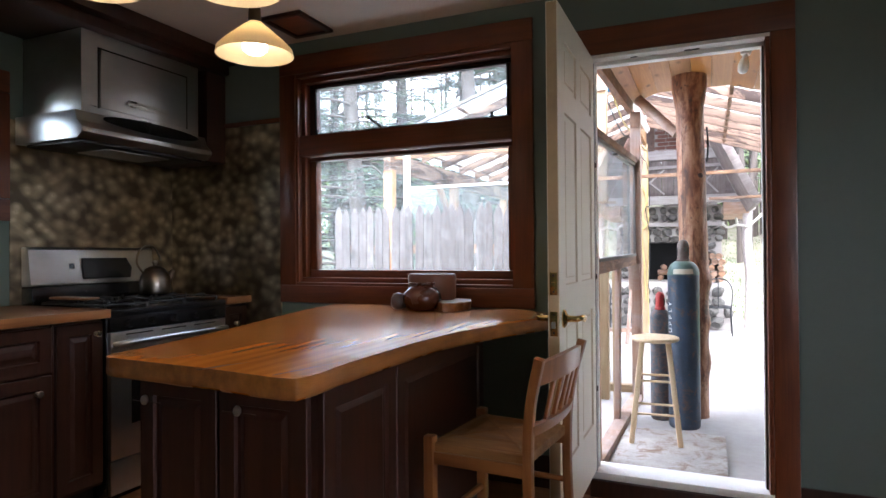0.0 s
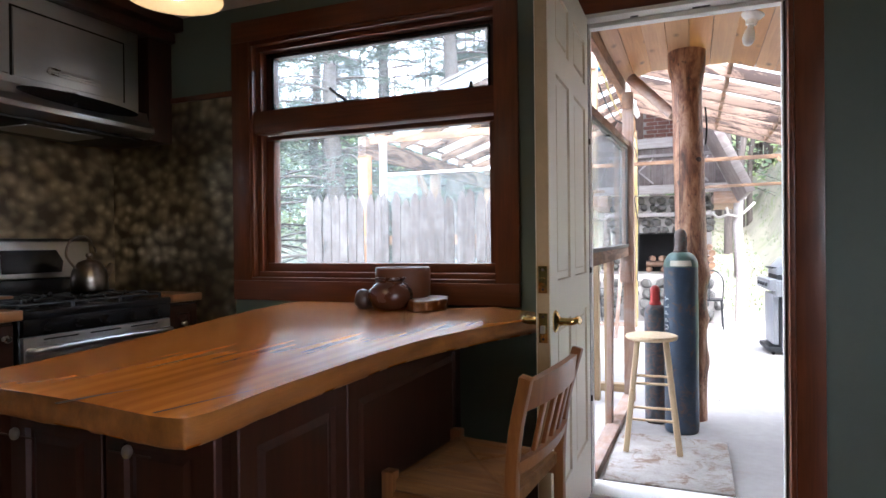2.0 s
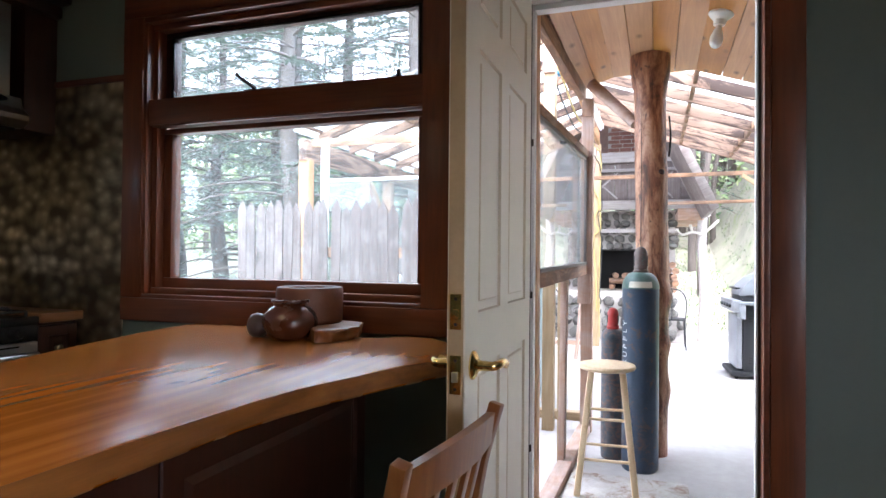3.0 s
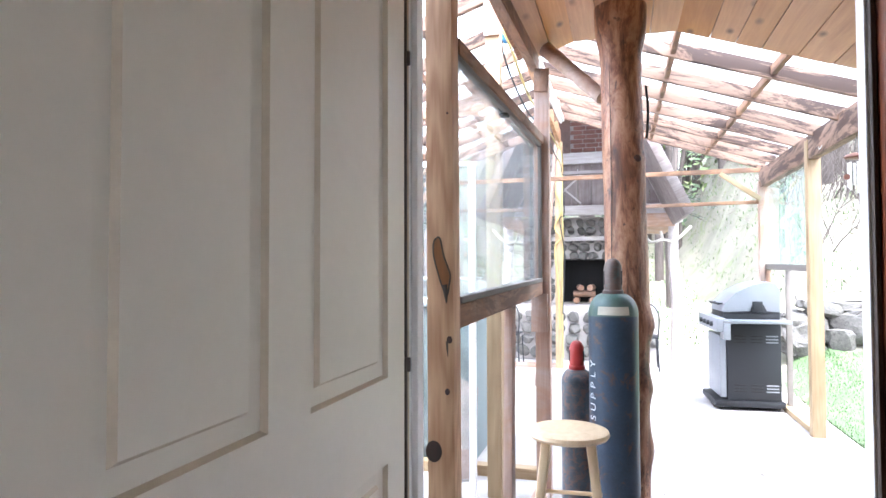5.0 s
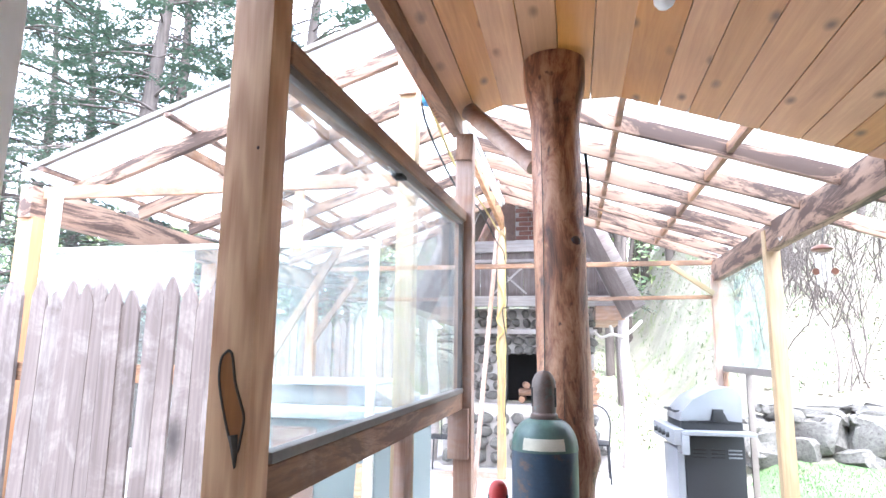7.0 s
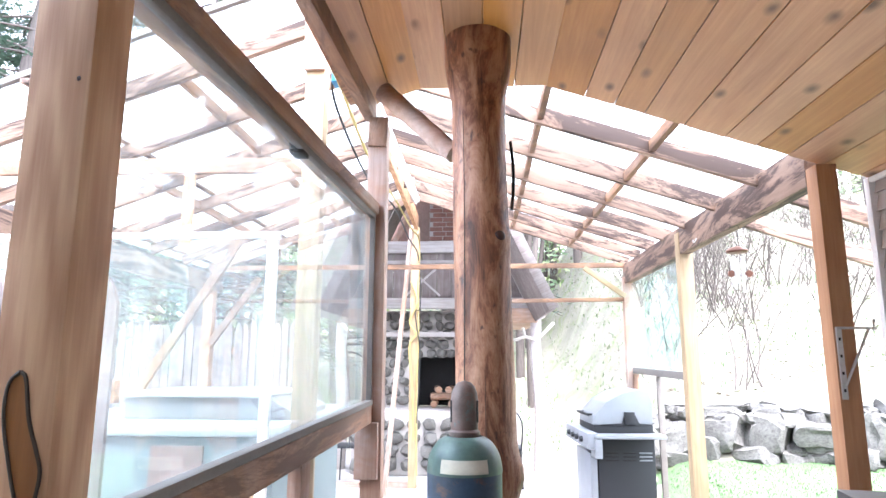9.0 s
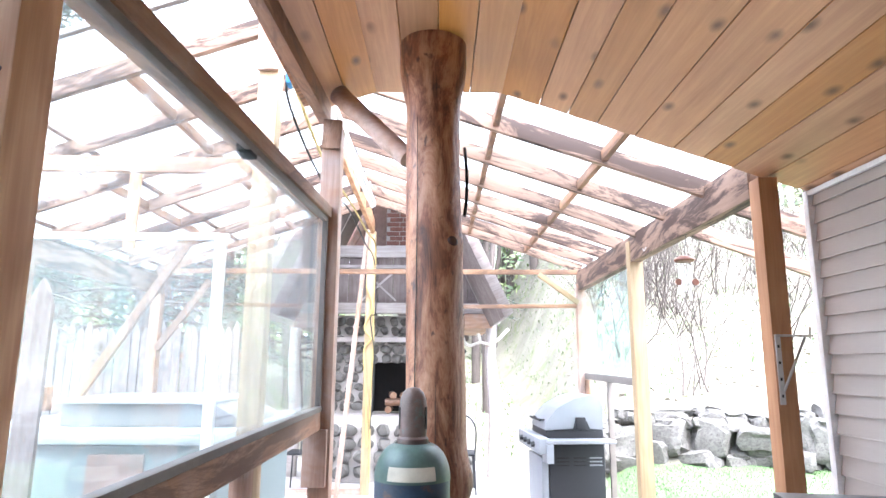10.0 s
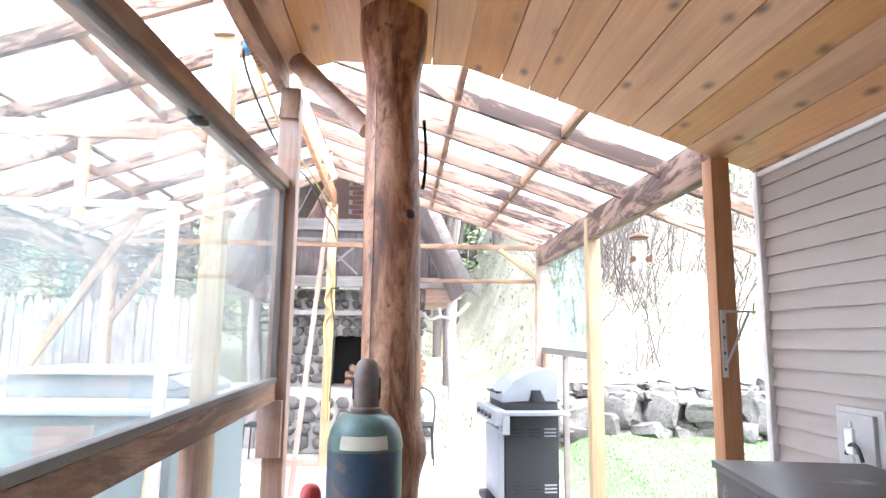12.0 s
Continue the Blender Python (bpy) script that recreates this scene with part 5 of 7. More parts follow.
def knob(at, direction, parent, mat=None):
    """A round pull; direction '-y' or '+x'."""
    turn = pose(0, 0, 0, 90, 0, 0) if direction == "-y" else pose(0, 0, 0, 0, 90, 0)
    part("knob", lathe([(0, 0), (0.011, 0), (0.008, 0.006), (0.007, 0.012), (0.014, 0.018), (0.016, 0.023), (0.012, 0.028), (0, 0.03)], 20), mat or M_NICKEL, parent, "round metal knob", Matrix.Translation(at) @ turn)


M_BRONZED = plain("dull_bronze", (0.1, 0.075, 0.06), 0.4, 0.8)
# island
isl = thing("island_cabinet", (-1.3, 2.0, 0), "dark wooden island cabinet with panelled doors", "cabinet")
IX0, IX1, IY0, IY1 = -1.62, -0.965, 1.37, 2.62
part("body", bx(IX0, IX1, IY0, IY1, 0.09, 0.852, 0.003), M_CAB, isl)
part("plinth", bx(IX0 + 0.05, IX1 - 0.05, IY0 + 0.05, IY1 - 0.05, 0, 0.092, 0), M_DARK, isl)
xm = (IX0 + IX1) / 2
for x0, x1 in ((IX0 + 0.02, xm - 0.005), (xm + 0.005, IX1 - 0.02)):
    d = cabinet_door("door", x0, x1, 0.12, 0.835, IY0 - 0.021, isl)
    xc = x0 + (0.03 if x0 < xm - 0.1 else 0.075)
    part("cup_pull", join(moved(lathe([(0.0, 0.0), (0.016, 0.001), (0.02, 0.008), (0.018, 0.016), (0.01, 0.02), (0, 0.021)], 18), pose(xc, IY0 - 0.022, 0.765, 90, 0, 0) @ Matrix.Diagonal((0.6, 0.75, 0.8, 1)))), M_NICKEL, d, "small satin metal pull")
    stick("bar", (xc - 0.06, IY0 - 0.024, 0.758), (xc + 0.06, IY0 - 0.024, 0.758), 0.004, 0.004, M_BRONZED, d)
for y0, y1 in ((IY0, 1.78), (1.785, IY1)):
    cabinet_door("side_panel", y0, y1, 0.1, 0.845, -IX1 - 0.02 - 0.001, isl, face="x")


def slab_top():
    """The live-edge slab: an outline through a few corners, with an uneven bark edge."""
    corner = [(-1.57, 1.21), (-1.2, 1.185), (-0.93, 1.155), (-0.865, 1.2), (-0.872, 1.4), (-0.868, 1.75), (-0.845, 2.05), (-0.76, 2.36), (-0.66, 2.62), (-0.64, 2.78), (-0.76, 2.92), (-0.93, 3.03), (-1.1, 2.93), (-1.3, 3.03), (-1.6, 3.055), (-1.96, 3.06), (-1.97, 2.8), (-1.88, 2.4), (-1.74, 1.9), (-1.64, 1.45), (-1.615, 1.25)]
    line = smooth_line([(x, y, 0) for x, y in corner + corner[:1]], 9)[:-1]
    c = Vector((-1.28, 2.1, 0))
    prof = [(0.03, 0.854), (0.01, 0.856), (0.001, 0.864), (0.0, 0.875), (0.001, 0.89), (0.003, 0.904), (0.007, 0.912), (0.014, 0.915)]
    bm = bmesh.new()
    n_ = len(line)
    normals = []
    for i in range(n_):
        t = (line[(i + 1) % n_] - line[i - 1]).normalized()
        normals.append(Vector((-t.y, t.x, 0)))
    if normals[0].dot(c - line[0]) < 0:
        normals = [-v for v in normals]
    rings = []
    for j, (inset, z) in enumerate(prof):
        ring = []
        for i, p in enumerate(line):
            rough = 0.009 + 0.008 * noise.noise(Vector((p.x * 5, p.y * 5, z * 14))) + 0.004 * noise.noise(Vector((p.x * 28, p.y * 28, z * 40)))
            k = 1.0 if 0 < j < 6 else 0.3
            q = p + normals[i] * (inset + k * rough)
            ring.append(bm.verts.new((q.x, q.y, z)))
        rings.append(ring)
    for a, b in zip(rings, rings[1:]):
        for i in range(n_):
            bm.faces.new((a[i], a[(i + 1) % n_], b[(i + 1) % n_], b[i]))
    bm.faces.new(rings[-1])
    bm.faces.new(rings[0])
    return bm


slab = part("island_slab", slab_top(), M_SLAB, smooth=50)
slab.data.materials.append(M_BARK)
for p in slab.data.polygons:
    if abs(p.normal.z) < 0.75:
        p.material_index = 1
tagged(slab, "varnished orange live-edge wooden slab top on the island", "counter")
M_CRACK = plain("dark_crack", (0.03, 0.012, 0.005), 0.7)
for (xa, ya), (xb, yb), w in (((-1.17, 1.155), (-1.12, 1.30), 0.009), ((-0.95, 1.17), (-0.88, 1.42), 0.004)):
    cr = bmesh.new()
    a, b = Vector((xa, ya, 0.9155)), Vector((xb, yb, 0.9155))
    s_ = Vector((-(b - a).y, (b - a).x, 0)).normalized() * w
    mid = (a + b) / 2 + s_ * 0.8
    cr.faces.new([cr.verts.new(p) for p in (a - s_, a + s_, mid + s_ * 0.6, b, mid - s_ * 0.6)])
    part("crack", cr, M_CRACK, slab, smooth=0)

# pots on the slab
M_POTD = plain("dark_glazed_clay", (0.075, 0.024, 0.013), 0.25, vary=0.3, scale=5)
M_POTB = plain("brown_clay_bowl", (0.15, 0.052, 0.024), 0.5, vary=0.25, scale=8, bump=0.2)
M_EGG = plain("polished_dark_stone", (0.07, 0.045, 0.04), 0.3, vary=0.4, scale=22)
M_SLICE = wood("brown_wood_slice", (0.1, 0.035, 0.012), (0.34, 0.16, 0.06), 0.5, axis=0, vary=0.4, bump=0.4)
T = 0.916


def rough_edge(bm, m):
    """Uneven bark round a cut piece of wood."""
    bmesh.ops.subdivide_edges(bm, edges=bm.edges[:], cuts=3, use_grid_fill=True)
    for v in bm.verts:
        if v.co.z > 0.001:
            k = noise.noise(v.co * 22)
            v.co.x *= 1 + 0.07 * k
            v.co.y *= 1 + 0.07 * k
    return moved(bm, m)


pot = part("clay_pot", moved(lathe([(0, 0), (0.06, 0), (0.078, 0.012), (0.096, 0.045), (0.098, 0.065), (0.09, 0.09), (0.07, 0.112), (0.058, 0.12), (0.06, 0.128), (0.068, 0.133), (0.067, 0.14), (0.058, 0.141), (0.05, 0.133), (0.05, 0.12), (0.08, 0.09), (0.085, 0.05), (0, 0.012)], 40), pose(-1.325, 2.78, T)), M_POTD)
tagged(pot, "round dark glazed clay pot on the slab", "pot")
slc = part("wood_slice", rough_edge(prism([(-0.15, -0.09), (0.0, -0.12), (0.07, -0.17), (0.12, -0.235), (0.165, -0.2), (0.19, -0.13), (0.2, -0.06), (0.15, 0.07), (0.04, 0.1), (-0.12, 0.09)], 0, 0.046, 0.01), pose(-1.30, 2.935, T)), M_SLICE)
slc.data.materials.append(M_BARK)
for p in slc.data.polygons:
    p.material_index = 1 if abs(p.normal.z) < 0.8 else 0
tagged(slc, "rough live-edge wood slice under the bowl", "wood slice")
bowl = part("round_bowl", moved(lathe([(0, 0), (0.118, 0), (0.125, 0.01), (0.126, 0.12), (0.122, 0.132), (0.112, 0.135), (0.104, 0.13), (0.102, 0.03), (0, 0.025)], 44), pose(-1.335, 2.925, T + 0.046)), M_POTB)
tagged(bowl, "brown straight-sided clay bowl on a wood slice", "bowl")
for x, y, s_ in ((-1.452, 2.765, 1.0), (-1.45, 2.85, 0.92)):
    egg = part("stone_egg", moved(lathe([(0, 0), (0.02, 0.003), (0.034, 0.018), (0.039, 0.04), (0.035, 0.064), (0.022, 0.083), (0, 0.09)], 24), pose(x, y, T) @ Matrix.Diagonal((s_, s_, s_, 1))), M_EGG)
    tagged(egg, "dark polished stone egg beside the pot", "stone egg", "stone eggs")

# chair
M_CHAIRX = wood("honey_chair_rails", (0.17, 0.056, 0.013), (0.29, 0.112, 0.03), 0.35, axis=0, coat=0.3, vary=0.1, bump=0.06)


def rush_seat():
    bm = bmesh.new()
    N = 84
    def half(v):
        return 0.19 + 0.015 * (1 - v)  # wider at the front
    rows = []
    for i in range(N + 1):
        row = []
        for j in range(N + 1):
            u, v = i / N * 2 - 1, j / N * 2 - 1
            d = 1 - max(abs(u), abs(v))
            z = 0.012 * min(1, d * 4) + 0.0022 * abs(math.sin(d * 62)) - 0.006 * max(0, 1 - abs(abs(u) - abs(v)) * 14) * min(1, d * 5)
            x = -0.145 + 0.335 * (u + 1) / 2
            row.append(bm.verts.new((x, v * half((u + 1) / 2) , 0.575 + z)))
        rows.append(row)
    for a, b in zip(rows, rows[1:]):
        for j in range(N):
            bm.faces.new((a[j], a[j + 1], b[j + 1], b[j]))
    rim = [e for e in bm.edges if e.is_boundary]
    ext = bmesh.ops.extrude_edge_only(bm, edges=rim)["geom"]
    low = [v for v in ext if isinstance(v, bmesh.types.BMVert)]
    for v in low:
        v.co.z = 0.545
    bmesh.ops.holes_fill(bm, edges=[e for e in bm.edges if e.is_boundary])
    return bm


ch = thing("chair", (0, 0, 0), "honey wooden counter chair with a woven rush seat", "chair")
part("seat", rush_seat(), M_RUSH, ch, "woven rush seat", smooth=30)
for s in (-1, 1):
    part("front_leg", moved(prism([(-0.018, -0.018), (0.018, -0.018), (0.018, 0.018), (-0.018, 0.018)], 0, 0.6, 0.005), pose(-0.146, 0.203 * s, 0)), M_CHAIRW, ch)
    back = tube(smooth_line([(0.235, 0.19 * s, 0), (0.2, 0.195 * s, 0.3), (0.195, 0.2 * s, 0.58), (0.21, 0.212 * s, 0.74), (0.245, 0.228 * s, 0.885)], 6), 0.021, 4)
    part("back_post", bevelled(back, 0.004), M_CHAIRW, ch, smooth=50)
    stick("side_rail", (-0.146, 0.203 * s, 0.53), (0.195, 0.197 * s, 0.53), 0.022, 0.04, M_CHAIRX, ch)
    for z in (0.22, 0.38):
        part("stretcher", tube([(-0.146, 0.203 * s, z), (0.203, 0.196 * s, z)], 0.011, 10), M_CHAIRX, ch)


def curved_rail(z0, z1, x, bow, thick, crest):
    pts = []
    bm = bmesh.new()
    rings = []
    for k in range(17):
        v = k / 16 * 2 - 1
        y = v * (0.2 + 0.1 * (z1 - 0.58))
        xx = x + bow * (1 - v * v)
        top = z1 + crest * (1 - v * v)
        rings.append([bm.verts.new(p) for p in ((xx - thick, y, z0), (xx + thick, y, z0), (xx + thick + 0.008, y, top), (xx - thick + 0.008, y, top))])
    for a, b in zip(rings, rings[1:]):
        for i in range(4):
            bm.faces.new((a[i], a[(i + 1) % 4], b[(i + 1) % 4], b[i]))
    bm.faces.new(rings[0])
    bm.faces.new(rings[-1])
    return bm


part("top_rail", curved_rail(0.80, 0.865, 0.225, 0.025, 0.01, 0.012), M_CHAIRW, ch)
part("low_rail", curved_rail(0.64, 0.675, 0.2, 0.022, 0.009, 0.0), M_CHAIRW, ch)
for y in (-0.1, -0.033, 0.033, 0.1):
    b_ = 1 - (y / 0.21) ** 2
    stick("slat", (0.2 + 0.022 * b_, y, 0.672), (0.229 + 0.025 * b_, y * 1.05, 0.806), 0.011, 0.026, M_CHAIRX, ch, up=(0, 1, 0))
part("stretcher", tube([(0.2, -0.195, 0.3), (0.2, 0.195, 0.3)], 0.011, 10), M_CHAIRX, ch)
part("stretcher", tube([(-0.146, -0.2, 0.3), (-0.146, 0.2, 0.3)], 0.013, 10), M_CHAIRX, ch)
ch.matrix_basis = pose(-0.69, 2.035, 0, 0, 0, -5)

# range along the west wall
rg = thing("range", (-3.0, 2.47, 0), "stainless gas range with black cooktop", "range")
RY0, RY1 = 2.085, 2.865
part("body", bx(-3.33, -2.7, RY0, RY1, 0.0, 0.9, 0.004), M_BLACK, rg)
part("cooktop", bx(-3.34, -2.67, RY0, RY1, 0.901, 0.935, 0.008), M_BLACK, rg, "black enamel cooktop")
part("control_panel", bx(-2.7, -2.672, RY0 + 0.005, RY1 - 0.005, 0.83, 0.9, 0.004), M_BLACK, rg)
for k in range(5):
    part("knob", moved(lathe([(0, 0), (0.022, 0), (0.02, 0.02), (0.015, 0.026), (0, 0.027)], 20), pose(-2.671, RY0 + 0.1 + 0.145 * k, 0.865, 0, 90, 0)), M_BLACK, rg, "black burner knob")
oven = part("oven_door", bx(-2.7, -2.672, RY0 + 0.005, RY1 - 0.005, 0.2, 0.825, 0.006), M_STEEL, rg, "stainless oven door")
for k in range(3):
    part("vent_slot", bx(-2.673, -2.67, RY0 + 0.09 + 0.22 * k, RY0 + 0.25 + 0.22 * k, 0.806, 0.813, 0), M_DARK, oven)
part("window", bx(-2.674, -2.669, RY0 + 0.12, RY1 - 0.12, 0.36, 0.66, 0.002), M_BLACK, oven)
part("handle", tube(smooth_line([(-2.675, RY0 + 0.03, 0.765), (-2.63, RY0 + 0.05, 0.77), (-2.618, RY0 + 0.2, 0.775), (-2.615, 2.475, 0.777), (-2.618, RY1 - 0.2, 0.775), (-2.63, RY1 - 0.05, 0.77), (-2.675, RY1 - 0.03, 0.765)], 5), 0.016, 12), M_STEEL, oven, "bowed stainless handle")
part("drawer", bx(-2.7, -2.675, RY0 + 0.005, RY1 - 0.005, 0.03, 0.195, 0.005), M_STEEL, rg)
guard = part("backguard", moved(prism([(-3.34, 1.04), (-3.262, 1.045), (-3.285, 1.235), (-3.3, 1.25), (-3.34, 1.25)], RY0, RY1, 0.004), Matrix(((1, 0, 0, 0), (0, 0, 1, 0), (0, 1, 0, 0), (0, 0, 0, 1)))), M_STEEL, rg, "brushed stainless control guard")
part("guard_base", bx(-3.34, -3.25, RY0, RY1, 0.936, 1.038, 0.003), M_BLACK, rg)
tilt = pose(-3.268, 0, 1.13, 0, -7, 0)
part("display", moved(prism([(RY0 + 0.29, -0.06), (RY0 + 0.6, -0.06), (RY0 + 0.615, 0.0), (RY0 + 0.58, 0.06), (RY0 + 0.29, 0.06)], 0.0, 0.004, 0.001), tilt @ Matrix(((0, 0, 1, 0), (1, 0, 0, 0), (0, 1, 0, 0), (0, 0, 0, 1)))), M_BLACK, guard, "black control display")
part("badge", moved(bx(0, 0.003, RY0 + 0.215, RY0 + 0.245, 0.0, 0.03, 0), tilt), M_BLACK, guard)


def grate(y0):
    """A cast-iron grate with crossing fingers."""
    bms = [tube([(-3.2, y0, 0.955), (-2.73, y0, 0.955)], 0.006, 6), tube([(-3.2, y0 + 0.24, 0.955), (-2.73, y0 + 0.24, 0.955)], 0.006, 6)]
    for x in (-3.2, -2.965, -2.73):
        bms.append(tube([(x, y0, 0.955), (x, y0 + 0.24, 0.955)], 0.006, 6))
    for cx in (-3.08, -2.85):
        for a in (45, 135, 225, 315):
            ca, sa = math.cos(radians(a)), math.sin(radians(a))
            bms.append(tube(smooth_line([(cx + 0.03 * ca, y0 + 0.12 + 0.03 * sa, 0.962), (cx + 0.09 * ca, y0 + 0.12 + 0.09 * sa, 0.972), (cx + 0.12 * ca, y0 + 0.12 + 0.115 * sa, 0.955)], 4), 0.006, 6))
        bms.append(moved(lathe([(0, 0.936), (0.04, 0.936), (0.045, 0.945), (0.03, 0.952), (0, 0.953)], 20), pose(cx, y0 + 0.12, 0)))
    for x in (-3.2, -2.73):
        for y in (y0, y0 + 0.24):
            bms.append(tube([(x, y, 0.935), (x, y, 0.955)], 0.007, 6))
    return join(*bms)


for k in range(3):
    part("grate", grate(RY0 + 0.02 + 0.25 * k), M_IRON, rg, "black cast-iron grate")

M_KETTLE = plain("dull_metal_kettle", (0.3, 0.26, 0.22), 0.32, 1.0, vary=0.3, scale=14)
kt = thing("kettle", (-3.08, 2.71, 0.972), "dull metal kettle with a hoop handle on the range", "kettle")
KM = pose(-3.08, 2.71, 0.972)
part("body", lathe([(0, 0), (0.085, 0), (0.09, 0.01), (0.088, 0.07), (0.08, 0.11), (0.064, 0.135), (0.06, 0.14), (0, 0.14)], 36), M_KETTLE, kt, m=KM)
part("lid", lathe([(0, 0.14), (0.06, 0.14), (0.055, 0.15), (0.03, 0.163), (0.012, 0.167), (0.01, 0.175), (0.018, 0.185), (0.014, 0.198), (0, 0.2)], 28), M_KETTLE, kt, m=KM)
part("handle", tube(smooth_line([(0, -0.08, 0.12), (0, -0.13, 0.19), (0, -0.1, 0.27), (0, -0.02, 0.285), (0, 0.03, 0.23), (0, 0.04, 0.2)], 6), 0.006, 8), M_KETTLE, kt, m=KM)
part("spout", tube(smooth_line([(0, 0.075, 0.06), (0, 0.11, 0.09), (0, 0.125, 0.125), (0, 0.135, 0.135)], 4), [0.022] * 4 + [0.018] * 4 + [0.014] * 5, 12), M_KETTLE, kt, m=KM)
sb = part("spoon_rest", bx(-3.12, -2.86, RY0 + 0.0, RY0 + 0.09, 0.98, 0.992, 0.004), M_BUTCHER)
tagged(sb, "small wooden board lying on the grate", "board")

# range hood
hd = thing("range_hood", (-3.1, 2.48, 1.78), "brushed stainless range hood with a panelled chimney box", "range hood")
upper = part("upper_box", bx(-3.348, -2.89, 2.1, 2.87, 1.935, 2.355, 0.004), M_STEEL, hd)
part("panel_frame", join(bx(-2.891, -2.886, 2.19, 2.2, 1.965, 2.28, 0), bx(-2.891, -2.886, 2.2, 2.77, 2.272, 2.28, 0), bx(-2.891, -2.886, 2.77, 2.78, 1.965, 2.28, 0)), M_DARK, upper)
pn = part("panel", bx(-2.89, -2.882, 2.203, 2.768, 1.968, 2.27, 0.002), M_STEEL, upper)
part("handle", join(tube(smooth_line([(-2.884, 2.36, 2.02), (-2.86, 2.37, 2.02), (-2.86, 2.6, 2.02), (-2.884, 2.61, 2.02)], 3), 0.007, 8), bx(-2.868, -2.86, 2.35, 2.62, 2.004, 2.04, 0.004)), M_NICKEL, pn, "broad satin steel handle")
vis = part("visor", moved(prism([(-3.348, 1.79), (-2.87, 1.79), (-2.83, 1.82), (-2.83, 1.845), (-2.87, 1.88), (-2.885, 1.934), (-3.348, 1.934)], 2.06, 2.92, 0.004), Matrix(((1, 0, 0, 0), (0, 0, 1, 0), (0, 1, 0, 0), (0, 0, 0, 1)))), M_STEEL, hd, "stainless visor")
part("oval_strip", moved(lathe([(0, -0.004), (1.0, -0.004), (1.0, 0.004), (0, 0.006)], 40), pose(-2.862, 2.52, 1.91, 0, 74, 0) @ Matrix.Diagonal((0.034, 0.32, 1, 1))), M_BLACK, vis, "black oval control strip")
part("underside", bx(-3.3, -2.88, 2.09, 2.89, 1.776, 1.7895, 0.003), M_IRON, vis)
part("filter", bx(-3.2, -2.95, 2.3, 2.7, 1.77, 1.7758, 0.002), M_STEEL, vis)
sof = thing("upper_cabinet", (-3.1, 2.4, 2.36), "dark wooden cabinet trim round the range hood", "cabinet")
part("soffit", bx(-3.349, -2.78, 1.0, 3.088, 2.42, 2.498, 0.01), M_CAB, sof)
part("crown", bx(-3.349, -2.84, 1.0, 3.088, 2.36, 2.419, 0.012), M_CAB, sof)
part("side_panel", bx(-3.349, -2.875, 2.925, 3.087, 1.79, 2.359, 0.004), M_CAB, sof)

bs1 = part("backsplash", bx(-3.3495, -3.3445, 2.031, 3.089, 0.9, 1.92, 0), M_SWIRL)
tagged(bs1, "swirl-brushed steel sheet behind the range", "backsplash", kind="structure")
bs2 = part("backsplash", bx(-3.344, -2.432, WY0 - 0.006, WY0 - 0.001, 0.55, 2.02, 0), M_SWIRL)
tagged(bs2, "swirl-brushed steel sheet beside the window", "backsplash", kind="structure")
bt = part("backsplash_cap", bx(-2.873, -2.432, WY0 - 0.018, WY0 - 0.0005, 2.021, 2.05, 0.003), M_TRIM)
tagged(bt, "dark wooden cap strip above the steel sheet", "trim", kind="structure")

# base cabinets
def base_cabinet(y0, y1, label, fronts):
    c = thing("base_cabinet", (-3.0, (y0 + y1) / 2, 0), label, "cabinet", "base cabinets")
    part("body", bx(-3.345, -2.72, y0, y1, 0.09, 0.9, 0.002), M_CAB, c)
    part("plinth", bx(-3.345, -2.78, y0, y1, 0, 0.089, 0), M_DARK, c)
    for z0, z1, ky, kz in fronts:
        d = cabinet_door("drawer" if z1 - z0 < 0.3 else "door", y0 + 0.008, y1 - 0.008, z0, z1, 2.698, c, face="x")
        knob((-2.698, ky, kz), "+x", d)
    return c


base_cabinet(1.83, 2.075, "narrow dark wooden cabinet with one panelled door", [(0.11, 0.885, 2.03, 0.83)])
base_cabinet(1.22, 1.825, "dark wooden cabinet with a drawer above a door", [(0.68, 0.885, 1.52, 0.78), (0.11, 0.67, 1.75, 0.6)])
base_cabinet(0.6, 1.215, "dark wooden cabinet with a drawer above a door", [(0.68, 0.885, 0.9, 0.78), (0.11, 0.67, 1.1, 0.6)])
base_cabinet(2.872, 3.083, "narrow dark wooden corner cabinet beside the range", [(0.68, 0.885, 2.97, 0.78), (0.11, 0.67, 2.9, 0.6)])
ct = part("counter", bx(-3.343, -2.655, 0.6, 2.08, 0.902, 0.945, 0.006), M_BUTCHER)
tagged(ct, "orange butcher-block counter beside the range", "counter")
ct2 = part("counter", bx(-3.343, -2.665, 2.87, 3.082, 0.902, 0.945, 0.006), M_BUTCHER)
tagged(ct2, "short butcher-block counter in the corner", "counter")
sheet = part("paper_sheet", bx(-2.95, -2.75, 1.4, 1.6, 0.9455, 0.947, 0), M_LABEL)
tagged(sheet, "pale sheet lying on the counter", "paper")

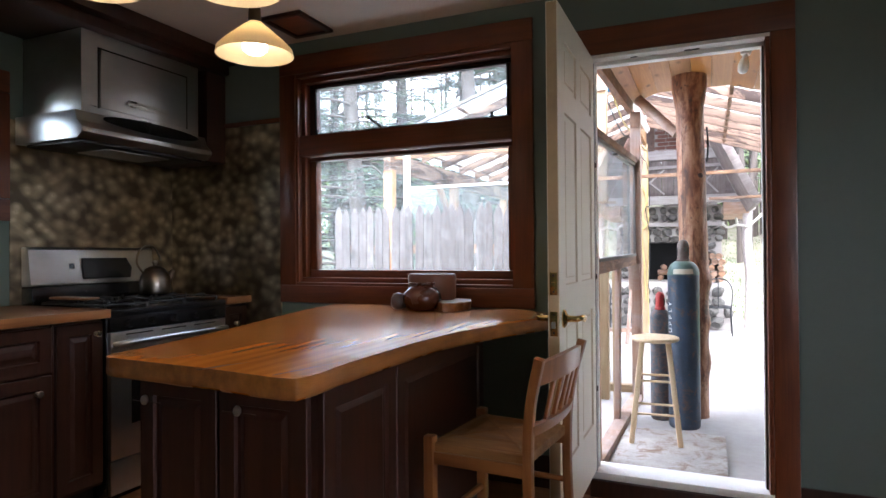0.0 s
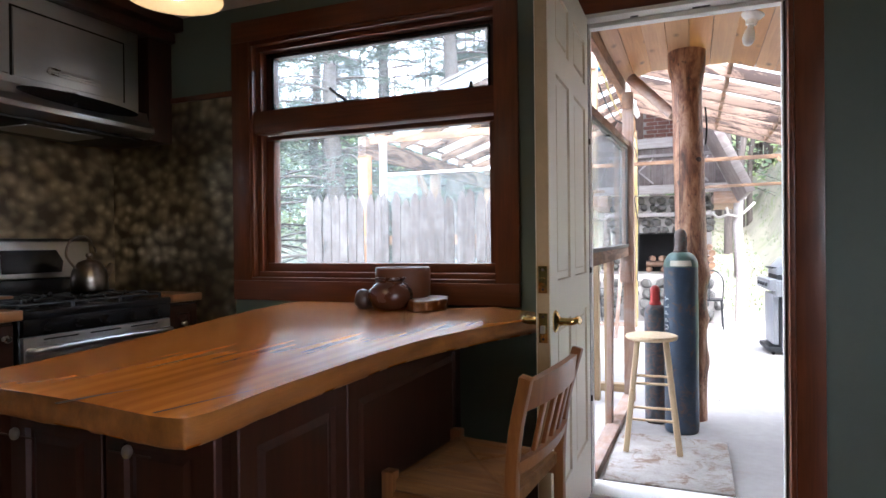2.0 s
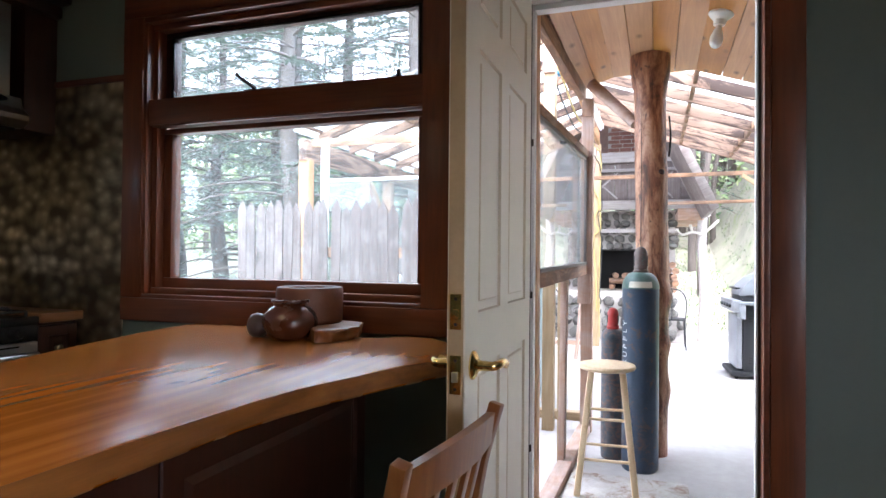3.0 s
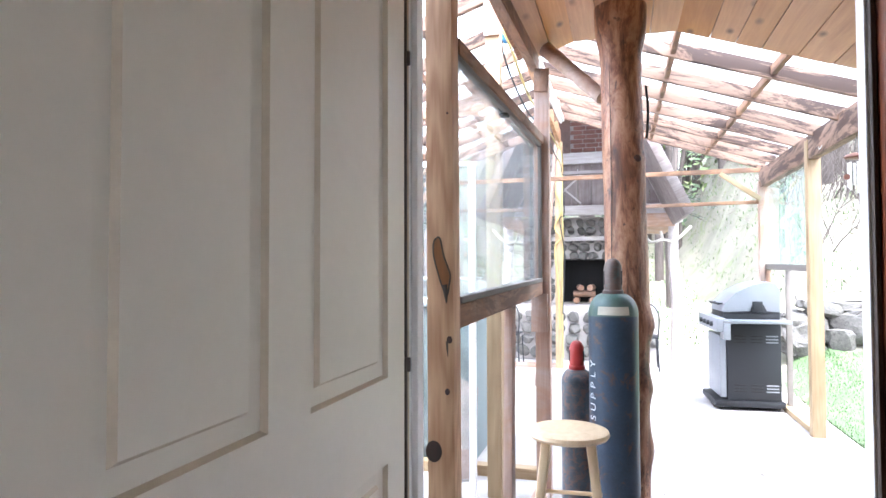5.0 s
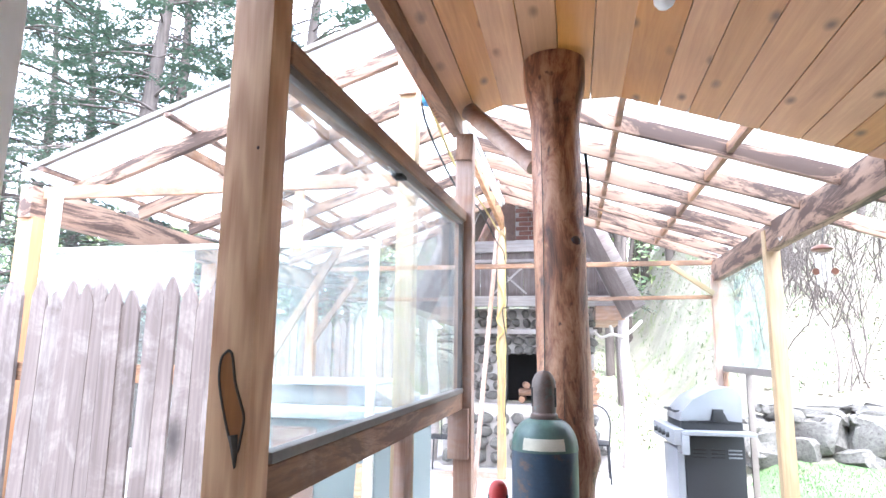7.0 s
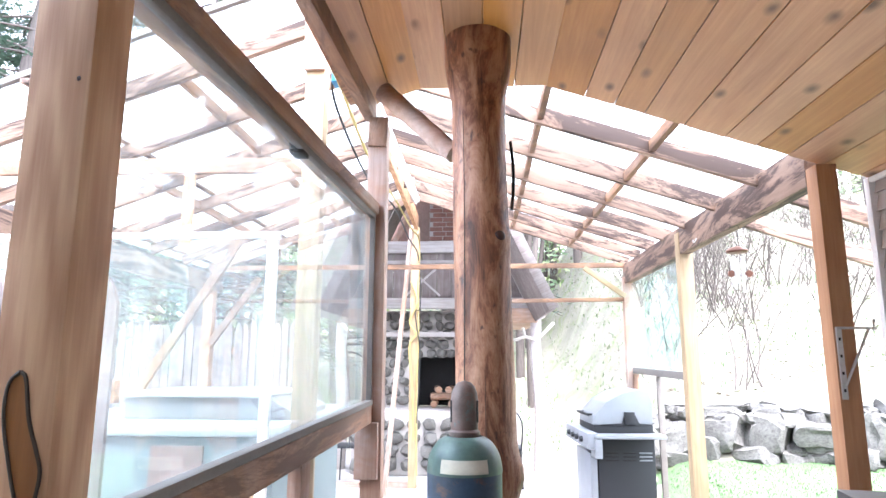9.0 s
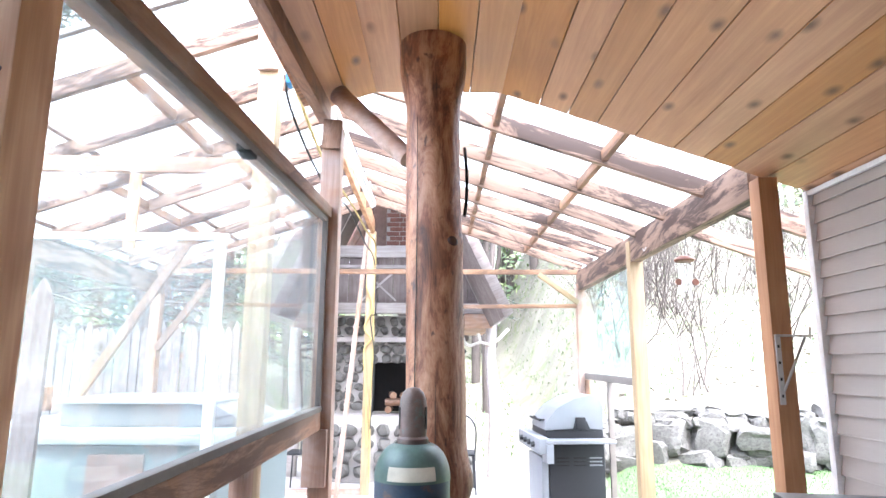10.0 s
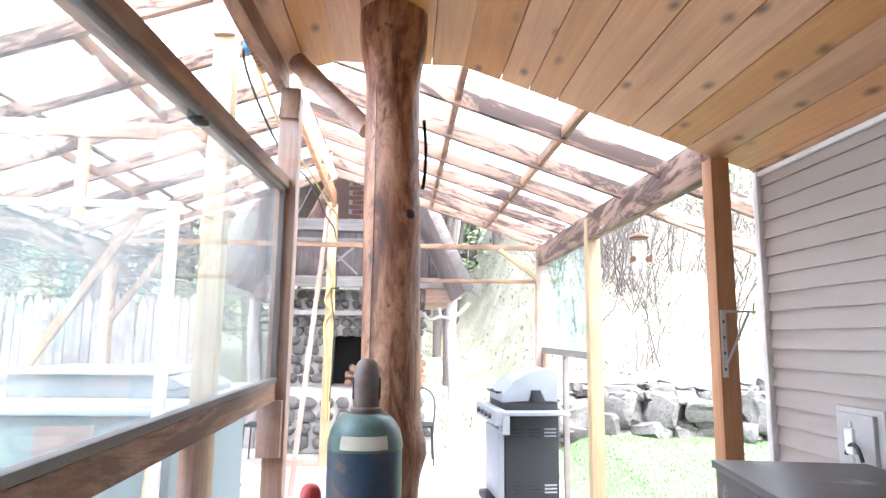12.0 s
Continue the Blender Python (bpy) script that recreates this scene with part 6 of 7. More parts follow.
# chandelier
n = Nodes("amber_frosted_glass", 0.35)
tl_ = n.add("BsdfTranslucent", Color=(0.88, 0.75, 0.54, 1))
gl_ = n.add("BsdfDiffuse", Color=(0.78, 0.68, 0.5, 1))
mx_ = n.add("MixShader")
mx_.inputs[0].default_value = 0.55
n.put(tl_.outputs[0], mx_.inputs[1])
n.put(gl_.outputs[0], mx_.inputs[2])
n.t.links.new(mx_.outputs[0], n.t.nodes["Material Output"].inputs["Surface"])
M_SHADE = n.mat
M_GLOW = glow("lit_bulb", (1.0, 0.86, 0.62), 2.5)
cl = thing("chandelier", (-1.47, 1.47, Z_C), "bronze three-arm ceiling lamp with amber glass shades", "lamp")
M_BRONZE = plain("dark_bronze", (0.12, 0.085, 0.05), 0.35, 0.9, vary=0.2)
part("canopy", moved(lathe([(0, 0), (0.07, 0), (0.065, -0.02), (0.02, -0.035), (0, -0.035)], 28), pose(-1.47, 1.47, Z_C)), M_BRONZE, cl)
part("rod", tube([(-1.47, 1.47, Z_C - 0.02), (-1.47, 1.47, 2.14)], 0.008, 10), M_BRONZE, cl)
part("hub", moved(lathe([(0, -0.03), (0.02, -0.02), (0.028, 0), (0.02, 0.02), (0, 0.03)], 20), pose(-1.47, 1.47, 2.14)), M_BRONZE, cl)
for x, y in ((-1.548, 1.815), (-1.275, 1.41), (-1.62, 1.215)):
    zb = 1.945 if y > 1.7 else 1.985
    d = Vector((x + 1.47, y - 1.47, 0))
    part("arm", tube(smooth_line([(-1.47, 1.47, 2.14), (-1.47 + d.x * 0.4, 1.47 + d.y * 0.4, 2.17), (-1.47 + d.x * 0.85, 1.47 + d.y * 0.85, 2.15), (x, y, 2.1)], 6), 0.008, 10), M_BRONZE, cl)
    spiral = [(-1.47 + d.x * (0.2 + 0.6 * k / 60) + 0.012 * math.cos(k * 0.8), 1.47 + d.y * (0.2 + 0.6 * k / 60), 2.165 + 0.012 * math.sin(k * 0.8)) for k in range(61)]
    part("scroll", tube(spiral, 0.0025, 5), M_BRONZE, cl)
    part("holder", moved(lathe([(0, 0.105), (0.02, 0.1), (0.024, 0.14), (0.02, 0.19), (0.0, 0.2)], 20), pose(x, y, zb)), M_BRONZE, cl)
    sh = part("shade", moved(lathe([(0.142, 0), (0.137, 0.022), (0.11, 0.05), (0.07, 0.085), (0.038, 0.112), (0.024, 0.124), (0.021, 0.121), (0.035, 0.108), (0.067, 0.081), (0.106, 0.046), (0.132, 0.018), (0.139, 0.0), (0.142, 0)], 40, False), pose(x, y, zb)), M_SHADE, cl, "amber frosted glass shade")
    bl = part("bulb", moved(lathe([(0, -0.004), (0.03, 0.001), (0.044, 0.014), (0.046, 0.028), (0.036, 0.05), (0.02, 0.075), (0.014, 0.1), (0, 0.1)], 24), pose(x, y, zb + 0.006)), M_GLOW, cl, "lit bulb")
    lamp = new("bulb_light", bpy.data.lights.new("bulb_light", "SPOT"))
    lamp.data.energy, lamp.data.shadow_soft_size, lamp.data.color = 0.55, 0.04, (1.0, 0.72, 0.42)
    lamp.data.spot_size, lamp.data.spot_blend = radians(165), 0.5
    lamp.location = (x, y, zb - 0.006)
cv = thing("ceiling_vent", (-2.1, 2.83, Z_C), "brown wooden access panel on the ceiling", "vent")
part("frame", join(bx(-2.24, -1.98, 2.67, 2.70, Z_C - 0.02, Z_C - 0.0005, 0.003), bx(-2.24, -1.98, 2.96, 2.99, Z_C - 0.02, Z_C - 0.0005, 0.003), bx(-2.24, -2.21, 2.7, 2.96, Z_C - 0.02, Z_C - 0.0005, 0.003), bx(-2.01, -1.98, 2.7, 2.96, Z_C - 0.02, Z_C - 0.0005, 0.003)), M_CAB, cv)
part("panel", bx(-2.209, -2.011, 2.701, 2.959, Z_C - 0.012, Z_C - 0.0005, 0), M_TRIM, cv)

# ---- A-frame fireplace shelter ----
M_SHINGLE = wood("dark_weathered_boards", (0.1, 0.075, 0.07), (0.22, 0.18, 0.17), 0.85, axis=2, vary=0.3, weather=0.3, grey=(0.3, 0.27, 0.26), bump=0.4)
M_BEAMGREY = wood("silver_grey_beam", (0.28, 0.25, 0.24), (0.48, 0.44, 0.42), 0.8, axis=0, vary=0.2, bump=0.4)
M_BRICK = plain("red_brown_brick", (0.19, 0.085, 0.065), 0.85, vary=0.3, scale=9, bump=0.4)
M_MORTAR = plain("grey_mortar", (0.34, 0.31, 0.29), 0.9, vary=0.15, scale=8, bump=0.4)
M_SOOT = plain("sooty_black", (0.012, 0.011, 0.011), 0.9)
FY = 12.2
AX, AH, AZ0, AZ1 = -0.8, 1.45, 1.9, 5.0
fs = thing("fireplace_shelter", (AX, FY + 1, GZ), "outdoor stone fireplace under a dark timber A-frame", "fireplace")
for s in (-1, 1):
    p, q = Vector((AX + AH * s, FY, AZ0)), Vector((AX, FY, AZ1))
    L = (q - p).length
    bm = bx(0, L, -0.35, 2.3, -0.06, 0.06, 0.01)
    part("roof", bm, M_SHINGLE, fs, "dark shingled steep roof", along(p, q) @ (pose(0, 0, 0) if s > 0 else pose(0, -1.95, 0)))
    stick("barge_board", p + Vector((0.02 * s, -0.36, 0)), q + Vector((0, -0.36, 0)), 0.04, 0.16, M_BEAMGREY, fs)
    part("eave_box", bx(AX + (AH - 0.02) * s, AX + (AH - 0.42) * s, FY - 0.4, FY + 1.9, 1.86, 2.06, 0.01), M_OLDP, fs)
stick("eave_beam", (AX - AH + 0.1, FY - 0.3, 2.14), (AX + AH - 0.1, FY - 0.3, 2.14), 0.1, 0.15, M_BEAMGREY, fs)
stick("upper_beam", (AX - 1.1, FY - 0.3, 2.96), (AX + 1.08, FY - 0.3, 2.96), 0.09, 0.17, M_BEAMGREY, fs)
stick("mid_rail", (AX - 1.2, FY - 0.3, 2.74), (AX + 1.2, FY - 0.3, 2.74), 0.05, 0.05, M_BEAMGREY, fs)
gb = to_mesh("gable_board", bx(-0.105, 0.105, -0.012, 0.012, 0, 0.68, 0.004, 1), M_SHINGLE)
for k in range(12):
    piece("gable_board", gb, fs, pose(AX - 1.18 + 0.215 * k, FY - 0.25, 2.215))
for a, b in (((-1.25, 2.25), (-0.75, 2.7)), ((-0.75, 2.25), (-1.25, 2.7)), ((-0.25, 2.25), (0.15, 2.7)), ((0.15, 2.25), (-0.25, 2.7))):
    stick("cross_lath", (a[0], FY - 0.28, a[1]), (b[0], FY - 0.28, b[1]), 0.015, 0.03, M_BEAMGREY, fs)
part("gable_wall", prism([(AX - 1.05, 3.05), (AX + 1.05, 3.05), (AX, 5.0)], 0, 0.05), M_BROWNPANEL, fs, "", Matrix.Translation((0, FY + 0.55, 0)) @ Matrix(((1, 0, 0, 0), (0, 0, 1, 0), (0, 1, 0, 0), (0, 0, 0, 1))))
for a, b in (((-1.75, 3.05), (-1.2, 4.0)), ((-1.45, 3.05), (-1.1, 3.8)), ((0.1, 3.05), (-0.4, 4.0))):
    stick("strut", (a[0], FY - 0.1, a[1]), (b[0], FY - 0.1, b[1]), 0.06, 0.08, M_OLDP, fs)
# brick chimney
chim = part("chimney", bx(-0.93, -0.33, FY - 0.02, FY + 0.5, 2.95, 4.6, 0), M_MORTAR, fs, "red-brown brick chimney")
bk_ = to_mesh("brick", bx(-0.095, 0.095, -0.012, 0.0, -0.03, 0.03, 0.004, 1), M_BRICK)
for r_ in range(20):
    for c_ in range(3):
        piece("brick", bk_, chim, pose(-0.83 + 0.2 * c_ + (0.05 if r_ % 2 else -0.0), FY - 0.022, 3.0 + 0.072 * r_))
# stone fireplace
hearth = part("hearth", bx(-1.9, 0.35, FY - 0.75, FY + 0.4, GZ, 0.66, 0.03), M_MORTAR, fs)
stack = part("stone_lintel", bx(-1.12, -0.38, FY - 0.05, FY + 0.5, 1.38, 2.05, 0), M_MORTAR, fs)
for x0, x1 in ((-1.7, -1.122), (-0.378, 0.2)):
    part("stone_cheek", bx(x0, x1, FY - 0.05, FY + 0.5, 0.66, 2.05, 0), M_MORTAR, fs)
part("firebox", join(bx(-1.12, -0.38, FY + 0.42, FY + 0.5, 0.66, 1.38, 0), bx(-1.12, -1.1, FY - 0.04, FY + 0.42, 0.66, 1.38, 0), bx(-0.4, -0.38, FY - 0.04, FY + 0.42, 0.66, 1.38, 0), bx(-1.1, -0.4, FY - 0.04, FY + 0.42, 1.36, 1.38, 0)), M_SOOT, fs, "soot-black firebox")
stick("mantel", (-1.75, FY - 0.12, 1.70), (0.25, FY - 0.12, 1.70), 0.2, 0.07, M_BEAMGREY, fs)


def stone_mesh(seed, name="stone", mat=None, sub=2, squash=(1, 1, 1), jag=0.35, power=0.7, fine=0.03):
    bm = bmesh.new()
    bmesh.ops.create_icosphere(bm, subdivisions=sub, radius=1)
    off = Vector((seed * 7.3, seed * 3.1, seed))
    for v in bm.verts:
        d = 1 + jag * noise.noise(v.co * 1.1 + off) + 0.16 * noise.noise(v.co * 2.7 + off) + fine * noise.noise(v.co * 6.5 + off)
        v.co = Vector([math.copysign(abs(c) ** power, c) for c in v.co]) * d * 0.85
        v.co = Vector((v.co.x * squash[0], v.co.y * squash[1], v.co.z * squash[2]))
    return to_mesh(name, bm, mat or M_STONE, 25)


cob = [stone_mesh(k, sub=2) for k in range(4)]
rnd = random.Random(11)


def stone_face(parent, x0, x1, z0, z1, y, step, only=lambda x, z: True):
    z = z0 + step * 0.4
    row = 0
    while z < z1:
        x = x0 + step * (0.3 + 0.4 * (row % 2))
        while x < x1:
            w = step * rnd.uniform(0.8, 1.3)
            if only(x, z):
                piece("stone", rnd.choice(cob), parent, pose(x, y, z, rnd.uniform(-20, 20), rnd.uniform(-30, 30), rnd.uniform(0, 360)) @ Matrix.Diagonal((w * 0.52, w * 0.4, step * rnd.uniform(0.36, 0.46), 1)))
            x += w * 0.98
        z += step * 0.78
        row += 1


stone_face(stack, -1.68, 0.18, 0.7, 2.04, FY - 0.06, 0.17, lambda x, z: not (-1.2 < x < -0.3 and z < 1.42))
stone_face(hearth, -1.88, 0.33, GZ + 0.05, 0.62, FY - 0.76, 0.22)
fw = thing("firewood", (-0.7, FY + 0.1, 0.66), "small stack of split logs in the firebox", "firewood")
for x, y, z, a in ((-0.85, FY + 0.1, 0.715, 0), (-0.6, FY + 0.1, 0.715, 0), (-0.73, FY + 0.02, 0.815, 90), (-0.73, FY + 0.18, 0.815, 90), (-0.8, FY + 0.1, 0.915, 8), (-0.62, FY + 0.1, 0.915, -6)):
    part("split_log", moved(tube([(0, -0.17, 0), (0, 0.17, 0)], 0.05, 8), pose(x, y, z, 0, 0, a)), M_OLD, fw)
for x in (-2.15, 0.62):
    p_ = thing("shelter_post", (x, FY - 0.3, GZ), "rough weathered grey post of the fireplace shelter", "post", "shelter posts")
    part("trunk", tube(smooth_line([(x, FY - 0.3, GZ), (x + 0.03, FY - 0.3, 0.7), (x - 0.02, FY - 0.3, 1.4), (x, FY - 0.3, 2.06)], 6), [0.085] * 10 + [0.075] * 9, 14), M_BEAMGREY, p_)
ant = thing("driftwood", (0.35, FY - 0.4, 1.7), "bleached driftwood branch on the shelter post", "driftwood")
M_BLEACH = plain("bleached_wood", (0.4, 0.37, 0.33), 0.7)
for pts in ([(0.6, FY - 0.38, 1.62), (0.45, FY - 0.42, 1.66), (0.3, FY - 0.4, 1.62), (0.2, FY - 0.42, 1.7)], [(0.6, FY - 0.38, 1.62), (0.72, FY - 0.42, 1.72), (0.85, FY - 0.4, 1.85)], [(0.45, FY - 0.42, 1.66), (0.42, FY - 0.45, 1.78)]):
    part("twig", tube(smooth_line(pts, 5), 0.022, 7), M_BLEACH, ant)
wood_stack = thing("firewood", (0.3, FY - 0.1, 0.66), "firewood stacked beside the stone hearth", "firewood")
for r_ in range(5):
    for c_ in range(3):
        part("split_log", moved(tube([(0, -0.18, 0), (0, 0.18, 0)], 0.055, 7), pose(-0.08 + 0.115 * c_ + 0.05 * (r_ % 2), FY - 0.45, 0.715 + 0.1 * r_, 0, 0, rnd.uniform(-6, 6))), M_OLD, wood_stack)
for x in (-1.75, 0.12):
    chr_ = thing("garden_chair", (x, 10.9, GZ), "thin dark metal garden chair by the hearth", "chair", "garden chairs")
    for dx, dy in ((-0.2, -0.2), (0.2, -0.2), (-0.2, 0.2), (0.2, 0.2)):
        part("leg", tube([(x + dx, 10.9 + dy, GZ), (x + dx * 0.9, 10.9 + dy * 0.9, 0.3)], 0.01, 7), M_CHAR, chr_)
    part("seat", bx(x - 0.2, x + 0.2, 10.7, 11.1, 0.29, 0.31, 0.006), M_CHAR, chr_)
    part("backrest", join(tube(smooth_line([(x - 0.19, 10.72, 0.3), (x - 0.2, 10.68, 0.6), (x - 0.1, 10.66, 0.75), (x + 0.1, 10.66, 0.75), (x + 0.2, 10.68, 0.6), (x + 0.19, 10.72, 0.3)], 5), 0.01, 7), tube([(x, 10.7, 0.3), (x, 10.66, 0.75)], 0.008, 6)), M_CHAR, chr_)

# ---- stone wall and lawn ----
sw = thing("stone_wall", (4.2, 11.3, 0.25), "dry-laid wall of pale flat field stones", "stone wall")
flat = [stone_mesh(20 + k, sub=3, jag=0.5, power=0.55, fine=0.13) for k in range(10)]
rnd = random.Random(5)
for row, (h, wmin, wmax) in enumerate(((0.26, 0.25, 0.6), (0.34, 0.3, 0.75), (0.17, 0.18, 0.5), (0.12, 0.2, 0.6))):
    x = 1.75 + rnd.uniform(0, 0.2)
    zoff = (0.06, 0.28, 0.48, 0.58)[row]
    while x < 6.6:
        w = rnd.uniform(wmin, wmax)
        y = 11.1 - 0.5 * max(0.0, x + w / 2 - 2.4) + 0.05 * row + rnd.uniform(-0.04, 0.04)
        piece("stone", rnd.choice(flat), sw, pose(x + w / 2, y, ground_z(x + w / 2, y - 0.15 - 0.05 * row) + zoff + rnd.uniform(-0.03, 0.03), rnd.uniform(-14, 14), rnd.uniform(-12, 12), rnd.uniform(-20, 20) - (26 if x > 2.3 else 0) + rnd.choice((0, 180))) @ Matrix.Diagonal((w * 0.6, 0.26, h * rnd.uniform(0.5, 0.85), 1)))
        x += w * 0.95


def blades(name, count, region, h, mat, seed, width=0.006, keep=lambda x, y: True):
    """Many thin bent leaves of grass in one mesh."""
    r = random.Random(seed)
    verts, faces = [], []
    while len(faces) < count * 2:
        x, y = r.uniform(*region[0]), r.uniform(*region[1])
        if not keep(x, y):
            continue
        z = ground_z(x, y) - 0.01
        a, hh, ln = r.uniform(0, 6.28), h * r.uniform(0.4, 1.2), r.uniform(0, 0.5)
        dx, dy = math.cos(a) * width, math.sin(a) * width
        lx, ly = -math.sin(a) * ln * hh, math.cos(a) * ln * hh
        i = len(verts)
        verts += [(x - dx, y - dy, z), (x + dx, y + dy, z), (x + dx * 0.7 + lx * 0.4, y + dy * 0.7 + ly * 0.4, z + hh * 0.6), (x - dx * 0.7 + lx * 0.4, y - dy * 0.7 + ly * 0.4, z + hh * 0.6), (x + lx, y + ly, z + hh)]
        faces += [(i, i + 1, i + 2, i + 3), (i + 3, i + 2, i + 4)]
    me = bpy.data.meshes.new(name)
    me.from_pydata(verts, [], faces)
    me.materials.append(mat)
    ob = new(name, me)
    link(ob, None, Matrix())
    return ob


M_LAWN = plain("green_lawn", (0.09, 0.15, 0.06), 0.95, vary=0.25, scale=2.5, bump=0.5, spots=(0.16, 0.17, 0.07), spot_at=(0.55, 0.7))
lw = bmesh.new()
rows = [[lw.verts.new((1.66 + 0.25 * i, 6.0 + 0.25 * j, ground_z(1.66 + 0.25 * i, 6.0 + 0.25 * j) + 0.015)) for i in range(24)] for j in range(21)]
for a, b in zip(rows, rows[1:]):
    for i in range(23):
        if b[i + 1].co.y + 0.5 * max(0.0, b[i + 1].co.x - 2.4) < 11.2:
            lw.faces.new((a[i], a[i + 1], b[i + 1], b[i]))
structure("lawn", lw, M_LAWN, "bright green spring lawn beside the patio", "lawn")
n = Nodes("grass_blades", 0.6)
geo = n.add("NewGeometry")
M_BLADE = n.done(n.ramp(geo.outputs["Random Per Island"], [(0.0, (0.085, 0.14, 0.058)), (0.7, (0.11, 0.17, 0.075)), (1.0, (0.15, 0.19, 0.095))]))
tagged(blades("lawn_grass", 60000, ((1.64, 6.5), (6.0, 11.1)), 0.045, M_BLADE, 2, 0.006, lambda x, y: y + 0.5 * max(0.0, x - 2.4) < 11.1), "short bright spring grass on the lawn", "grass", kind="stuff")
tagged(blades("bank_grass", 6000, ((-2.0, 9.0), (11.8, 24.0)), 0.09, M_BLADE, 3, 0.012, lambda x, y: x > 1.4 or y > 13.8), "thin grass on the leafy bank", "grass", kind="stuff")
n = Nodes("dead_leaves", 0.8)
geo = n.add("NewGeometry")
M_LITTER = n.done(n.ramp(geo.outputs["Random Per Island"], [(0.0, (0.16, 0.11, 0.075)), (0.6, (0.27, 0.21, 0.16)), (1.0, (0.4, 0.34, 0.28))]))


def litter(name, count, region, seed, size, keep=lambda x, y: True, flat_z=None):
    r = random.Random(seed)
    verts, faces = [], []
    while len(faces) < count:
        x, y = r.uniform(*region[0]), r.uniform(*region[1])
        if not keep(x, y):
            continue
        z = (flat_z if flat_z is not None else ground_z(x, y)) + 0.004
        a, s_ = r.uniform(0, 6.28), size * r.uniform(0.5, 1.3)
        i = len(verts)
        for k in range(4):
            b = a + k * math.pi / 2
            e = s_ * (1.0 if k % 2 == 0 else 0.5)
            verts.append((x + e * math.cos(b), y + e * math.sin(b), z + r.uniform(0, 0.35) * s_))
        faces.append((i, i + 1, i + 2, i + 3))
    me = bpy.data.meshes.new(name)
    me.from_pydata(verts, [], faces)
    me.materials.append(M_LITTER)
    ob = new(name, me)
    link(ob, None, Matrix())
    return ob


tagged(litter("leaf_litter", 42000, ((-3, 12), (11.6, 28)), 8, 0.035, lambda x, y: x > 1.4 or y > 13.8), "dead brown leaves on the bank", "leaves", kind="stuff")
tagged(litter("patio_debris", 500, ((-2.4, 1.55), (3.9, 12)), 9, 0.014, lambda x, y: noise.noise(Vector((x, y, 3))) > 0.1, GZ), "small dead leaves and crumbs on the patio", "debris", kind="stuff")
st_ = part("rust_stain", moved(prism([(0.25 * math.cos(a) * (1 + 0.3 * math.sin(3 * a)), 0.13 * math.sin(a) * (1 + 0.25 * math.cos(2 * a))) for a in [k * 0.314 for k in range(20)]], 0, 0.0025), pose(0.55, 6.9, GZ)), plain("rusty_stain", (0.52, 0.36, 0.22), 0.85, vary=0.2, scale=8))
tagged(st_, "pale rusty stain on the concrete", "stain", kind="structure")

# ---- trees ----
M_TRUNK = wood("rough_grey_bark", (0.045, 0.036, 0.033), (0.11, 0.09, 0.08), 0.9, axis=2, fine=0.5, vary=0.3, bump=0.9)
n = Nodes("hemlock_needles", 0.6)
geo = n.add("NewGeometry")
M_NEEDLE = n.done(n.ramp(geo.outputs["Random Per Island"], [(0.0, (0.05, 0.095, 0.07)), (0.6, (0.085, 0.14, 0.1)), (1.0, (0.12, 0.18, 0.13))]))


def limb(verts, faces, pts, r0, r1, seg=6):
    """Adds a tapered tube to vertex and face lists."""
    base = len(verts)
    n_ = len(pts)
    for i, p in enumerate(pts):
        d = (pts[min(i + 1, n_ - 1)] - pts[max(i - 1, 0)]).normalized()
        s = d.orthogonal().normalized()
        o = d.cross(s)
        r = r0 + (r1 - r0) * i / (n_ - 1)
        for k in range(seg):
            a = 2 * math.pi * k / seg
            verts.append(tuple(p + r * (s * math.cos(a) + o * math.sin(a))))
    for i in range(n_ - 1):
        for k in range(seg):
            a, b = base + i * seg + k, base + i * seg + (k + 1) % seg
            faces.append((a, b, b + seg, a + seg))


def raw_part(name, verts, faces, mat, parent, label=""):
    me = bpy.data.meshes.new(name)
    me.from_pydata(verts, [], faces)
    me.materials.append(mat)
    for p in me.polygons:
        p.use_smooth = True
    ob = new(name, me)
    link(ob, parent, WORLD[parent])
    return tagged(ob, label)


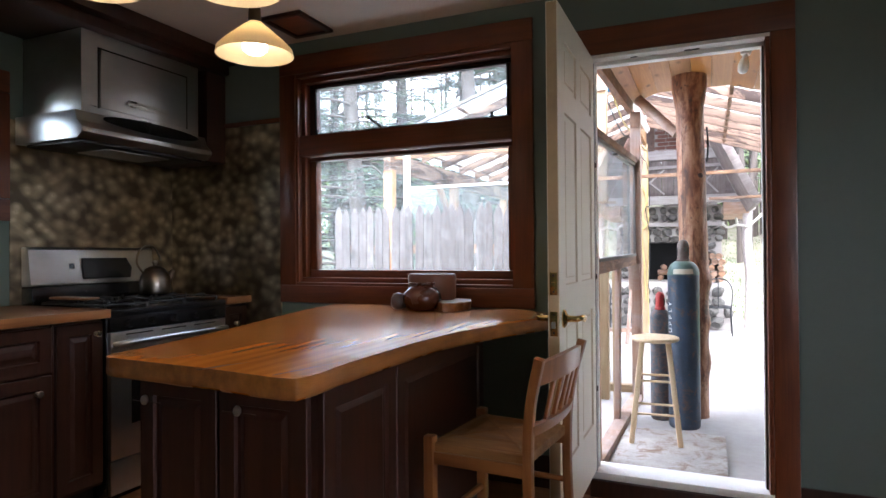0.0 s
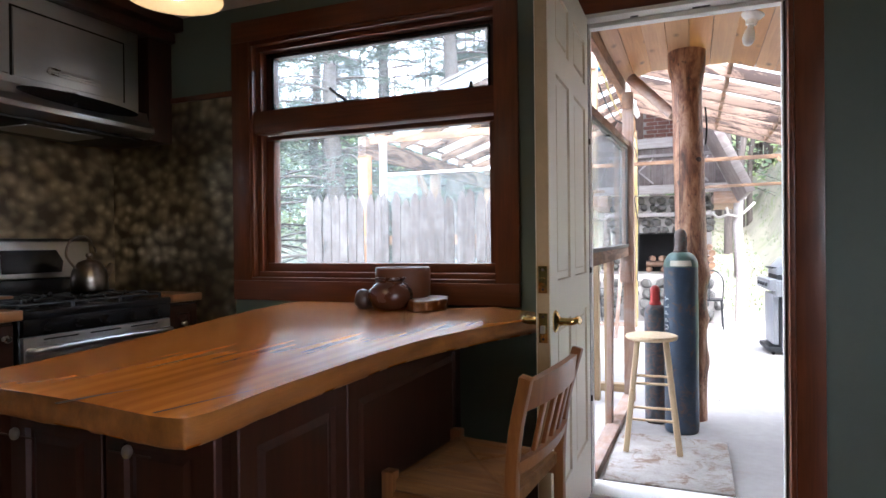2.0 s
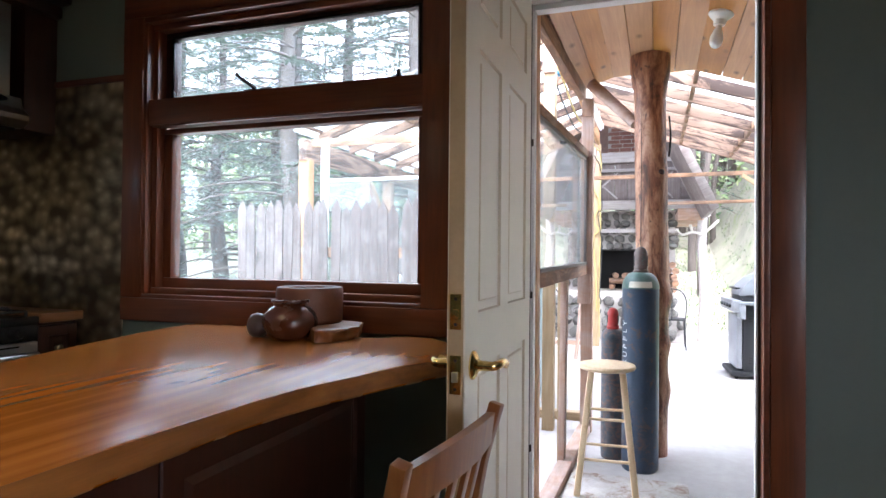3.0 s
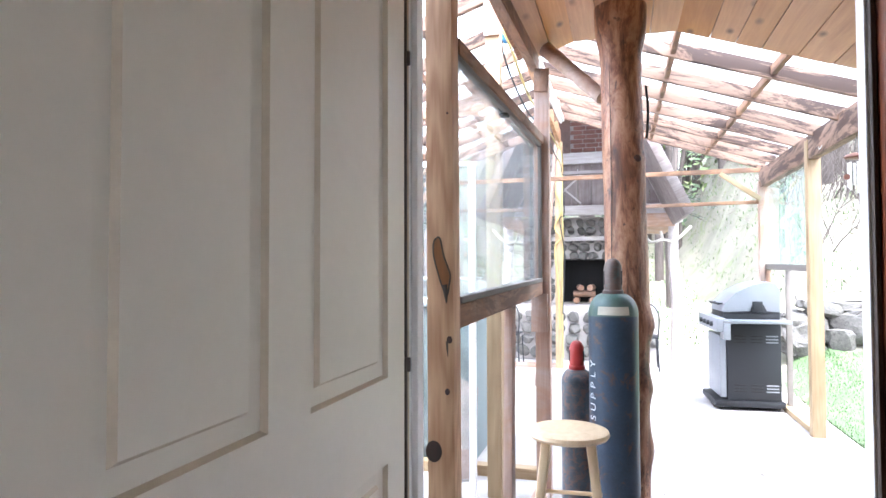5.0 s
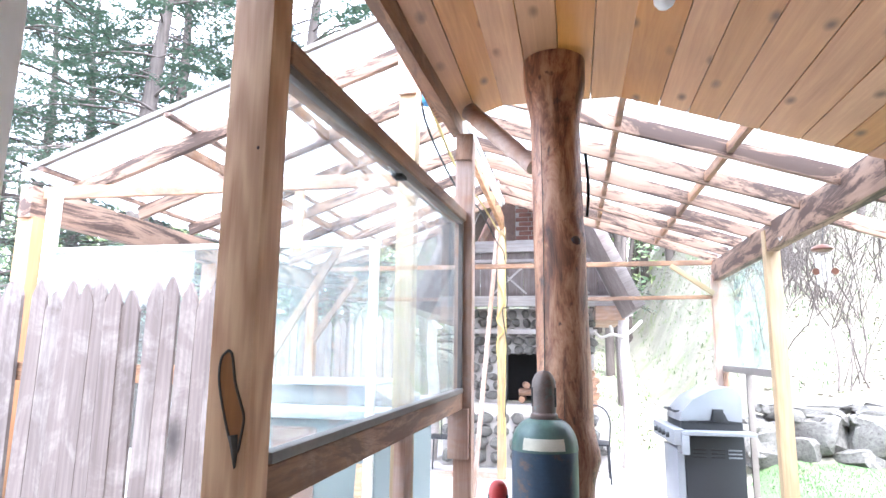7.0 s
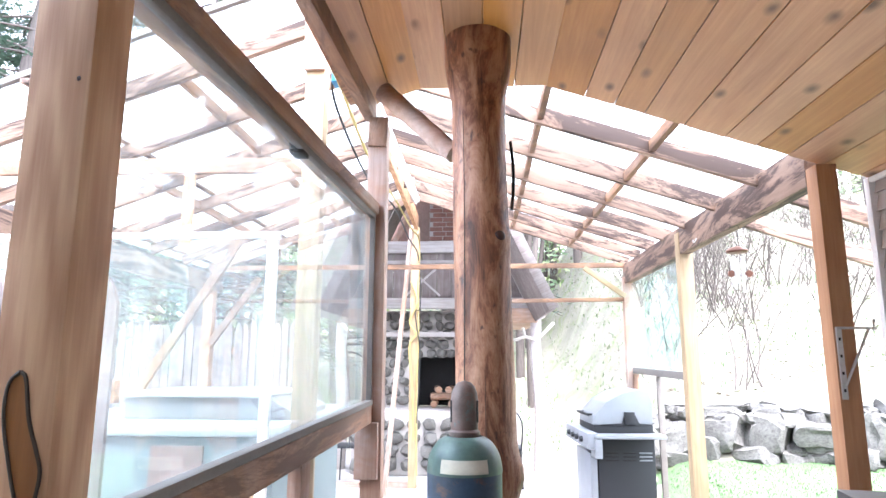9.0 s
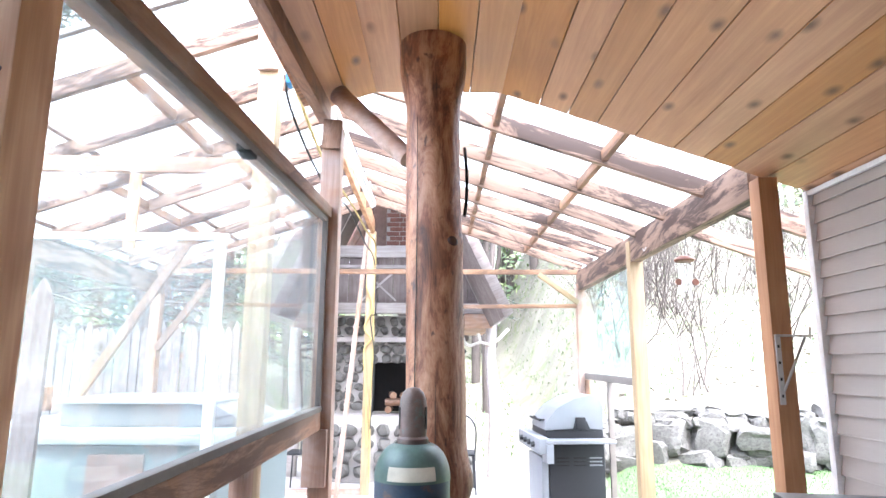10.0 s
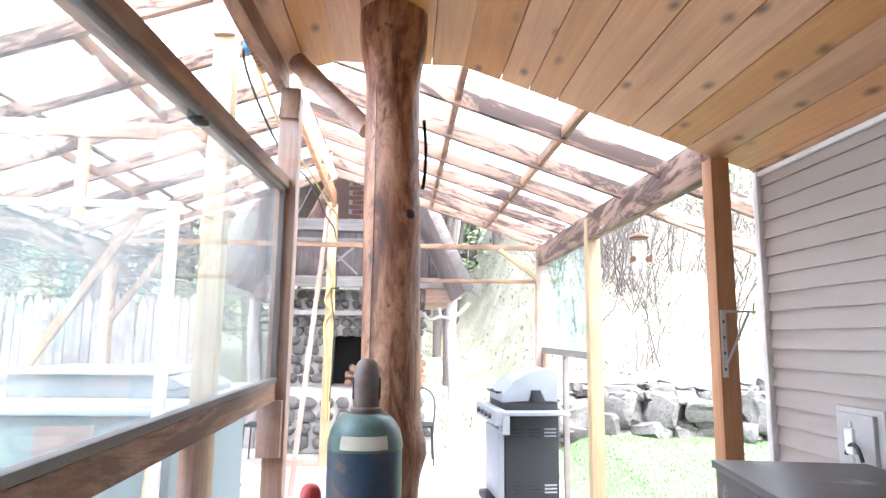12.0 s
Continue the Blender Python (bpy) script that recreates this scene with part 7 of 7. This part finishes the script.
def conifer(seed, H, low, spread, r0):
    r = random.Random(seed)
    t = thing("hemlock_tree", (0, 0, 0), "tall green hemlock with drooping needle branches", "tree", "hemlocks")
    tv, tf, nv, nf = [], [], [], []
    limb(tv, tf, [Vector((0.12 * math.sin(k * 0.7 + seed), 0.1 * math.cos(k * 0.9), H * k / 12)) for k in range(13)], r0, 0.03, 12)
    z = low
    while z < H - 0.3:
        for _ in range(r.choice((2, 3, 3))):
            a = r.uniform(0, 6.283)
            L = spread * (1 - 0.75 * (z - low) / (H - low)) * r.uniform(0.55, 1.1)
            d = Vector((math.cos(a), math.sin(a), 0))
            pts = [Vector((0, 0, z)) + d * L * k / 6 + Vector((0, 0, 0.18 * L * (k / 6) - 0.38 * L * (k / 6) ** 2)) for k in range(7)]
            limb(tv, tf, pts, 0.035 * L / spread + 0.008, 0.005, 5)
            for k in range(2, 7):
                for side in (-1, 1):
                    if r.random() < 0.2:
                        continue
                    tw = Vector((-d.y, d.x, 0)) * side * L * 0.3 * (1.15 - k / 7) + d * 0.16 * L + Vector((0, 0, -0.07 * L))
                    p0 = pts[k]
                    limb(tv, tf, [p0, p0 + tw * 0.5 + Vector((0, 0, 0.02)), p0 + tw], 0.007, 0.003, 3)
                    for m_ in range(34):
                        c = p0 + tw * r.uniform(0.1, 1.1) + Vector((r.gauss(0, 0.06), r.gauss(0, 0.06), r.gauss(-0.02, 0.03)))
                        b = r.uniform(0, 6.283)
                        e = Vector((math.cos(b), math.sin(b), r.uniform(-0.5, 0.2))) * r.uniform(0.045, 0.1)
                        f = Vector((-e.y, e.x, r.uniform(-0.02, 0.02))) * 0.28
                        i = len(nv)
                        nv += [tuple(c), tuple(c + e * 0.5 + f), tuple(c + e), tuple(c + e * 0.5 - f)]
                        nf.append((i, i + 1, i + 2, i + 3))
        z += r.uniform(0.16, 0.34)
    raw_part("trunk", tv, tf, M_TRUNK, t, "rough grey trunk and limbs")
    raw_part("crown", nv, nf, M_NEEDLE, t)
    return t


c1 = conifer(1, 11.0, 1.1, 3.0, 0.24)
c2 = conifer(2, 13.0, 2.0, 3.4, 0.28)
c1.matrix_basis = pose(-7.1, 11.6, GZ, 0, 0, 30)
c2.matrix_basis = pose(-5.6, 14.6, GZ, 0, 0, 100)
for src, x, y, rz in ((c2, -10.05, 11.2, 200), (c2, -8.6, 16.8, 75), (c1, -12.2, 15.6, 320), (c2, -6.4, 20.5, 150), (c1, -5.2, 17.6, 35), (c2, -15.5, 17.5, 5), (c2, -9.6, 15.5, 20), (c1, -3.6, 17.5, 300), (c2, -13.5, 13.5, 250), (c1, -7.6, 19.5, 130), (c2, -1.2, 22.5, 60), (c1, -12.5, 19.0, 10)):
    copy_thing(src, pose(x, y, ground_z(x, y), 0, 0, rz))

M_GREYBARK = wood("grey_bare_bark", (0.038, 0.03, 0.026), (0.1, 0.08, 0.068), 0.9, axis=2, vary=0.2, bump=0.4)


def grow(verts, faces, r, p, d, L, rad, depth):
    pts = [p]
    for k in range(4):
        d = (d + Vector((r.gauss(0, 0.1), r.gauss(0, 0.1), 0.03))).normalized()
        pts.append(pts[-1] + d * L / 4)
    limb(verts, faces, pts, rad, rad * 0.55, 6 if depth > 1 else 4)
    if depth == 0:
        return
    for k in range(2, 5):
        for _ in range(2 if k == 4 else r.choice((0, 1, 1))):
            nd = (d + Vector((r.gauss(0, 0.55), r.gauss(0, 0.55), r.uniform(0, 0.35)))).normalized()
            grow(verts, faces, r, pts[k], nd, L * r.uniform(0.5, 0.75), rad * 0.5, depth - 1)


def bare_tree(seed, L, rad):
    r = random.Random(seed)
    t = thing("bare_tree", (0, 0, 0), "leafless grey woodland tree on the bank", "tree", "bare trees")
    v, f = [], []
    limb(v, f, [Vector((0.03 * k, 0.02 * math.sin(k), -0.1 + L * 0.35 * k / 3)) for k in range(4)], rad, rad * 0.8, 9)
    raw_part("trunk", v, f, M_GREYBARK, t)
    v, f = [], []
    grow(v, f, r, Vector((0.09, 0.0, L * 0.34)), Vector((0, 0, 1)), L * 0.5, rad * 0.8, 3)
    raw_part("crown", v, f, M_GREYBARK, t, "bare grey branches")
    return t


protos = [bare_tree(k, 7 + k, 0.1 + 0.02 * k) for k in range(4)]
rnd = random.Random(77)
spots = [(rnd.uniform(-1.0, 9.0), rnd.uniform(16, 27)) for _ in range(34)] + [(0.9 + 0.42 * k + rnd.uniform(-0.15, 0.15), rnd.uniform(23, 29)) for k in range(9)]
for k, (x, y) in enumerate(spots):
    m = pose(x, y, ground_z(x, y), 0, 0, rnd.uniform(0, 360))
    if k < 4:
        protos[k].matrix_basis = m
    else:
        copy_thing(protos[k % 4], m)


def shrub(seed):
    r = random.Random(seed)
    t = thing("bare_shrub", (0, 0, 0), "tangle of bare brown shrub stems on the bank", "shrub", "bare shrubs")
    for k in range(7):
        v, f = [], []
        a = r.uniform(0, 6.283)
        grow(v, f, r, Vector((r.gauss(0, 0.12), r.gauss(0, 0.12), -0.05)), Vector((math.cos(a) * 0.5, math.sin(a) * 0.5, 1)).normalized(), r.uniform(0.6, 1.2), r.uniform(0.008, 0.016), 2)
        raw_part("stem", v, f, M_GREYBARK, t)
    return t


shr = [shrub(50 + k) for k in range(3)]
for k in range(40):
    x, y = rnd.uniform(2.9, 9.5), rnd.uniform(11.8, 17)
    m = pose(x, y, ground_z(x, y), 0, 0, rnd.uniform(0, 360))
    if k < 3:
        shr[k].matrix_basis = m
    else:
        copy_thing(shr[k % 3], m)
# far woods: many trunks in one mesh
v, f = [], []
r = random.Random(5)
for k in range(260):
    x, y = r.uniform(-38, 40), r.uniform(27, 46)
    z = ground_z(x, y)
    h = r.uniform(7, 14)
    lean_ = Vector((r.gauss(0, 0.3), r.gauss(0, 0.3), 0))
    limb(v, f, [Vector((x, y, z - 0.2)), Vector((x, y, z + h * 0.5)) + lean_ * 0.5, Vector((x, y, z + h)) + lean_], r.uniform(0.08, 0.2), 0.03, 6)
    for j in range(9):
        b = r.uniform(0, 6.283)
        zz = z + h * r.uniform(0.3, 0.95)
        p = Vector((x, y, zz))
        q = p + Vector((math.cos(b), math.sin(b), r.uniform(0.2, 0.9))) * r.uniform(0.8, 2.2)
        limb(v, f, [p, (p + q) / 2 + Vector((0, 0, 0.1)), q], 0.03, 0.008, 3)
me = bpy.data.meshes.new("far_woods")
me.from_pydata(v, [], f)
me.materials.append(M_GREYBARK)
fwd = new("far_woods", me)
link(fwd, None, Matrix())
tagged(fwd, "far leafless woods on the hill", "woods", kind="stuff")
v, f = [], []
for k in range(60000):
    x, y = r.uniform(-34, -1) if k % 3 else r.uniform(-1, 30), r.uniform(24, 44)
    z = ground_z(x, y) + r.uniform(0.2, 7 if x < -1 else 2.5)
    c = Vector((x, y, z)) + Vector((r.gauss(0, 0.3), r.gauss(0, 0.3), r.gauss(0, 0.3)))
    e = Vector((r.gauss(0, 1), r.gauss(0, 1), r.gauss(0, 0.6))).normalized() * r.uniform(0.08, 0.2)
    g = e.orthogonal().normalized() * e.length * 0.5
    i = len(v)
    v += [tuple(c - e), tuple(c + g), tuple(c + e), tuple(c - g)]
    f.append((i, i + 1, i + 2, i + 3))
me = bpy.data.meshes.new("far_foliage")
me.from_pydata(v, [], f)
n = Nodes("young_leaves", 0.7)
geo = n.add("NewGeometry")
me.materials.append(n.done(n.ramp(geo.outputs["Random Per Island"], [(0.0, (0.06, 0.1, 0.04)), (0.6, (0.15, 0.21, 0.08)), (1.0, (0.3, 0.34, 0.16))])))
ff = new("far_foliage", me)
link(ff, None, Matrix())
tagged(ff, "pale young leaves of the far woods", "foliage", kind="stuff")
